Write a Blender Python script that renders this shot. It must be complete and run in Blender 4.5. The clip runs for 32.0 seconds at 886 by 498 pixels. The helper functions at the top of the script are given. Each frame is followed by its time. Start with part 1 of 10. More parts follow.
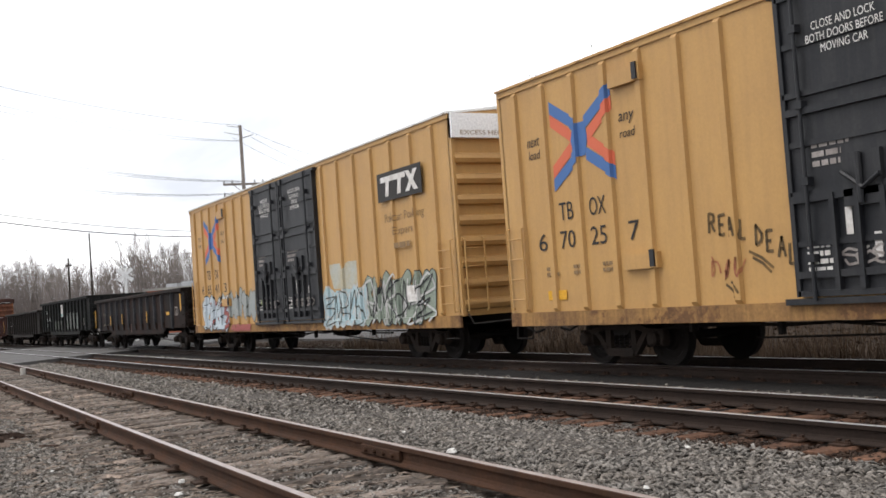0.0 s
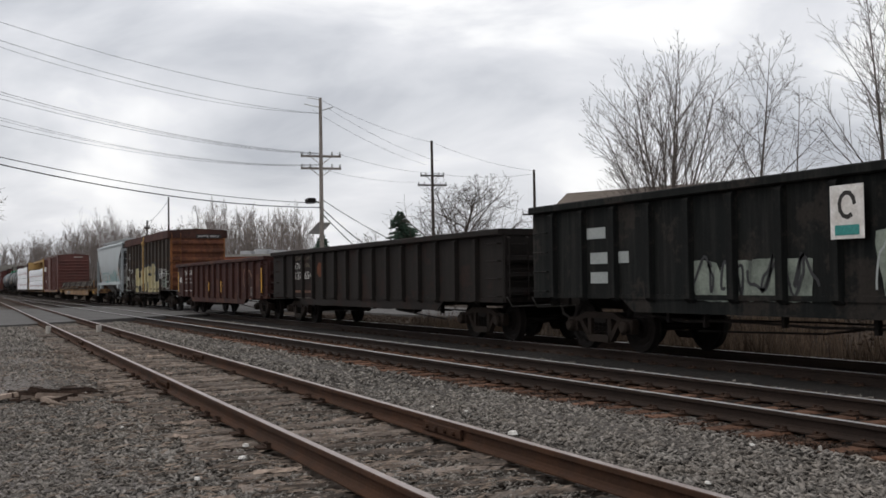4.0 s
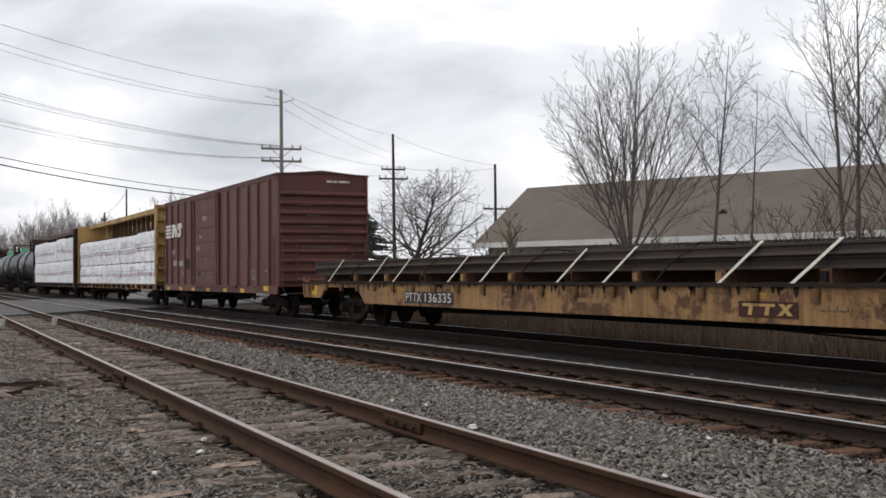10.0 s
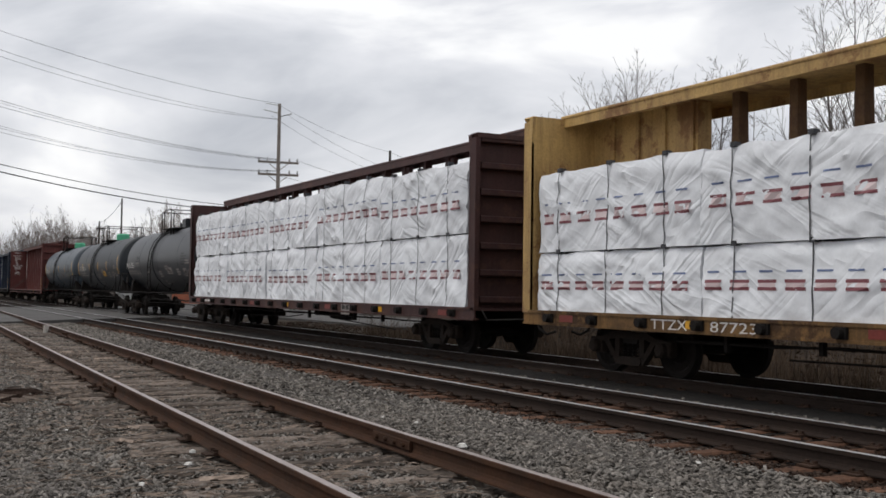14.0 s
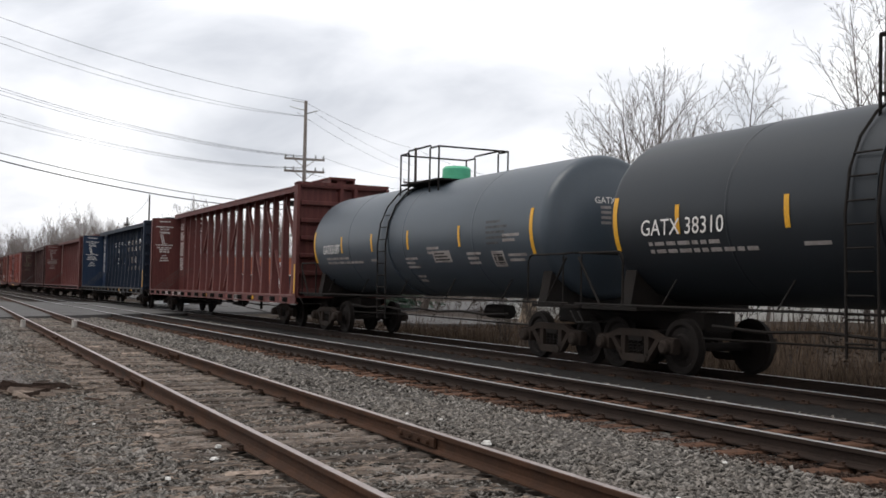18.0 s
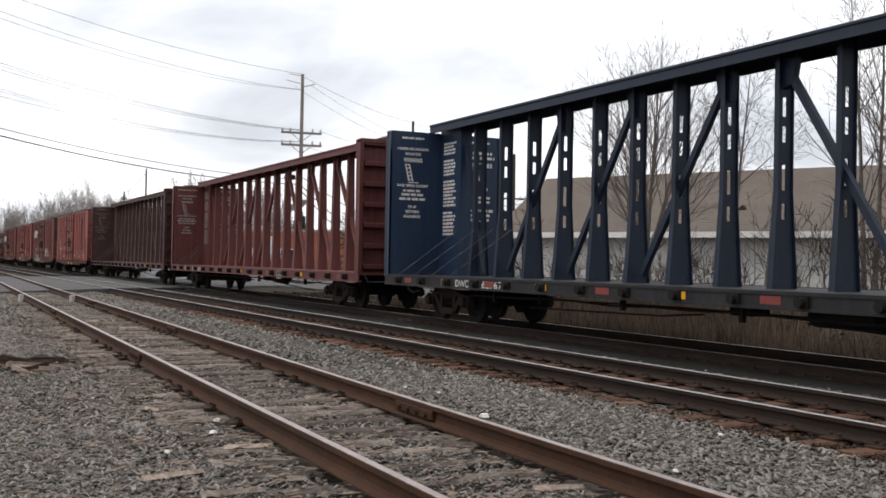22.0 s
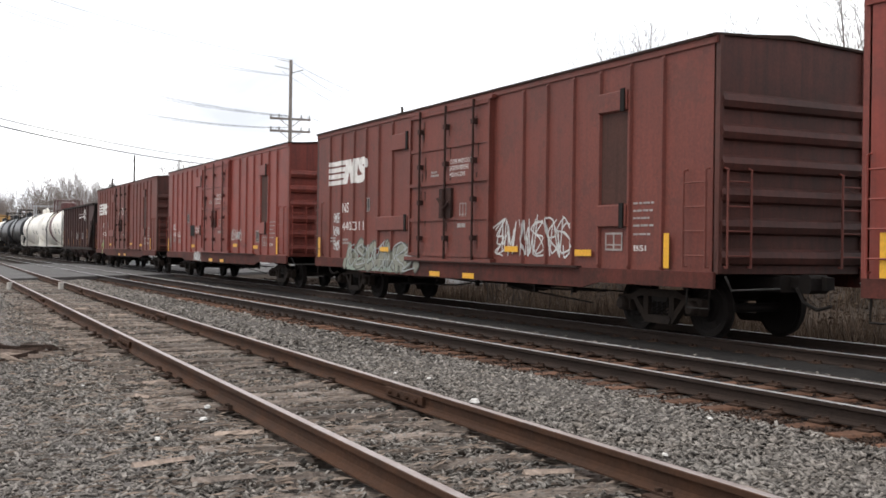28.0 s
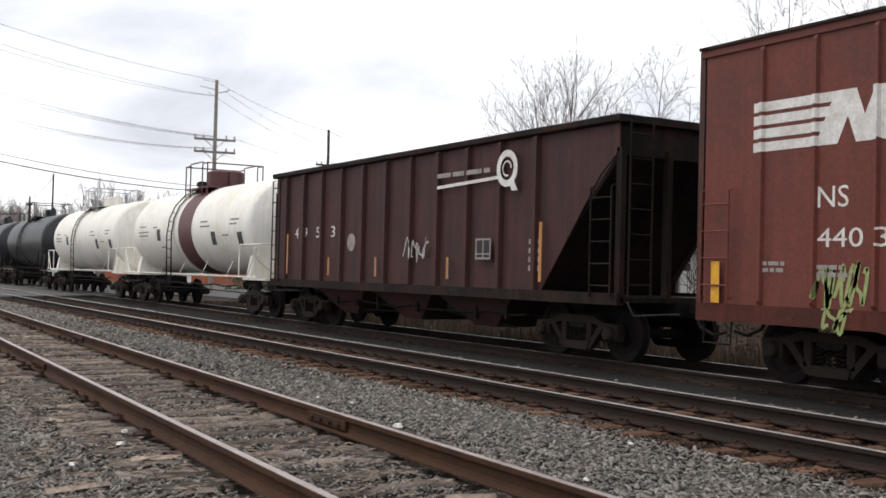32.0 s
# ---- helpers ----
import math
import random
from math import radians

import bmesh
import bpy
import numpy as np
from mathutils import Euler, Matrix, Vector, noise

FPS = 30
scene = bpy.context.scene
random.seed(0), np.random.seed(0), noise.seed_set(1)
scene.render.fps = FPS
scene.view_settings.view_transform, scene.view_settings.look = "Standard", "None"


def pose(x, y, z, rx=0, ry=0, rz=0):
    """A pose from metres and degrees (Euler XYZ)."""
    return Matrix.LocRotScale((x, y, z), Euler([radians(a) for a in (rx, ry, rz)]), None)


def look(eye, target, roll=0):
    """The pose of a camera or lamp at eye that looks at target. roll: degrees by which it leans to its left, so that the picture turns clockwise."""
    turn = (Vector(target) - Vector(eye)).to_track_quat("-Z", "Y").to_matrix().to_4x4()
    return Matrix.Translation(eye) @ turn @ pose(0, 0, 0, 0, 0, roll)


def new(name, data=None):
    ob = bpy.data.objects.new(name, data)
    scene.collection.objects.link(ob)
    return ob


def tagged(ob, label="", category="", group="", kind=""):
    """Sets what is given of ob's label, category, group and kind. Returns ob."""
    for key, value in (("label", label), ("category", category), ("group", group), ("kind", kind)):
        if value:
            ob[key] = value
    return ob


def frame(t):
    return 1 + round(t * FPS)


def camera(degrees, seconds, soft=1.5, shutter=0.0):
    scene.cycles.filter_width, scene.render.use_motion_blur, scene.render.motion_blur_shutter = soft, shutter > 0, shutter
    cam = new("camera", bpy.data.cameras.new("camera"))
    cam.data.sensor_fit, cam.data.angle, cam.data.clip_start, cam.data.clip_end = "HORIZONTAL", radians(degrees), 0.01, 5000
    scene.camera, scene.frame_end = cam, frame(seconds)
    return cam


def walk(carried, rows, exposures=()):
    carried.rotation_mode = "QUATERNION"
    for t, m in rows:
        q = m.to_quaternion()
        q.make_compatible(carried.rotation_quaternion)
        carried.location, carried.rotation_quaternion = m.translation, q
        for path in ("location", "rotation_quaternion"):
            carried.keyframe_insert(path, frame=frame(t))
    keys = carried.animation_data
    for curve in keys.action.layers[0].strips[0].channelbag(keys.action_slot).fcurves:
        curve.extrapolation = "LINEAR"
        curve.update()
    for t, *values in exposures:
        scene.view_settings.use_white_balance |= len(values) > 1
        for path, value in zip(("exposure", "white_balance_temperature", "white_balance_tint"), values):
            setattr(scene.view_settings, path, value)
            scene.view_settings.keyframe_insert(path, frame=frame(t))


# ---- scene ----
EYE = 1.34
cam = camera(44.85, 32.0, soft=1.65)
PATH = [
    (0, pose(0, 0, EYE, 92.59, 4.10, 61.29)),
    (0.5, pose(0, 0, EYE, 91.58, 2.70, 64.56)),
    (1, pose(0, 0, EYE, 91.09, 1.77, 66.34)),
    (1.5, pose(0, 0, EYE, 91.19, 1.31, 66.50)),
    (2, pose(0, 0, EYE, 91.06, 1.92, 66.53)),
    (2.5, pose(0, 0, EYE, 91.36, 0.91, 66.22)),
    (3, pose(0, 0, EYE, 91.67, 1.02, 65.66)),
    (3.5, pose(0, 0, EYE, 91.77, 1.13, 65.27)),
    (5.5, pose(0, 0, EYE, 91.32, 0.13, 64.30)),
    (6, pose(0, 0, EYE, 90.68, 0.63, 64.18)),
    (6.5, pose(0, 0, EYE, 90.26, 0.89, 64.11)),
    (7, pose(0, 0, EYE, 90.17, 0.72, 63.88)),
    (7.5, pose(0, 0, EYE, 90.12, 0.68, 64.08)),
    (8, pose(0, 0, EYE, 90.24, 0.60, 63.81)),
    (8.5, pose(0, 0, EYE, 90.72, 0.43, 63.40)),
    (9, pose(0, 0, EYE, 91.00, 0.74, 63.40)),
    (9.5, pose(0, 0, EYE, 91.25, 0.44, 63.49)),
    (10, pose(0, 0, EYE, 91.34, 0.61, 62.89)),
    (10.5, pose(0, 0, EYE, 91.41, 1.33, 62.12)),
    (11, pose(0, 0, EYE, 91.60, 1.23, 60.62)),
    (11.5, pose(0, 0, EYE, 91.62, 1.16, 59.28)),
    (12, pose(0, 0, EYE, 91.80, 1.41, 60.10)),
    (12.5, pose(0, 0, EYE, 92.13, -0.06, 61.51)),
    (13, pose(0, 0, EYE, 92.64, -0.73, 61.86)),
    (13.5, pose(0, 0, EYE, 92.45, -0.43, 62.37)),
    (14, pose(0, 0, EYE, 92.28, -0.83, 62.55)),
    (14.5, pose(0, 0, EYE, 92.20, -1.27, 63.34)),
    (16.5, pose(0, 0, EYE, 91.93, -1.13, 63.59)),
    (17, pose(0, 0, EYE, 91.86, -0.74, 63.70)),
    (17.5, pose(0, 0, EYE, 92.01, -0.89, 63.94)),
    (18, pose(0, 0, EYE, 92.11, -1.14, 63.89)),
    (18.5, pose(0, 0, EYE, 92.13, -0.91, 64.05)),
    (19, pose(0, 0, EYE, 91.97, -1.23, 64.00)),
    (19.5, pose(0, 0, EYE, 91.83, -1.34, 64.04)),
    (20, pose(0, 0, EYE, 91.57, -0.44, 63.92)),
    (20.5, pose(0, 0, EYE, 91.46, -0.99, 63.96)),
    (21, pose(0, 0, EYE, 91.40, -0.65, 63.92)),
    (21.5, pose(0, 0, EYE, 90.95, -0.56, 63.95)),
    (22, pose(0, 0, EYE, 90.71, -1.03, 63.76)),
    (22.5, pose(0, 0, EYE, 90.58, -1.54, 63.30)),
    (23, pose(0, 0, EYE, 90.22, -1.46, 62.89)),
    (23.5, pose(0, 0, EYE, 90.24, -1.15, 63.05)),
    (24, pose(0, 0, EYE, 89.99, -1.89, 63.60)),
    (24.5, pose(0, 0, EYE, 89.76, -1.66, 64.03)),
    (25, pose(0, 0, EYE, 89.72, -1.37, 64.34)),
    (25.5, pose(0, 0, EYE, 89.55, -0.71, 64.40)),
    (27.5, pose(0, 0, EYE, 89.85, -1.36, 63.29)),
    (28, pose(0, 0, EYE, 89.96, -0.78, 63.21)),
    (28.5, pose(0, 0, EYE, 89.92, -0.82, 63.34)),
    (29, pose(0, 0, EYE, 89.99, -0.83, 63.42)),
    (29.5, pose(0, 0, EYE, 90.03, -0.91, 63.58)),
    (30, pose(0, 0, EYE, 90.08, -0.98, 63.48)),
    (30.5, pose(0, 0, EYE, 90.21, -1.18, 63.59)),
    (31, pose(0, 0, EYE, 90.32, -1.26, 63.66)),
    (31.5, pose(0, 0, EYE, 90.59, -1.29, 62.98)),
    (32, pose(0, 0, EYE, 91.33, -1.45, 59.21)),
]
EXPOSURE = [(0, 0.62), (0.7, 0.42), (1, 0.28), (1.5, 0.08), (2.2, 0.03), (3, -0.2), (4, -0.18), (6, -0.05), (7, 0.36), (8, 0.45), (9, 0.15), (10, 0.0), (11, 0.12), (12, 0.3), (12.6, 0.0), (13, -0.12), (15, -0.2), (17, 0.08), (19, 0.15), (21, 0.25), (23, 0.42), (26, 0.52), (28, 0.68), (30, 0.68), (31.3, 0.55), (32, 0.35)]
walk(cam, PATH, EXPOSURE)
SPEED = [13.668, 13.800, 13.840, 13.715, 13.674, 13.813, 14.005, 14.104, 14.182]   # of the train, m/s, every 4 s


def travel(t):
    """How far the train has come at t, from where it stands at 16 s."""
    def way(u):
        s = 0.0
        for k in range(8):
            d = min(max(u - 4 * k, 0), 4)
            s += SPEED[k] * d + (SPEED[k + 1] - SPEED[k]) * d * d / 8
        return s
    return way(t) - way(16)

# ---- light ----
world = bpy.data.worlds.new("world")
scene.world = world
world.use_nodes = True


def node(nt, kind, inputs=None):
    n = nt.nodes.new(kind)
    for k, v in (inputs or {}).items():
        n.inputs[k].default_value = v
    return n


def ramp(nt, fac, stops):
    n = nt.nodes.new("ShaderNodeValToRGB")
    el = n.color_ramp.elements
    while len(el) < len(stops):
        el.new(0.5)
    for e, (p, c) in zip(el, stops):
        e.position = p
        e.color = (c, c, c, 1) if isinstance(c, (int, float)) else (*c, 1)
    nt.links.new(fac, n.inputs[0])
    return n.outputs[0]


def mixc(nt, fac, a, b, mode="MIX"):
    n = nt.nodes.new("ShaderNodeMix")
    n.data_type, n.blend_type = "RGBA", mode
    for sock, v in ((n.inputs["Factor"], fac), (n.inputs["A"], a), (n.inputs["B"], b)):
        if isinstance(v, bpy.types.NodeSocket):
            nt.links.new(v, sock)
        elif isinstance(v, (int, float)):
            sock.default_value = v if sock.type == "VALUE" else (v, v, v, 1)
        else:
            sock.default_value = (*v, 1)
    return n.outputs["Result"]


def build_world():
    nt = world.node_tree
    nt.nodes.clear()
    out = node(nt, "ShaderNodeOutputWorld")
    sky = node(nt, "ShaderNodeTexSky")
    sky.sky_type, sky.sun_disc = "NISHITA", False
    sky.sun_elevation, sky.sun_rotation = radians(62), radians(208)
    sky.air_density, sky.dust_density = 1.2, 3.0
    bg_sky = node(nt, "ShaderNodeBackground", {"Strength": 0.10})
    nt.links.new(sky.outputs[0], bg_sky.inputs[0])
    tc = node(nt, "ShaderNodeTexCoord")
    mp = node(nt, "ShaderNodeMapping", {"Scale": (1.5, 1.5, 4.0), "Location": (0.4, 0.2, 0.1)})
    nt.links.new(tc.outputs["Generated"], mp.inputs[0])
    big = node(nt, "ShaderNodeTexNoise", {"Scale": 2.4, "Detail": 7.0, "Roughness": 0.5, "Distortion": 0.45})
    nt.links.new(mp.outputs[0], big.inputs["Vector"])
    cloud = ramp(nt, big.outputs["Fac"], [(0.33, (0.675, 0.7, 0.768)), (0.44, (0.935, 0.955, 1.012)), (0.53, (1.115, 1.125, 1.175)), (0.62, (1.4, 1.4, 1.41))])
    bg_cloud = node(nt, "ShaderNodeBackground", {"Strength": 0.88})
    nt.links.new(cloud, bg_cloud.inputs[0])
    mix = node(nt, "ShaderNodeMixShader", {"Fac": 0.9})
    nt.links.new(bg_sky.outputs[0], mix.inputs[1])
    nt.links.new(bg_cloud.outputs[0], mix.inputs[2])
    nt.links.new(mix.outputs[0], out.inputs[0])


build_world()
sun = new("sun", bpy.data.lights.new("sun", "SUN"))
sun.data.energy, sun.data.angle, sun.data.color = 1.25, radians(35), (1.0, 0.96, 0.9)
sun.matrix_world = look((-30, -27, 75), (-12, 8, 0))

# ---- materials ----
def surface(name, base, rough=0.8, metal=0.0, dirt=None, dirt_amount=0.4, dirt_scale=1.2, streak=0.0, streak_col=None, grain=0.12, grain_scale=25.0, bump=0.15, bump_scale=40.0, vary=0.0, island=False, spec=None, wear=0.0, wear_col=(0.13, 0.055, 0.03)):
    """Weathered surface: blotches of dirt, upright streaks, fine grain and relief, a shift from piece to piece."""
    m = bpy.data.materials.new(name)
    m.use_nodes = True
    nt = m.node_tree
    bs = nt.nodes["Principled BSDF"]
    tc = node(nt, "ShaderNodeTexCoord")
    col = base
    if dirt:
        n = node(nt, "ShaderNodeTexNoise", {"Scale": dirt_scale, "Detail": 6.0, "Roughness": 0.62})
        nt.links.new(tc.outputs["Object"], n.inputs["Vector"])
        k = ramp(nt, n.outputs["Fac"], [(0.38, 0.0), (0.72, dirt_amount)])
        col = mixc(nt, k, col, dirt)
    if streak:
        mp = node(nt, "ShaderNodeMapping", {"Scale": (5.0, 5.0, 0.35)})
        nt.links.new(tc.outputs["Object"], mp.inputs[0])
        n = node(nt, "ShaderNodeTexNoise", {"Scale": 1.6, "Detail": 5.0, "Roughness": 0.6})
        nt.links.new(mp.outputs[0], n.inputs["Vector"])
        k = ramp(nt, n.outputs["Fac"], [(0.44, 0.0), (0.75, streak)])
        col = mixc(nt, k, col, streak_col or dirt or (0.05, 0.04, 0.03))
    if wear:                                 # ragged patches of bare rust with hard edges
        big = node(nt, "ShaderNodeTexNoise", {"Scale": 0.9, "Detail": 2.0})
        nt.links.new(tc.outputs["Object"], big.inputs["Vector"])
        n = node(nt, "ShaderNodeTexNoise", {"Scale": 4.5, "Detail": 8.0, "Roughness": 0.7})
        nt.links.new(tc.outputs["Object"], n.inputs["Vector"])
        k = ramp(nt, mixc(nt, 0.5, n.outputs["Fac"], big.outputs["Fac"]), [(0.53, 0.0), (0.58, wear)])
        col = mixc(nt, k, col, wear_col)
    if grain:
        n = node(nt, "ShaderNodeTexNoise", {"Scale": grain_scale, "Detail": 4.0, "Roughness": 0.7})
        nt.links.new(tc.outputs["Object"], n.inputs["Vector"])
        k = ramp(nt, n.outputs["Fac"], [(0.3, 1.0 - grain * 2), (0.7, 1.0 + grain)])
        col = mixc(nt, 1.0, col, k, "MULTIPLY")
    if vary:
        if island:
            src = node(nt, "ShaderNodeNewGeometry").outputs["Random Per Island"]
        else:
            src = node(nt, "ShaderNodeObjectInfo").outputs["Random"]
        k = ramp(nt, src, [(0.0, 1.0 - vary), (1.0, 1.0 + vary)])
        col = mixc(nt, 1.0, col, k, "MULTIPLY")
    if isinstance(col, bpy.types.NodeSocket):
        nt.links.new(col, bs.inputs["Base Color"])
    else:
        bs.inputs["Base Color"].default_value = (*col, 1)
    bs.inputs["Roughness"].default_value = rough
    bs.inputs["Metallic"].default_value = metal
    bs.inputs["Specular IOR Level"].default_value = spec if spec is not None else 0.12 if rough >= 0.7 else 0.3
    if bump:
        n = node(nt, "ShaderNodeTexNoise", {"Scale": bump_scale, "Detail": 5.0, "Roughness": 0.6})
        nt.links.new(tc.outputs["Object"], n.inputs["Vector"])
        b = node(nt, "ShaderNodeBump", {"Strength": bump, "Distance": 0.02})
        nt.links.new(n.outputs["Fac"], b.inputs["Height"])
        nt.links.new(b.outputs[0], bs.inputs["Normal"])
    return m


M = {}
M["rail_side"] = surface("rail_rust", (0.06, 0.029, 0.0165), 0.85, dirt=(0.026, 0.0175, 0.0135), dirt_amount=0.75, dirt_scale=2.2, bump=0.3)
M["rail_dark"] = surface("rail_dark_rust", (0.031, 0.021, 0.0165), 0.85, dirt=(0.018, 0.0135, 0.0115), dirt_amount=0.7, dirt_scale=2.0, bump=0.3)
M["rail_top_old"] = surface("rail_head_dull", (0.36, 0.31, 0.29), 0.42, 0.5, dirt=(0.16, 0.1, 0.075), dirt_amount=0.5, dirt_scale=3.0, bump=0.05)
M["rail_top"] = surface("rail_head_polished", (0.55, 0.54, 0.54), 0.36, 0.85, bump=0.02)
M["tie_old"] = surface("weathered_tie_wood", (0.2, 0.165, 0.14), 0.95, dirt=(0.065, 0.049, 0.039), dirt_amount=0.85, dirt_scale=3.5, grain=0.3, grain_scale=18, vary=0.5, bump=0.7, bump_scale=22)
# darker brown wood for many of the heap's pieces
M["tie_dark"] = surface("dark_tie_wood", (0.065, 0.043, 0.033), 0.95, dirt=(0.03, 0.022, 0.018), dirt_amount=0.8, dirt_scale=4, grain=0.3, vary=0.4, bump=0.6, bump_scale=22)
M["pale_wood"] = surface("pale_split_wood", (0.34, 0.27, 0.22), 0.9, dirt=(0.18, 0.13, 0.1), dirt_amount=0.7, dirt_scale=4, grain=0.2, vary=0.3, bump=0.4)
M["tie_rusty"] = surface("rust_stained_tie_wood", (0.15, 0.078, 0.049), 0.95, dirt=(0.065, 0.042, 0.032), dirt_amount=0.75, dirt_scale=3.0, grain=0.25, vary=0.35, bump=0.6, bump_scale=22)
M["plate"] = surface("rusty_tie_plate", (0.045, 0.027, 0.019), 0.9, bump=0.3, vary=0.2)
M["stone"] = surface("ballast_stone", (0.2, 0.184, 0.166), 0.92, dirt=(0.145, 0.117, 0.093), dirt_amount=0.5, dirt_scale=3.0, grain=0.2, grain_scale=60, bump=0.4, bump_scale=60, vary=0.58, island=True)
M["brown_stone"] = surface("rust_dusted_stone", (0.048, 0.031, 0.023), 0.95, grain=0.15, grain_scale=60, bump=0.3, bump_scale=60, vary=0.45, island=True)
M["wood_chip"] = surface("scattered_wood_chips", (0.16, 0.125, 0.1), 0.95, vary=0.7, island=True, bump=0.3)
M["white_stone"] = surface("pale_stone", (0.72, 0.70, 0.66), 0.8, bump=0.2)


def ground_material(name, a, b, c, cell, bump=0.9):
    """Crushed stone seen as a whole: cells of stone with dark joints between, and stains at a larger scale."""
    m = bpy.data.materials.new(name)
    m.use_nodes = True
    nt = m.node_tree
    bs = nt.nodes["Principled BSDF"]
    tc = node(nt, "ShaderNodeTexCoord")
    v = node(nt, "ShaderNodeTexVoronoi", {"Scale": cell, "Randomness": 1.0})
    nt.links.new(tc.outputs["Object"], v.inputs["Vector"])
    n = node(nt, "ShaderNodeTexNoise", {"Scale": 0.45, "Detail": 7.0, "Roughness": 0.65})
    nt.links.new(tc.outputs["Object"], n.inputs["Vector"])
    tone = ramp(nt, n.outputs["Fac"], [(0.35, a), (0.65, b)])
    cells = node(nt, "ShaderNodeSeparateColor")
    nt.links.new(v.outputs["Color"], cells.inputs[0])
    k = ramp(nt, cells.outputs[0], [(0.0, 0.45), (1.0, 1.5)])
    col = mixc(nt, 1.0, tone, k, "MULTIPLY")
    gap = ramp(nt, v.outputs["Distance"], [(0.25, 0.0), (0.75, 0.85)])
    col = mixc(nt, gap, col, c)
    nt.links.new(col, bs.inputs["Base Color"])
    bs.inputs["Roughness"].default_value = 0.95
    bs.inputs["Specular IOR Level"].default_value = 0.2
    bp = node(nt, "ShaderNodeBump", {"Strength": bump, "Distance": 0.03})
    bp.invert = True
    nt.links.new(v.outputs["Distance"], bp.inputs["Height"])
    nt.links.new(bp.outputs[0], bs.inputs["Normal"])
    return m


M["ballast"] = ground_material("ballast_bed", (0.1, 0.088, 0.078), (0.15, 0.136, 0.122), (0.028, 0.024, 0.021), 24)
# near black: grime, plus the shade under the train put into the colour
M["fouled_shaded"] = ground_material("grimy_shaded_ballast", (0.012, 0.0105, 0.0095), (0.024, 0.0205, 0.018), (0.008, 0.007, 0.0065), 22)
M["gravel"] = ground_material("fine_gravel_ground", (0.15, 0.131, 0.117), (0.27, 0.247, 0.232), (0.065, 0.057, 0.053), 36)
M["earth"] = surface("dry_grass_earth", (0.055, 0.041, 0.031), 1.0, dirt=(0.022, 0.017, 0.013), dirt_amount=0.9, dirt_scale=0.5, grain=0.3, grain_scale=6, bump=0.8, bump_scale=8)
M["asphalt"] = surface("worn_asphalt", (0.12, 0.115, 0.112), 0.9, dirt=(0.07, 0.066, 0.064), dirt_amount=0.7, dirt_scale=0.6, grain=0.15, bump=0.4, bump_scale=60)
M["grass"] = surface("dead_grass_blades", (0.098, 0.07, 0.05), 1.0, vary=0.4, island=True, bump=0)
M["litter"] = surface("dead_leaves", (0.048, 0.034, 0.025), 1.0, vary=0.4, island=True, bump=0)
M["lens_red"] = surface("unlit_red_lens", (0.09, 0.014, 0.012), 0.25, grain=0, bump=0)
M["lens_lit"] = surface("lit_red_lens", (0.5, 0.03, 0.05), 0.25, grain=0, bump=0)
M["lens_lit"].node_tree.nodes["Principled BSDF"].inputs["Emission Color"].default_value = (0.75, 0.03, 0.09, 1)
M["lens_lit"].node_tree.nodes["Principled BSDF"].inputs["Emission Strength"].default_value = 0.7
M["tan_bark"] = surface("peeled_tan_trunk", (0.3, 0.24, 0.18), 0.9, dirt=(0.17, 0.13, 0.1), grain=0.2, streak=0.4, bump=0.4)
M["bark"] = surface("grey_bark", (0.085, 0.07, 0.06), 0.95, grain=0.25, vary=0.15, bump=0.5)
M["bark_light"] = surface("pale_grey_bark", (0.155, 0.132, 0.118), 0.95, grain=0.25, vary=0.15, bump=0.5)
M["needles"] = surface("conifer_needles", (0.066, 0.105, 0.075), 0.9, vary=0.45, island=True, bump=0)
M["pole_wood"] = surface("weathered_pole_wood", (0.30, 0.265, 0.235), 0.9, dirt=(0.16, 0.135, 0.12), streak=0.5, bump=0.4)
M["pole_dark"] = surface("creosoted_pole_wood", (0.06, 0.05, 0.044), 0.9, streak=0.4, bump=0.4)
M["cable"] = surface("black_cable", (0.03, 0.03, 0.032), 0.6, bump=0, grain=0)
# paler than the near bark: distance haze put into the colour
M["far_twigs"] = surface("hazy_grey_brown_twigs", (0.225, 0.195, 0.178), 0.95, vary=0.3, island=True, bump=0)
M["insulator"] = surface("grey_porcelain", (0.4, 0.4, 0.4), 0.3, bump=0, grain=0)
M["galv"] = surface("galvanised_metal", (0.42, 0.43, 0.44), 0.5, 0.6, dirt=(0.25, 0.24, 0.23), bump=0.05)
M["shingle"] = surface("grey_brown_shingles", (0.15, 0.126, 0.108), 0.95, dirt=(0.11, 0.093, 0.08), dirt_amount=0.7, dirt_scale=0.7, vary=0.12, island=True, bump=0.5)
M["siding"] = surface("white_clapboard", (0.66, 0.65, 0.62), 0.7, dirt=(0.4, 0.38, 0.34), dirt_amount=0.5, streak=0.25, bump=0.1)
M["cap_white"] = surface("clean_white_paint", (0.88, 0.88, 0.87), 0.5, bump=0.03)
M["white_trim"] = surface("white_trim", (0.75, 0.74, 0.71), 0.6, dirt=(0.5, 0.48, 0.44), bump=0.05)
M["window"] = surface("dark_window_glass", (0.03, 0.034, 0.04), 0.08, bump=0, grain=0, spec=0.6)
M["orange_brick"] = surface("orange_brick", (0.36, 0.125, 0.075), 0.85, dirt=(0.25, 0.1, 0.065), dirt_amount=0.7, bump=0.4)
M["concrete"] = surface("stained_concrete", (0.33, 0.31, 0.28), 0.9, dirt=(0.16, 0.15, 0.13), streak=0.5, bump=0.3)
M["concrete_pale"] = surface("pale_concrete", (0.5, 0.47, 0.43), 0.9, dirt=(0.3, 0.27, 0.23), dirt_amount=0.7, dirt_scale=6, bump=0.2)
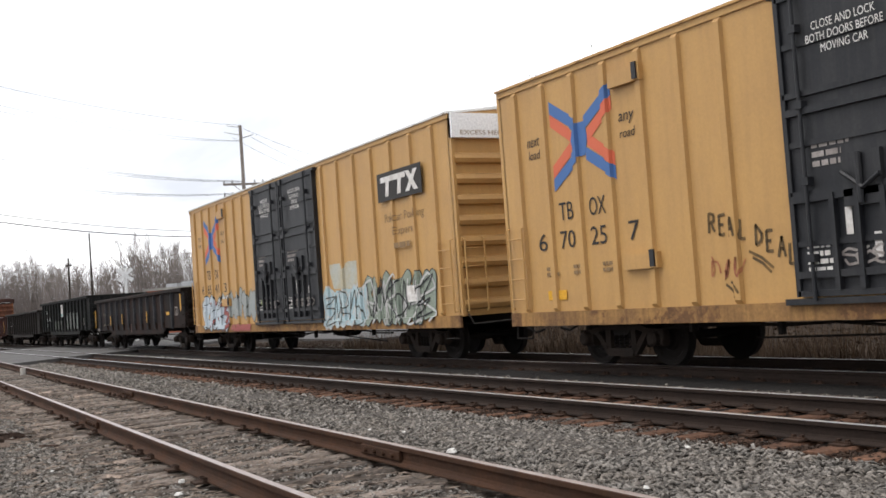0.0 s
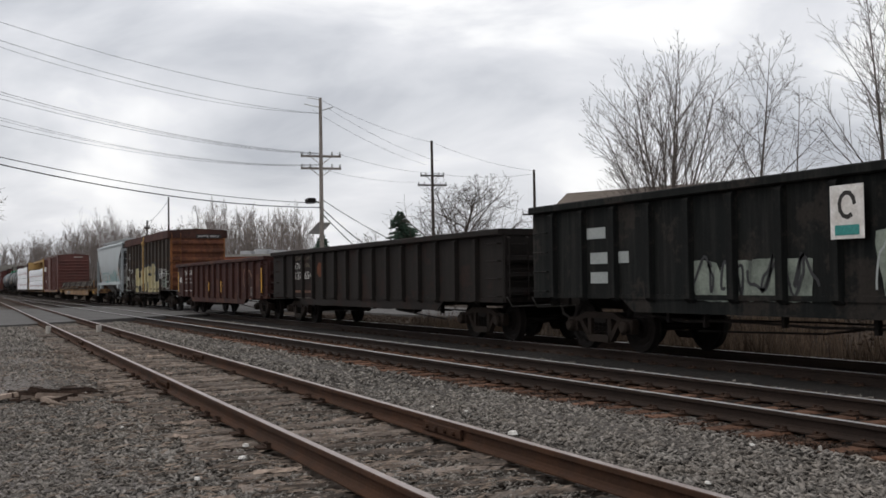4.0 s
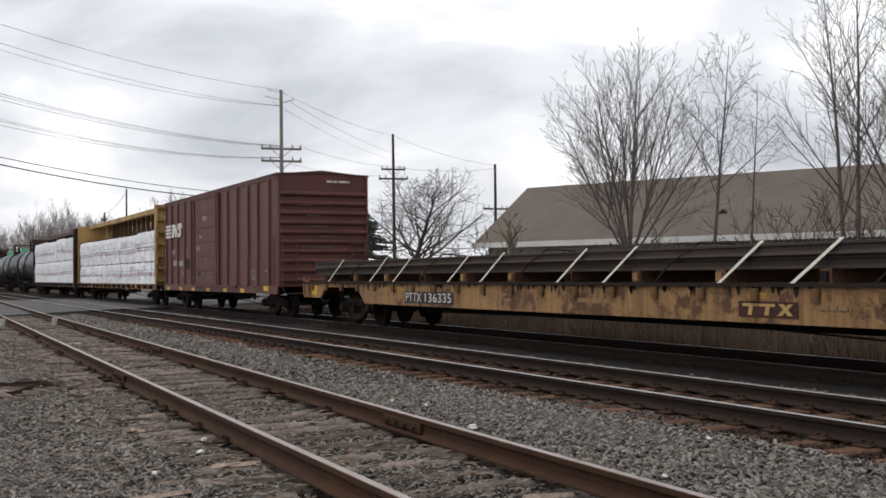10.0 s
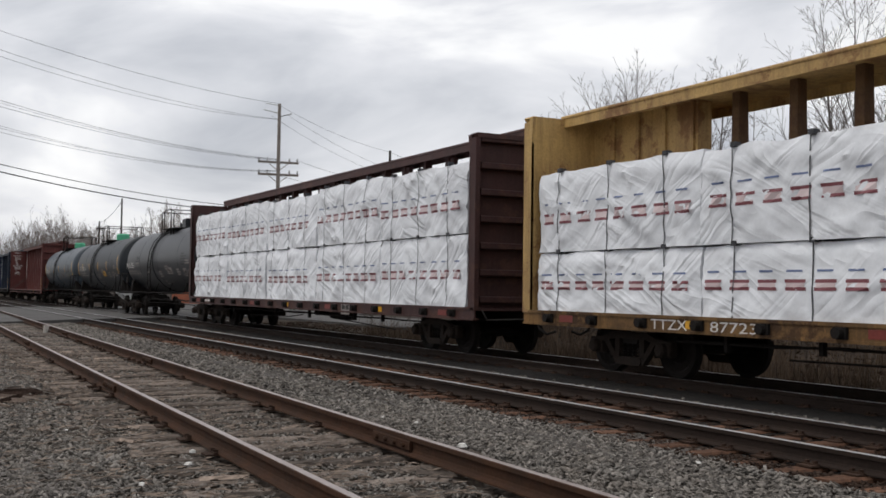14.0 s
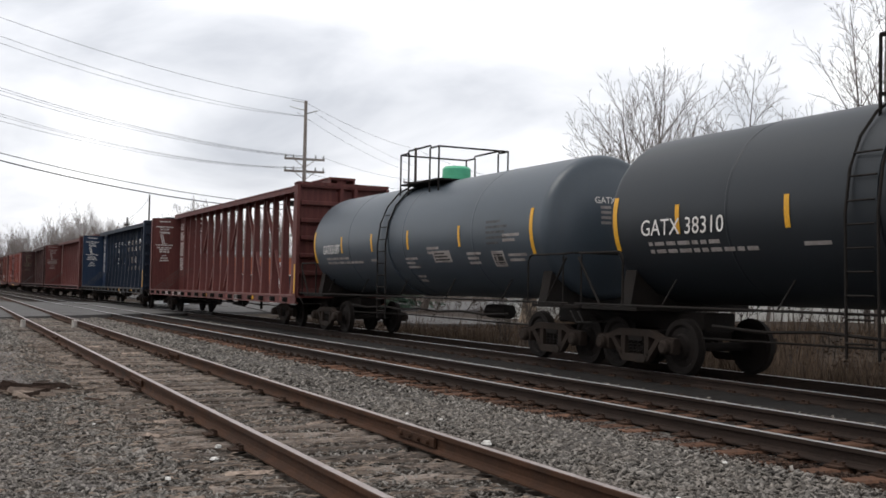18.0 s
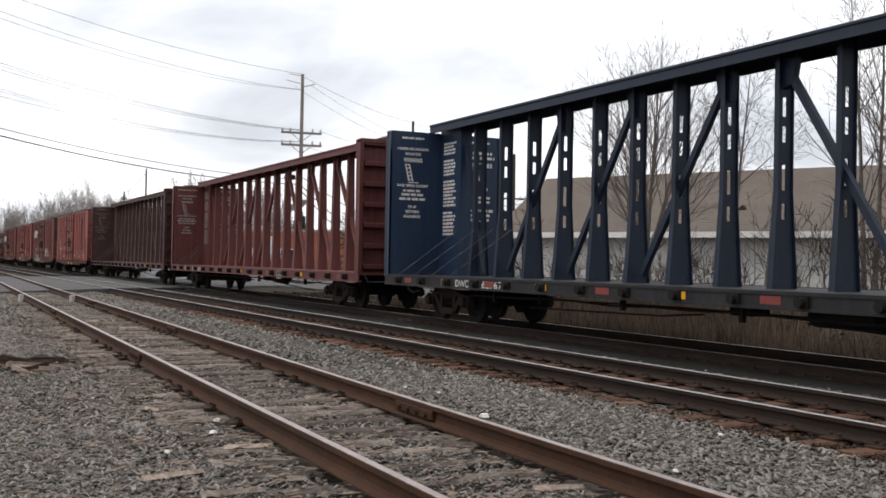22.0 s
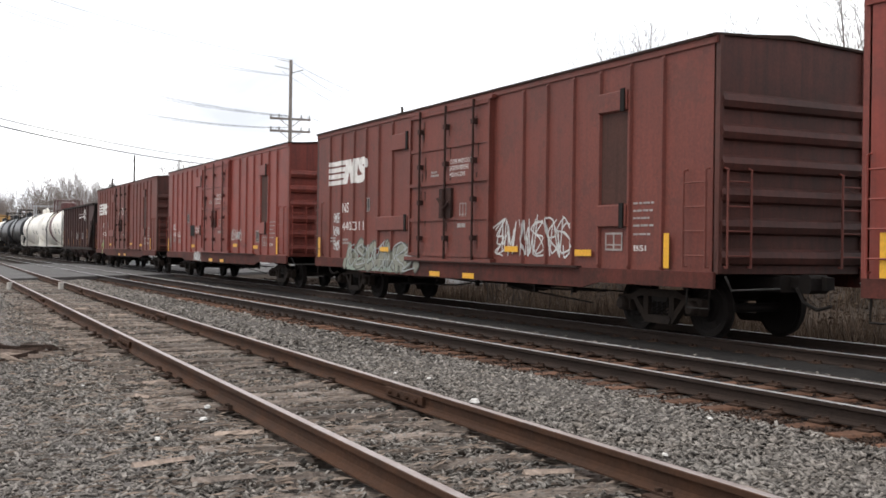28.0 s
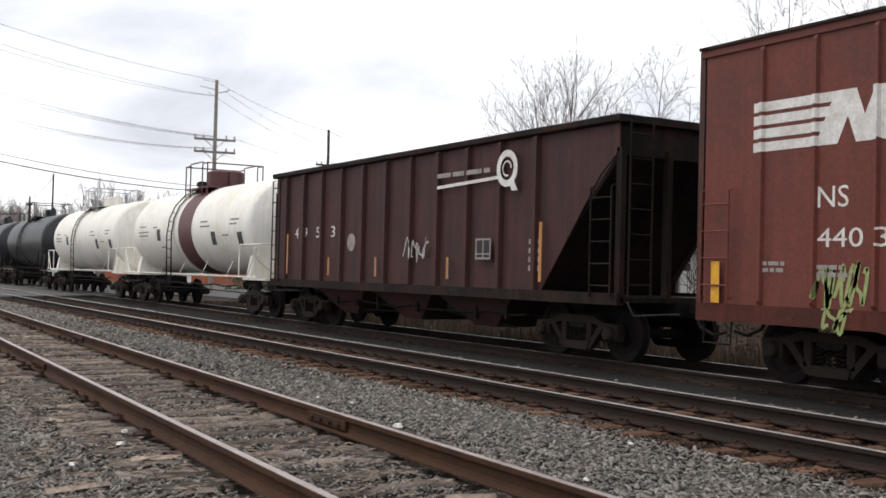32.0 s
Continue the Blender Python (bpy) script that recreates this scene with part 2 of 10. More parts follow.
M["white_paint"] = surface("white_paint", (0.76, 0.76, 0.75), 0.55, dirt=(0.5, 0.48, 0.45), bump=0.05)
M["black_paint"] = surface("black_paint", (0.02, 0.02, 0.021), 0.6, bump=0.05)

# ---- building ----
class Mesh:
    """Gathers plain solids into one mesh."""

    def __init__(self):
        self.v, self.f = [], []

    def add(self, verts, faces):
        k = len(self.v)
        self.v += [tuple(p) for p in verts]
        self.f += [tuple(i + k for i in q) for q in faces]
        return self

    def box(self, x0, x1, y0, y1, z0, z1, c=0.0):
        """A block with its upright and level edges cut by c along the long way."""
        if c <= 0:
            return self.add([(x0, y0, z0), (x1, y0, z0), (x1, y1, z0), (x0, y1, z0), (x0, y0, z1), (x1, y0, z1), (x1, y1, z1), (x0, y1, z1)],
                            [(0, 3, 2, 1), (4, 5, 6, 7), (0, 1, 5, 4), (1, 2, 6, 5), (2, 3, 7, 6), (3, 0, 4, 7)])
        d = (x1 - x0, y1 - y0, z1 - z0)
        c = min(c, min(d) * 0.45)
        k = d.index(max(d))
        if k == 0:
            ring = [(y0 + c, z0), (y1 - c, z0), (y1, z0 + c), (y1, z1 - c), (y1 - c, z1), (y0 + c, z1), (y0, z1 - c), (y0, z0 + c)]
            return self.prism([(x0, *p) for p in ring], [(x1, *p) for p in ring])
        if k == 1:
            ring = [(x0 + c, z0), (x0, z0 + c), (x0, z1 - c), (x0 + c, z1), (x1 - c, z1), (x1, z1 - c), (x1, z0 + c), (x1 - c, z0)]
            return self.prism([(a, y0, b) for a, b in ring], [(a, y1, b) for a, b in ring])
        ring = [(x0 + c, y0), (x1 - c, y0), (x1, y0 + c), (x1, y1 - c), (x1 - c, y1), (x0 + c, y1), (x0, y1 - c), (x0, y0 + c)]
        return self.prism([(*p, z0) for p in ring], [(*p, z1) for p in ring])

    def prism(self, a, b):
        """A solid between two outlines of as many points."""
        n = len(a)
        f = [(i, (i + 1) % n, n + (i + 1) % n, n + i) for i in range(n)]
        return self.add(list(a) + list(b), f + [tuple(range(n))[::-1], tuple(range(n, 2 * n))])

    def loft(self, rings):
        """A solid through several outlines of as many points."""
        n = len(rings[0])
        f = [(r * n + i, r * n + (i + 1) % n, (r + 1) * n + (i + 1) % n, (r + 1) * n + i) for r in range(len(rings) - 1) for i in range(n)]
        return self.add([p for ring in rings for p in ring], f + [tuple(range(n))[::-1], tuple(range((len(rings) - 1) * n, len(rings) * n))])

    def slab_y(self, outline, y0, y1):
        """An outline in x and z, thick from y0 to y1."""
        return self.prism([(x, y0, z) for x, z in outline], [(x, y1, z) for x, z in outline])

    def slab_x(self, outline, x0, x1):
        return self.prism([(x0, y, z) for y, z in outline], [(x1, y, z) for y, z in outline])

    def tube(self, path, radius, n=6, closed_ends=True):
        """A pipe along points; radius one number or one for each point."""
        pts = [Vector(p) for p in path]
        rad = radius if isinstance(radius, (list, tuple)) else [radius] * len(pts)
        verts, faces = [], []
        for i, p in enumerate(pts):
            d = (pts[min(i + 1, len(pts) - 1)] - pts[max(i - 1, 0)])
            if d.length < 1e-9:
                d = Vector((0, 0, 1))
            d.normalize()
            s = d.cross(Vector((0, 0, 1)) if abs(d.z) < 0.9 else Vector((1, 0, 0))).normalized()
            u = s.cross(d)
            for k in range(n):
                a = 2 * math.pi * k / n
                verts.append(p + (s * math.cos(a) + u * math.sin(a)) * rad[i])
        for i in range(len(pts) - 1):
            for k in range(n):
                q = (k + 1) % n
                faces.append((i * n + k, i * n + q, (i + 1) * n + q, (i + 1) * n + k))
        if closed_ends:
            faces += [tuple(range(n))[::-1], tuple(range((len(pts) - 1) * n, len(pts) * n))]
        return self.add(verts, faces)

    def lathe(self, profile, n=24, axis="x", centre=(0, 0, 0)):
        """Profile of (way along the axis, radius), turned about the axis."""
        verts, faces = [], []
        for s, r in profile:
            for k in range(n):
                a = 2 * math.pi * k / n
                p, q = r * math.cos(a), r * math.sin(a)
                w = (s, p, q) if axis == "x" else (p, s, q) if axis == "y" else (p, q, s)
                verts.append((w[0] + centre[0], w[1] + centre[1], w[2] + centre[2]))
        for i in range(len(profile) - 1):
            for k in range(n):
                q = (k + 1) % n
                faces.append((i * n + k, i * n + q, (i + 1) * n + q, (i + 1) * n + k))
        faces += [tuple(range(n)), tuple(range((len(profile) - 1) * n, len(profile) * n))[::-1]]
        return self.add(verts, faces)

    def data(self, name, mat, smooth=False):
        me = bpy.data.meshes.new(name)
        me.from_pydata(self.v, [], self.f)
        if mat:
            me.materials.append(mat)
        bm = bmesh.new()
        bm.from_mesh(me)
        bmesh.ops.recalc_face_normals(bm, faces=bm.faces)
        bm.to_mesh(me)
        bm.free()
        if smooth:
            me.shade_smooth()
            me.set_sharp_from_angle(angle=radians(35))
        return me


def part(name, mesh, mat, parent, label="", smooth=False):
    """One mesh object under a thing or a part."""
    ob = new(name, mesh.data(name, mat, smooth) if isinstance(mesh, Mesh) else mesh)
    ob.parent = parent
    return tagged(ob, label)


def thing(name, label, category, m=None, group="", kind="", mesh=None, mat=None, smooth=False):
    ob = new(name, mesh.data(name, mat, smooth) if mesh else None)
    if m:
        ob.matrix_basis = m
    return tagged(ob, label, category, group, kind)


def structure(name, mesh, mat, label, category, smooth=False):
    return thing(name, label, category, kind="structure", mesh=mesh, mat=mat, smooth=smooth)


def at(azimuth, distance, z=0.0):
    """A place seen from the eye: degrees from the line down the track, metres along the ground."""
    a = radians(azimuth)
    return Vector((-distance * math.cos(a), distance * math.sin(a), z))

# ---- the ground and the tracks ----
MAIN_Y = 8.28          # the free track
TRAIN_Y = 12.10        # the track on which the train runs
SIDE_SLOPE = 0.0210    # the siding closes on the main tracks
SIDE_Y = 3.235         # its middle beside the eye
SIDE_TOP = 0.07        # its rail heads, over those of the train's track
GAUGE = 1.505


def side_y(x):
    return SIDE_Y - SIDE_SLOPE * x


def ground_z(x, y):
    """Level ballast along the tracks, a shallow trough behind them, a bank and a yard beyond."""
    z = -0.17
    if abs(y - side_y(x)) < 1.6 or abs(y - MAIN_Y) < 1.4:
        z = -0.215
    elif y > 5.2:
        z = -0.17 - 0.05 * max(0, 1 - abs(y - 6.2) / 0.9)
    if y > 14.2:
        z -= 0.45 * min(1, (y - 14.2) / 1.6)
    if y > 16.5:
        z += 1.0 * min(1, (y - 16.5) / 5.0)
    far = math.hypot(x, y)
    if y > 14.2 and x < -30:
        k = min(1, (-30 - x) / 7)
        z = z * (1 - k) + -0.14 * k
    return z + 0.03 * noise.noise((x * 0.35, y * 0.35, 0)) * (1 if far < 80 else 0)


def grid_sheet(xs, ys, skip=None):
    m = Mesh()
    n = len(ys)
    m.v = [(x, y, ground_z(x, y)) for x in xs for y in ys]
    for i in range(len(xs) - 1):
        for j in range(n - 1):
            m.f.append((i * n + j, (i + 1) * n + j, (i + 1) * n + j + 1, i * n + j + 1))
    return m


def build_ground():
    xs = [-2500, -1200, -700, -400, -250, -170, -120, -95] + [-80 + 0.8 * i for i in range(116)] + [20, 40, 90, 250, 900]
    ys = [-1500, -500, -150, -60, -30, -18] + [-10 + 0.5 * i for i in range(72)] + [27, 30, 35, 45, 60, 90, 150, 300, 700, 2000]
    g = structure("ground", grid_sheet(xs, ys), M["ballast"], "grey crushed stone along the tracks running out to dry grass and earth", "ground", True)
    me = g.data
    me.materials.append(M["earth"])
    me.materials.append(M["fouled_shaded"])
    me.materials.append(M["gravel"])
    for p in me.polygons:
        c = p.center
        if c.y > 14.0 or c.x < -90 or c.y < -12 or c.x > 14:
            p.material_index = 1
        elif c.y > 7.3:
            # bed darkened for the shade about the train, free track included
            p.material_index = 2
        elif c.y < side_y(c.x) - 1.9:
            p.material_index = 3
    return g


build_ground()


def rail_profile(top):
    """Half a flat-bottomed rail's outline, mirrored: foot, web and head."""
    return [(0.07, top - 0.172), (0.07, top - 0.16), (0.02, top - 0.142), (0.009, top - 0.12), (0.009, top - 0.05), (0.036, top - 0.04), (0.036, top - 0.008), (0.031, top - 0.002)]


def rail(name, x0, x1, yfun, top, side_mat, top_mat, parent, label):
    half = rail_profile(top)
    side = [(y, z) for y, z in half] + [(-y, z) for y, z in reversed(half)]
    m = Mesh()
    m.prism([(x0, yfun(x0) + y, z) for y, z in side], [(x1, yfun(x1) + y, z) for y, z in side])
    r = part(name, m, side_mat, parent, label)
    c = Mesh()
    ring = [(0.030, top - 0.002), (0.026, top + 0.001), (-0.026, top + 0.001), (-0.030, top - 0.002)]
    c.prism([(x0, yfun(x0) + y, z) for y, z in ring], [(x1, yfun(x1) + y, z) for y, z in ring])
    part("rail_head", c, top_mat, r, "worn bright running surface")
    return r


def tie_mesh(name, mat, seed, length=2.6):
    """A hewn tie with split ends and an uneven top."""
    rnd = random.Random(seed)
    m = Mesh()
    n = 7
    rows = []
    for i in range(n):
        y = -length / 2 + length * i / (n - 1)
        w = 0.11 + rnd.uniform(-0.012, 0.008)
        h = rnd.uniform(-0.018, 0.004)
        rows.append([(-w, y, -0.17), (w, y, -0.17), (w, y, h - 0.02), (w - 0.025, y, h), (rnd.uniform(-0.03, 0.03), y, h - rnd.uniform(0, 0.012)), (-w + 0.025, y, h), (-w, y, h - 0.02)])
    k = 7
    v = [p for r in rows for p in r]
    f = [(i * k + j, i * k + (j + 1) % k, (i + 1) * k + (j + 1) % k, (i + 1) * k + j) for i in range(n - 1) for j in range(k)]
    f += [tuple(range(k))[::-1], tuple(range((n - 1) * k, n * k))]
    m.add(v, f)
    return m.data(name, mat)


def plate_mesh(name):
    """A tie plate with shoulders and spike heads beside the rail's foot."""
    m = Mesh()
    m.box(-0.09, 0.09, -0.18, 0.18, 0, 0.016)
    for s in (-1, 1):
        m.box(-0.09, 0.09, s * 0.095 - 0.015, s * 0.095 + 0.015, 0.016, 0.03)
        for dx in (-0.05, 0.045):
            m.box(dx - 0.014, dx + 0.014, s * 0.085 - 0.02, s * 0.085 + 0.02, 0.016, 0.052)
    return m.data(name, M["plate"])


def track(name, label, yfun, top, x0, x1, tie_x0, tie_mat, sides, heads, turn, tie_drop, plates=True, long=2.6):
    t = thing(name, label, "railway track", kind="structure")
    for s in (-1, 1):
        rail("rail", x0, x1, lambda x, s=s: yfun(x) + s * GAUGE / 2, top, sides, heads, t, "rust-brown steel rail with a bright head")
    shapes = [tie_mesh("tie", tie_mat, 40 + i, long + 0.12 * (i % 3)) for i in range(6)]
    plate = plate_mesh("tie_plate")
    rnd = random.Random(len(name))
    x = tie_x0
    zt = top - 0.175
    while x > -50 and x > x0:
        tie = part("tie", rnd.choice(shapes), None, t)
        tie.matrix_basis = pose(x, yfun(x) + rnd.uniform(-0.07, 0.07), zt - tie_drop * rnd.uniform(0, 1), 0, 0, turn + rnd.uniform(-2.2, 2.2))
        if x > -32:
            for s in (-1, 1):
                if not plates and rnd.random() < 0.65:
                    continue
                p = part("tie_plate", plate, None, t)
                p.matrix_basis = pose(x, yfun(x) + s * GAUGE / 2, zt - 0.004, 0, 0, turn)
        x -= 0.535 + rnd.uniform(-0.05, 0.05)
    return t


siding = track("siding_track", "old siding with rusty rails on weathered grey wooden ties", side_y, SIDE_TOP, -170, 9, 4, M["tie_old"], M["rail_side"], M["rail_top_old"], -1.27, 0.045, False, 2.65)
main = track("main_track", "free main track with dark rails on rust-stained wooden ties", lambda x: MAIN_Y, 0.0, -260, 30, 2, M["tie_rusty"], M["rail_dark"], M["rail_top"], 0, 0.015)
train_track = track("train_track", "main track under the train with dark rails on rust-stained ties", lambda x: TRAIN_Y, 0.0, -420, 60, 2, M["tie_rusty"], M["rail_dark"], M["rail_top"], 0, 0.02)


def joint_bar():
    """Two bars bolted through the web where two rails meet."""
    m = Mesh()
    for s in (-1, 1):
        m.box(-0.42, 0.42, s * 0.03 - 0.016, s * 0.03 + 0.016, -0.135, -0.045, 0.01)
        for i in range(4):
            x = -0.3 + 0.2 * i
            m.lathe([(0, 0.022), (0.03, 0.022)] if s > 0 else [(-0.03, 0.022), (0, 0.022)], 6, "y", (x, s * 0.045, -0.09))
    return m.data("joint_bar", M["rail_side"])


def build_joints():
    data = joint_bar()
    for x, s in ((-8.95, 1), (-20.4, 1), (-15.2, -1), (-27.2, -1), (-32.5, 1)):
        o = part("joint_bar", data, None, siding, "rusty bolted joint bar")
        o.matrix_basis = pose(x, side_y(x) + s * GAUGE / 2, SIDE_TOP, 0, 0, -1.27)


build_joints()


# ---- loose ballast ----
def stone_shapes(seed, count):
    rnd = np.random.RandomState(seed)
    base = np.array([(x, y, z) for x in (-1, 1) for y in (-1, 1) for z in (-1, 1)], float)
    out = []
    for _ in range(count):
        s = base * rnd.uniform(0.55, 1.0, (8, 3))
        s[:, 2] *= 0.6
        out.append(s)
    return np.array(out)


BOX_FACES = np.array([(0, 1, 3, 2), (4, 6, 7, 5), (0, 4, 5, 1), (2, 3, 7, 6), (0, 2, 6, 4), (1, 5, 7, 3)])


def scatter(name, mat, label, pts, sizes, seed, flat=0.0):
    """Many stones as one mesh: each a skewed block, turned at random."""
    rnd = np.random.RandomState(seed)
    n = len(pts)
    shapes = stone_shapes(seed, 24)[rnd.randint(0, 24, n)]
    a, b, c = rnd.uniform(0, 6.283, n), rnd.uniform(-0.7, 0.7, n), rnd.uniform(-0.7, 0.7, n)
    ca, sa, cb, sb, cc, sc = np.cos(a), np.sin(a), np.cos(b), np.sin(b), np.cos(c), np.sin(c)
    rot = np.empty((n, 3, 3))
    rot[:, 0] = np.stack([ca * cb, ca * sb * sc - sa * cc, ca * sb * cc + sa * sc], 1)
    rot[:, 1] = np.stack([sa * cb, sa * sb * sc + ca * cc, sa * sb * cc - ca * sc], 1)
    rot[:, 2] = np.stack([-sb, cb * sc, cb * cc], 1)
    v = np.einsum("nij,nkj->nki", rot, shapes * sizes[:, None, :]) + pts[:, None, :]
    f = (BOX_FACES[None] + 8 * np.arange(n)[:, None, None]).reshape(-1, 4)
    me = bpy.data.meshes.new(name)
    me.vertices.add(n * 8)
    me.vertices.foreach_set("co", v.reshape(-1).astype(np.float32))
    me.loops.add(f.size)
    me.loops.foreach_set("vertex_index", f.reshape(-1).astype(np.int32))
    me.polygons.add(len(f))
    me.polygons.foreach_set("loop_start", np.arange(0, f.size, 4, dtype=np.int32))
    me.update(calc_edges=True)
    me.materials.append(mat)
    return tagged(new(name, me), label, "ballast", kind="stuff")


def near_points(count, r0, r1, az0, az1, seed):
    rnd = np.random.RandomState(seed)
    r = np.sqrt(rnd.uniform(r0 * r0, r1 * r1, count))
    a = np.radians(rnd.uniform(az0, az1, count))
    return -r * np.cos(a), r * np.sin(a), rnd


def build_stones():
    jobs = [("ballast_stones", M["stone"], "grey crushed stone ballast between the tracks", 75000, 5.5, 15, 0.024, 11),
            ("ballast_stones", M["stone"], "grey crushed stone ballast farther along the tracks", 60000, 15, 32, 0.030, 12),
            ("ballast_stones", M["stone"], "grey crushed stone ballast towards the road", 34000, 32, 52, 0.042, 14)]
    for name, mat, label, count, r0, r1, size, seed in jobs:
        x, y, rnd = near_points(count, r0, r1, -2 if r0 < 30 else 2, 62 if r0 < 30 else 17, seed)
        off = y - (SIDE_Y - SIDE_SLOPE * x)
        inside = np.abs(off) < 1.5                     # between and round the siding's ties
        left = off < -1.9
        keep = (y < 10.2) & (y > 0.2)
        keep &= ~(inside & (rnd.uniform(0, 1, count) < 0.15))
        keep &= ~((np.abs(y - MAIN_Y) < 0.72) & (rnd.uniform(0, 1, count) < 0.4))
        for s in (-1, 1):
            keep &= np.abs(off - s * GAUGE / 2) > 0.09
            keep &= np.abs(y - MAIN_Y - s * GAUGE / 2) > 0.1
        z = np.full(count, -0.165)
        z[inside] = -0.156
        z[np.abs(y - MAIN_Y) < 1.4] = -0.212
        z = z - 0.05 * np.clip(1 - np.abs(y - 6.2) / 0.9, 0, 1) * (y > 5.2)
        z += 0.012 * rnd.uniform(-1, 1, count)
        s = size * rnd.uniform(0.6, 1.35, count)
        s[left] *= 0.8
        s[inside] *= 0.75
        sizes = np.stack([s * rnd.uniform(1.2, 1.8, count), s * rnd.uniform(0.4, 0.85, count), s * rnd.uniform(0.25, 0.6, count)], 1)
        pts = np.stack([x, y, z], 1)
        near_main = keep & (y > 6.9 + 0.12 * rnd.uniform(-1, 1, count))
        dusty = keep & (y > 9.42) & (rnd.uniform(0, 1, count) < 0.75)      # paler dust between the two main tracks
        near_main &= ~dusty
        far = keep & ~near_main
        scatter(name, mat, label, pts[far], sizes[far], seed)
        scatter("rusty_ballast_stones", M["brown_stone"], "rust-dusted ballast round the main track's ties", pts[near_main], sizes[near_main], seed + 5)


build_stones()

# ---- the road over the tracks ----
ROAD_DIR = Vector((12.2, -17.0, 0)).normalized()


def build_road():
    m = Mesh()
    side = Vector((-ROAD_DIR.y, ROAD_DIR.x, 0)) * -1
    mid = Vector((-61.0, 8.0, -0.03))
    w = 10.8
    pts = []
    for k in (-70, -14, -8, 8, 14, 90):
        c = mid - ROAD_DIR * k
        z = 0.0 if abs(k) < 12 else -0.05
        pts.append((c - side * w + Vector((0, 0, z)), c + side * w + Vector((0, 0, z))))
    v = [p for q in pts for p in q]
    f = [(2 * i, 2 * i + 1, 2 * i + 3, 2 * i + 2) for i in range(len(pts) - 1)]
    low = [(p.x, p.y, p.z - 0.25) for p in v]
    n = len(v)
    m.add(v, f)
    m.add(low, [tuple(reversed(q)) for q in f])
    for i in range(len(pts) - 1):
        m.f.append((2 * i, 2 * i + 2, n + 2 * i + 2, n + 2 * i))
        m.f.append((2 * i + 1, n + 2 * i + 1, n + 2 * i + 3, 2 * i + 3))
    structure("road", m, M["asphalt"], "worn grey asphalt road crossing the tracks", "road")
    lot = Mesh().box(-125, -37, 17.2, 23.5, -0.2, -0.02).box(-125, -62, 23.5, 44, -0.2, -0.02)
    structure("pavement", lot, M["asphalt"], "pale grey paved yard behind the tracks", "pavement")


build_road()

# ---- the train: paints ----
M["steel_dark"] = surface("grimy_cast_steel", (0.0145, 0.0128, 0.0118), 0.8, dirt=(0.022, 0.0155, 0.0125), dirt_amount=0.6, dirt_scale=2.5, bump=0.3)
M["steel_rusty"] = surface("rust_dusted_cast_steel", (0.03, 0.0215, 0.017), 0.85, dirt=(0.02, 0.017, 0.015), dirt_amount=0.7, dirt_scale=2.5, bump=0.3)
M["wheel_steel"] = surface("worn_wheel_tread", (0.33, 0.32, 0.31), 0.35, 0.8, bump=0.03)
M["wheel_face"] = surface("dark_wheel_face", (0.012, 0.01, 0.009), 0.8, dirt=(0.024, 0.017, 0.0145), bump=0.15)
M["yellow_sill"] = surface("grime_run_yellow_paint", (0.36, 0.2, 0.075), 0.7, dirt=(0.13, 0.075, 0.045), dirt_amount=0.9, dirt_scale=1.4, streak=0.6, streak_col=(0.09, 0.05, 0.03), bump=0.1, wear=0.7, wear_col=(0.1, 0.05, 0.03))
M["yellow_box"] = surface("buff_yellow_paint", (0.49, 0.285, 0.1), 0.5, dirt=(0.35, 0.2, 0.083), dirt_amount=0.45, dirt_scale=0.7, streak=0.28, streak_col=(0.3, 0.17, 0.07), grain=0.04, bump=0.06, bump_scale=6)
M["door_black"] = surface("black_door_paint", (0.0135, 0.0145, 0.0175), 0.5, dirt=(0.035, 0.035, 0.037), dirt_amount=0.5, streak=0.25, streak_col=(0.08, 0.075, 0.07), bump=0.08)
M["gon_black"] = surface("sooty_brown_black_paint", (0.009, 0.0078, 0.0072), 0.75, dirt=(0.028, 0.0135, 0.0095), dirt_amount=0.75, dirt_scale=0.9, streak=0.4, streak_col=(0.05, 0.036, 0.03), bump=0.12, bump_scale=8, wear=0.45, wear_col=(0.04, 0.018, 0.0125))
M["post_worn"] = surface("rubbed_blue_grey_post", (0.02, 0.019, 0.019), 0.7, dirt=(0.075, 0.075, 0.082), dirt_amount=0.9, dirt_scale=1.3, streak=0.7, streak_col=(0.09, 0.09, 0.1), bump=0.1, wear=0.5, wear_col=(0.03, 0.018, 0.014))
M["gon_green"] = surface("dull_black_green_paint", (0.0062, 0.0076, 0.0073), 0.78, dirt=(0.012, 0.011, 0.0102), dirt_amount=0.5, streak=0.3, streak_col=(0.06, 0.055, 0.05), bump=0.12, bump_scale=8, wear=0.5, wear_col=(0.04, 0.032, 0.027))
M["gon_brown"] = surface("dark_oxide_brown_paint", (0.04, 0.023, 0.018), 0.75, dirt=(0.025, 0.02, 0.018), dirt_amount=0.7, streak=0.4, streak_col=(0.1, 0.05, 0.034), bump=0.12, bump_scale=8, wear=0.7, wear_col=(0.085, 0.045, 0.03))
M["gon_soot"] = surface("sooty_olive_brown_paint", (0.02, 0.0165, 0.0145), 0.75, dirt=(0.012, 0.0105, 0.0098), dirt_amount=0.8, dirt_scale=0.9, streak=0.5, streak_col=(0.01, 0.009, 0.0085), bump=0.12, bump_scale=8, wear=0.5, wear_col=(0.035, 0.018, 0.014))
M["patch_orange"] = surface("faded_orange_patch", (0.13, 0.045, 0.022), 0.75, dirt=(0.05, 0.024, 0.016), dirt_amount=0.7, dirt_scale=4, bump=0)
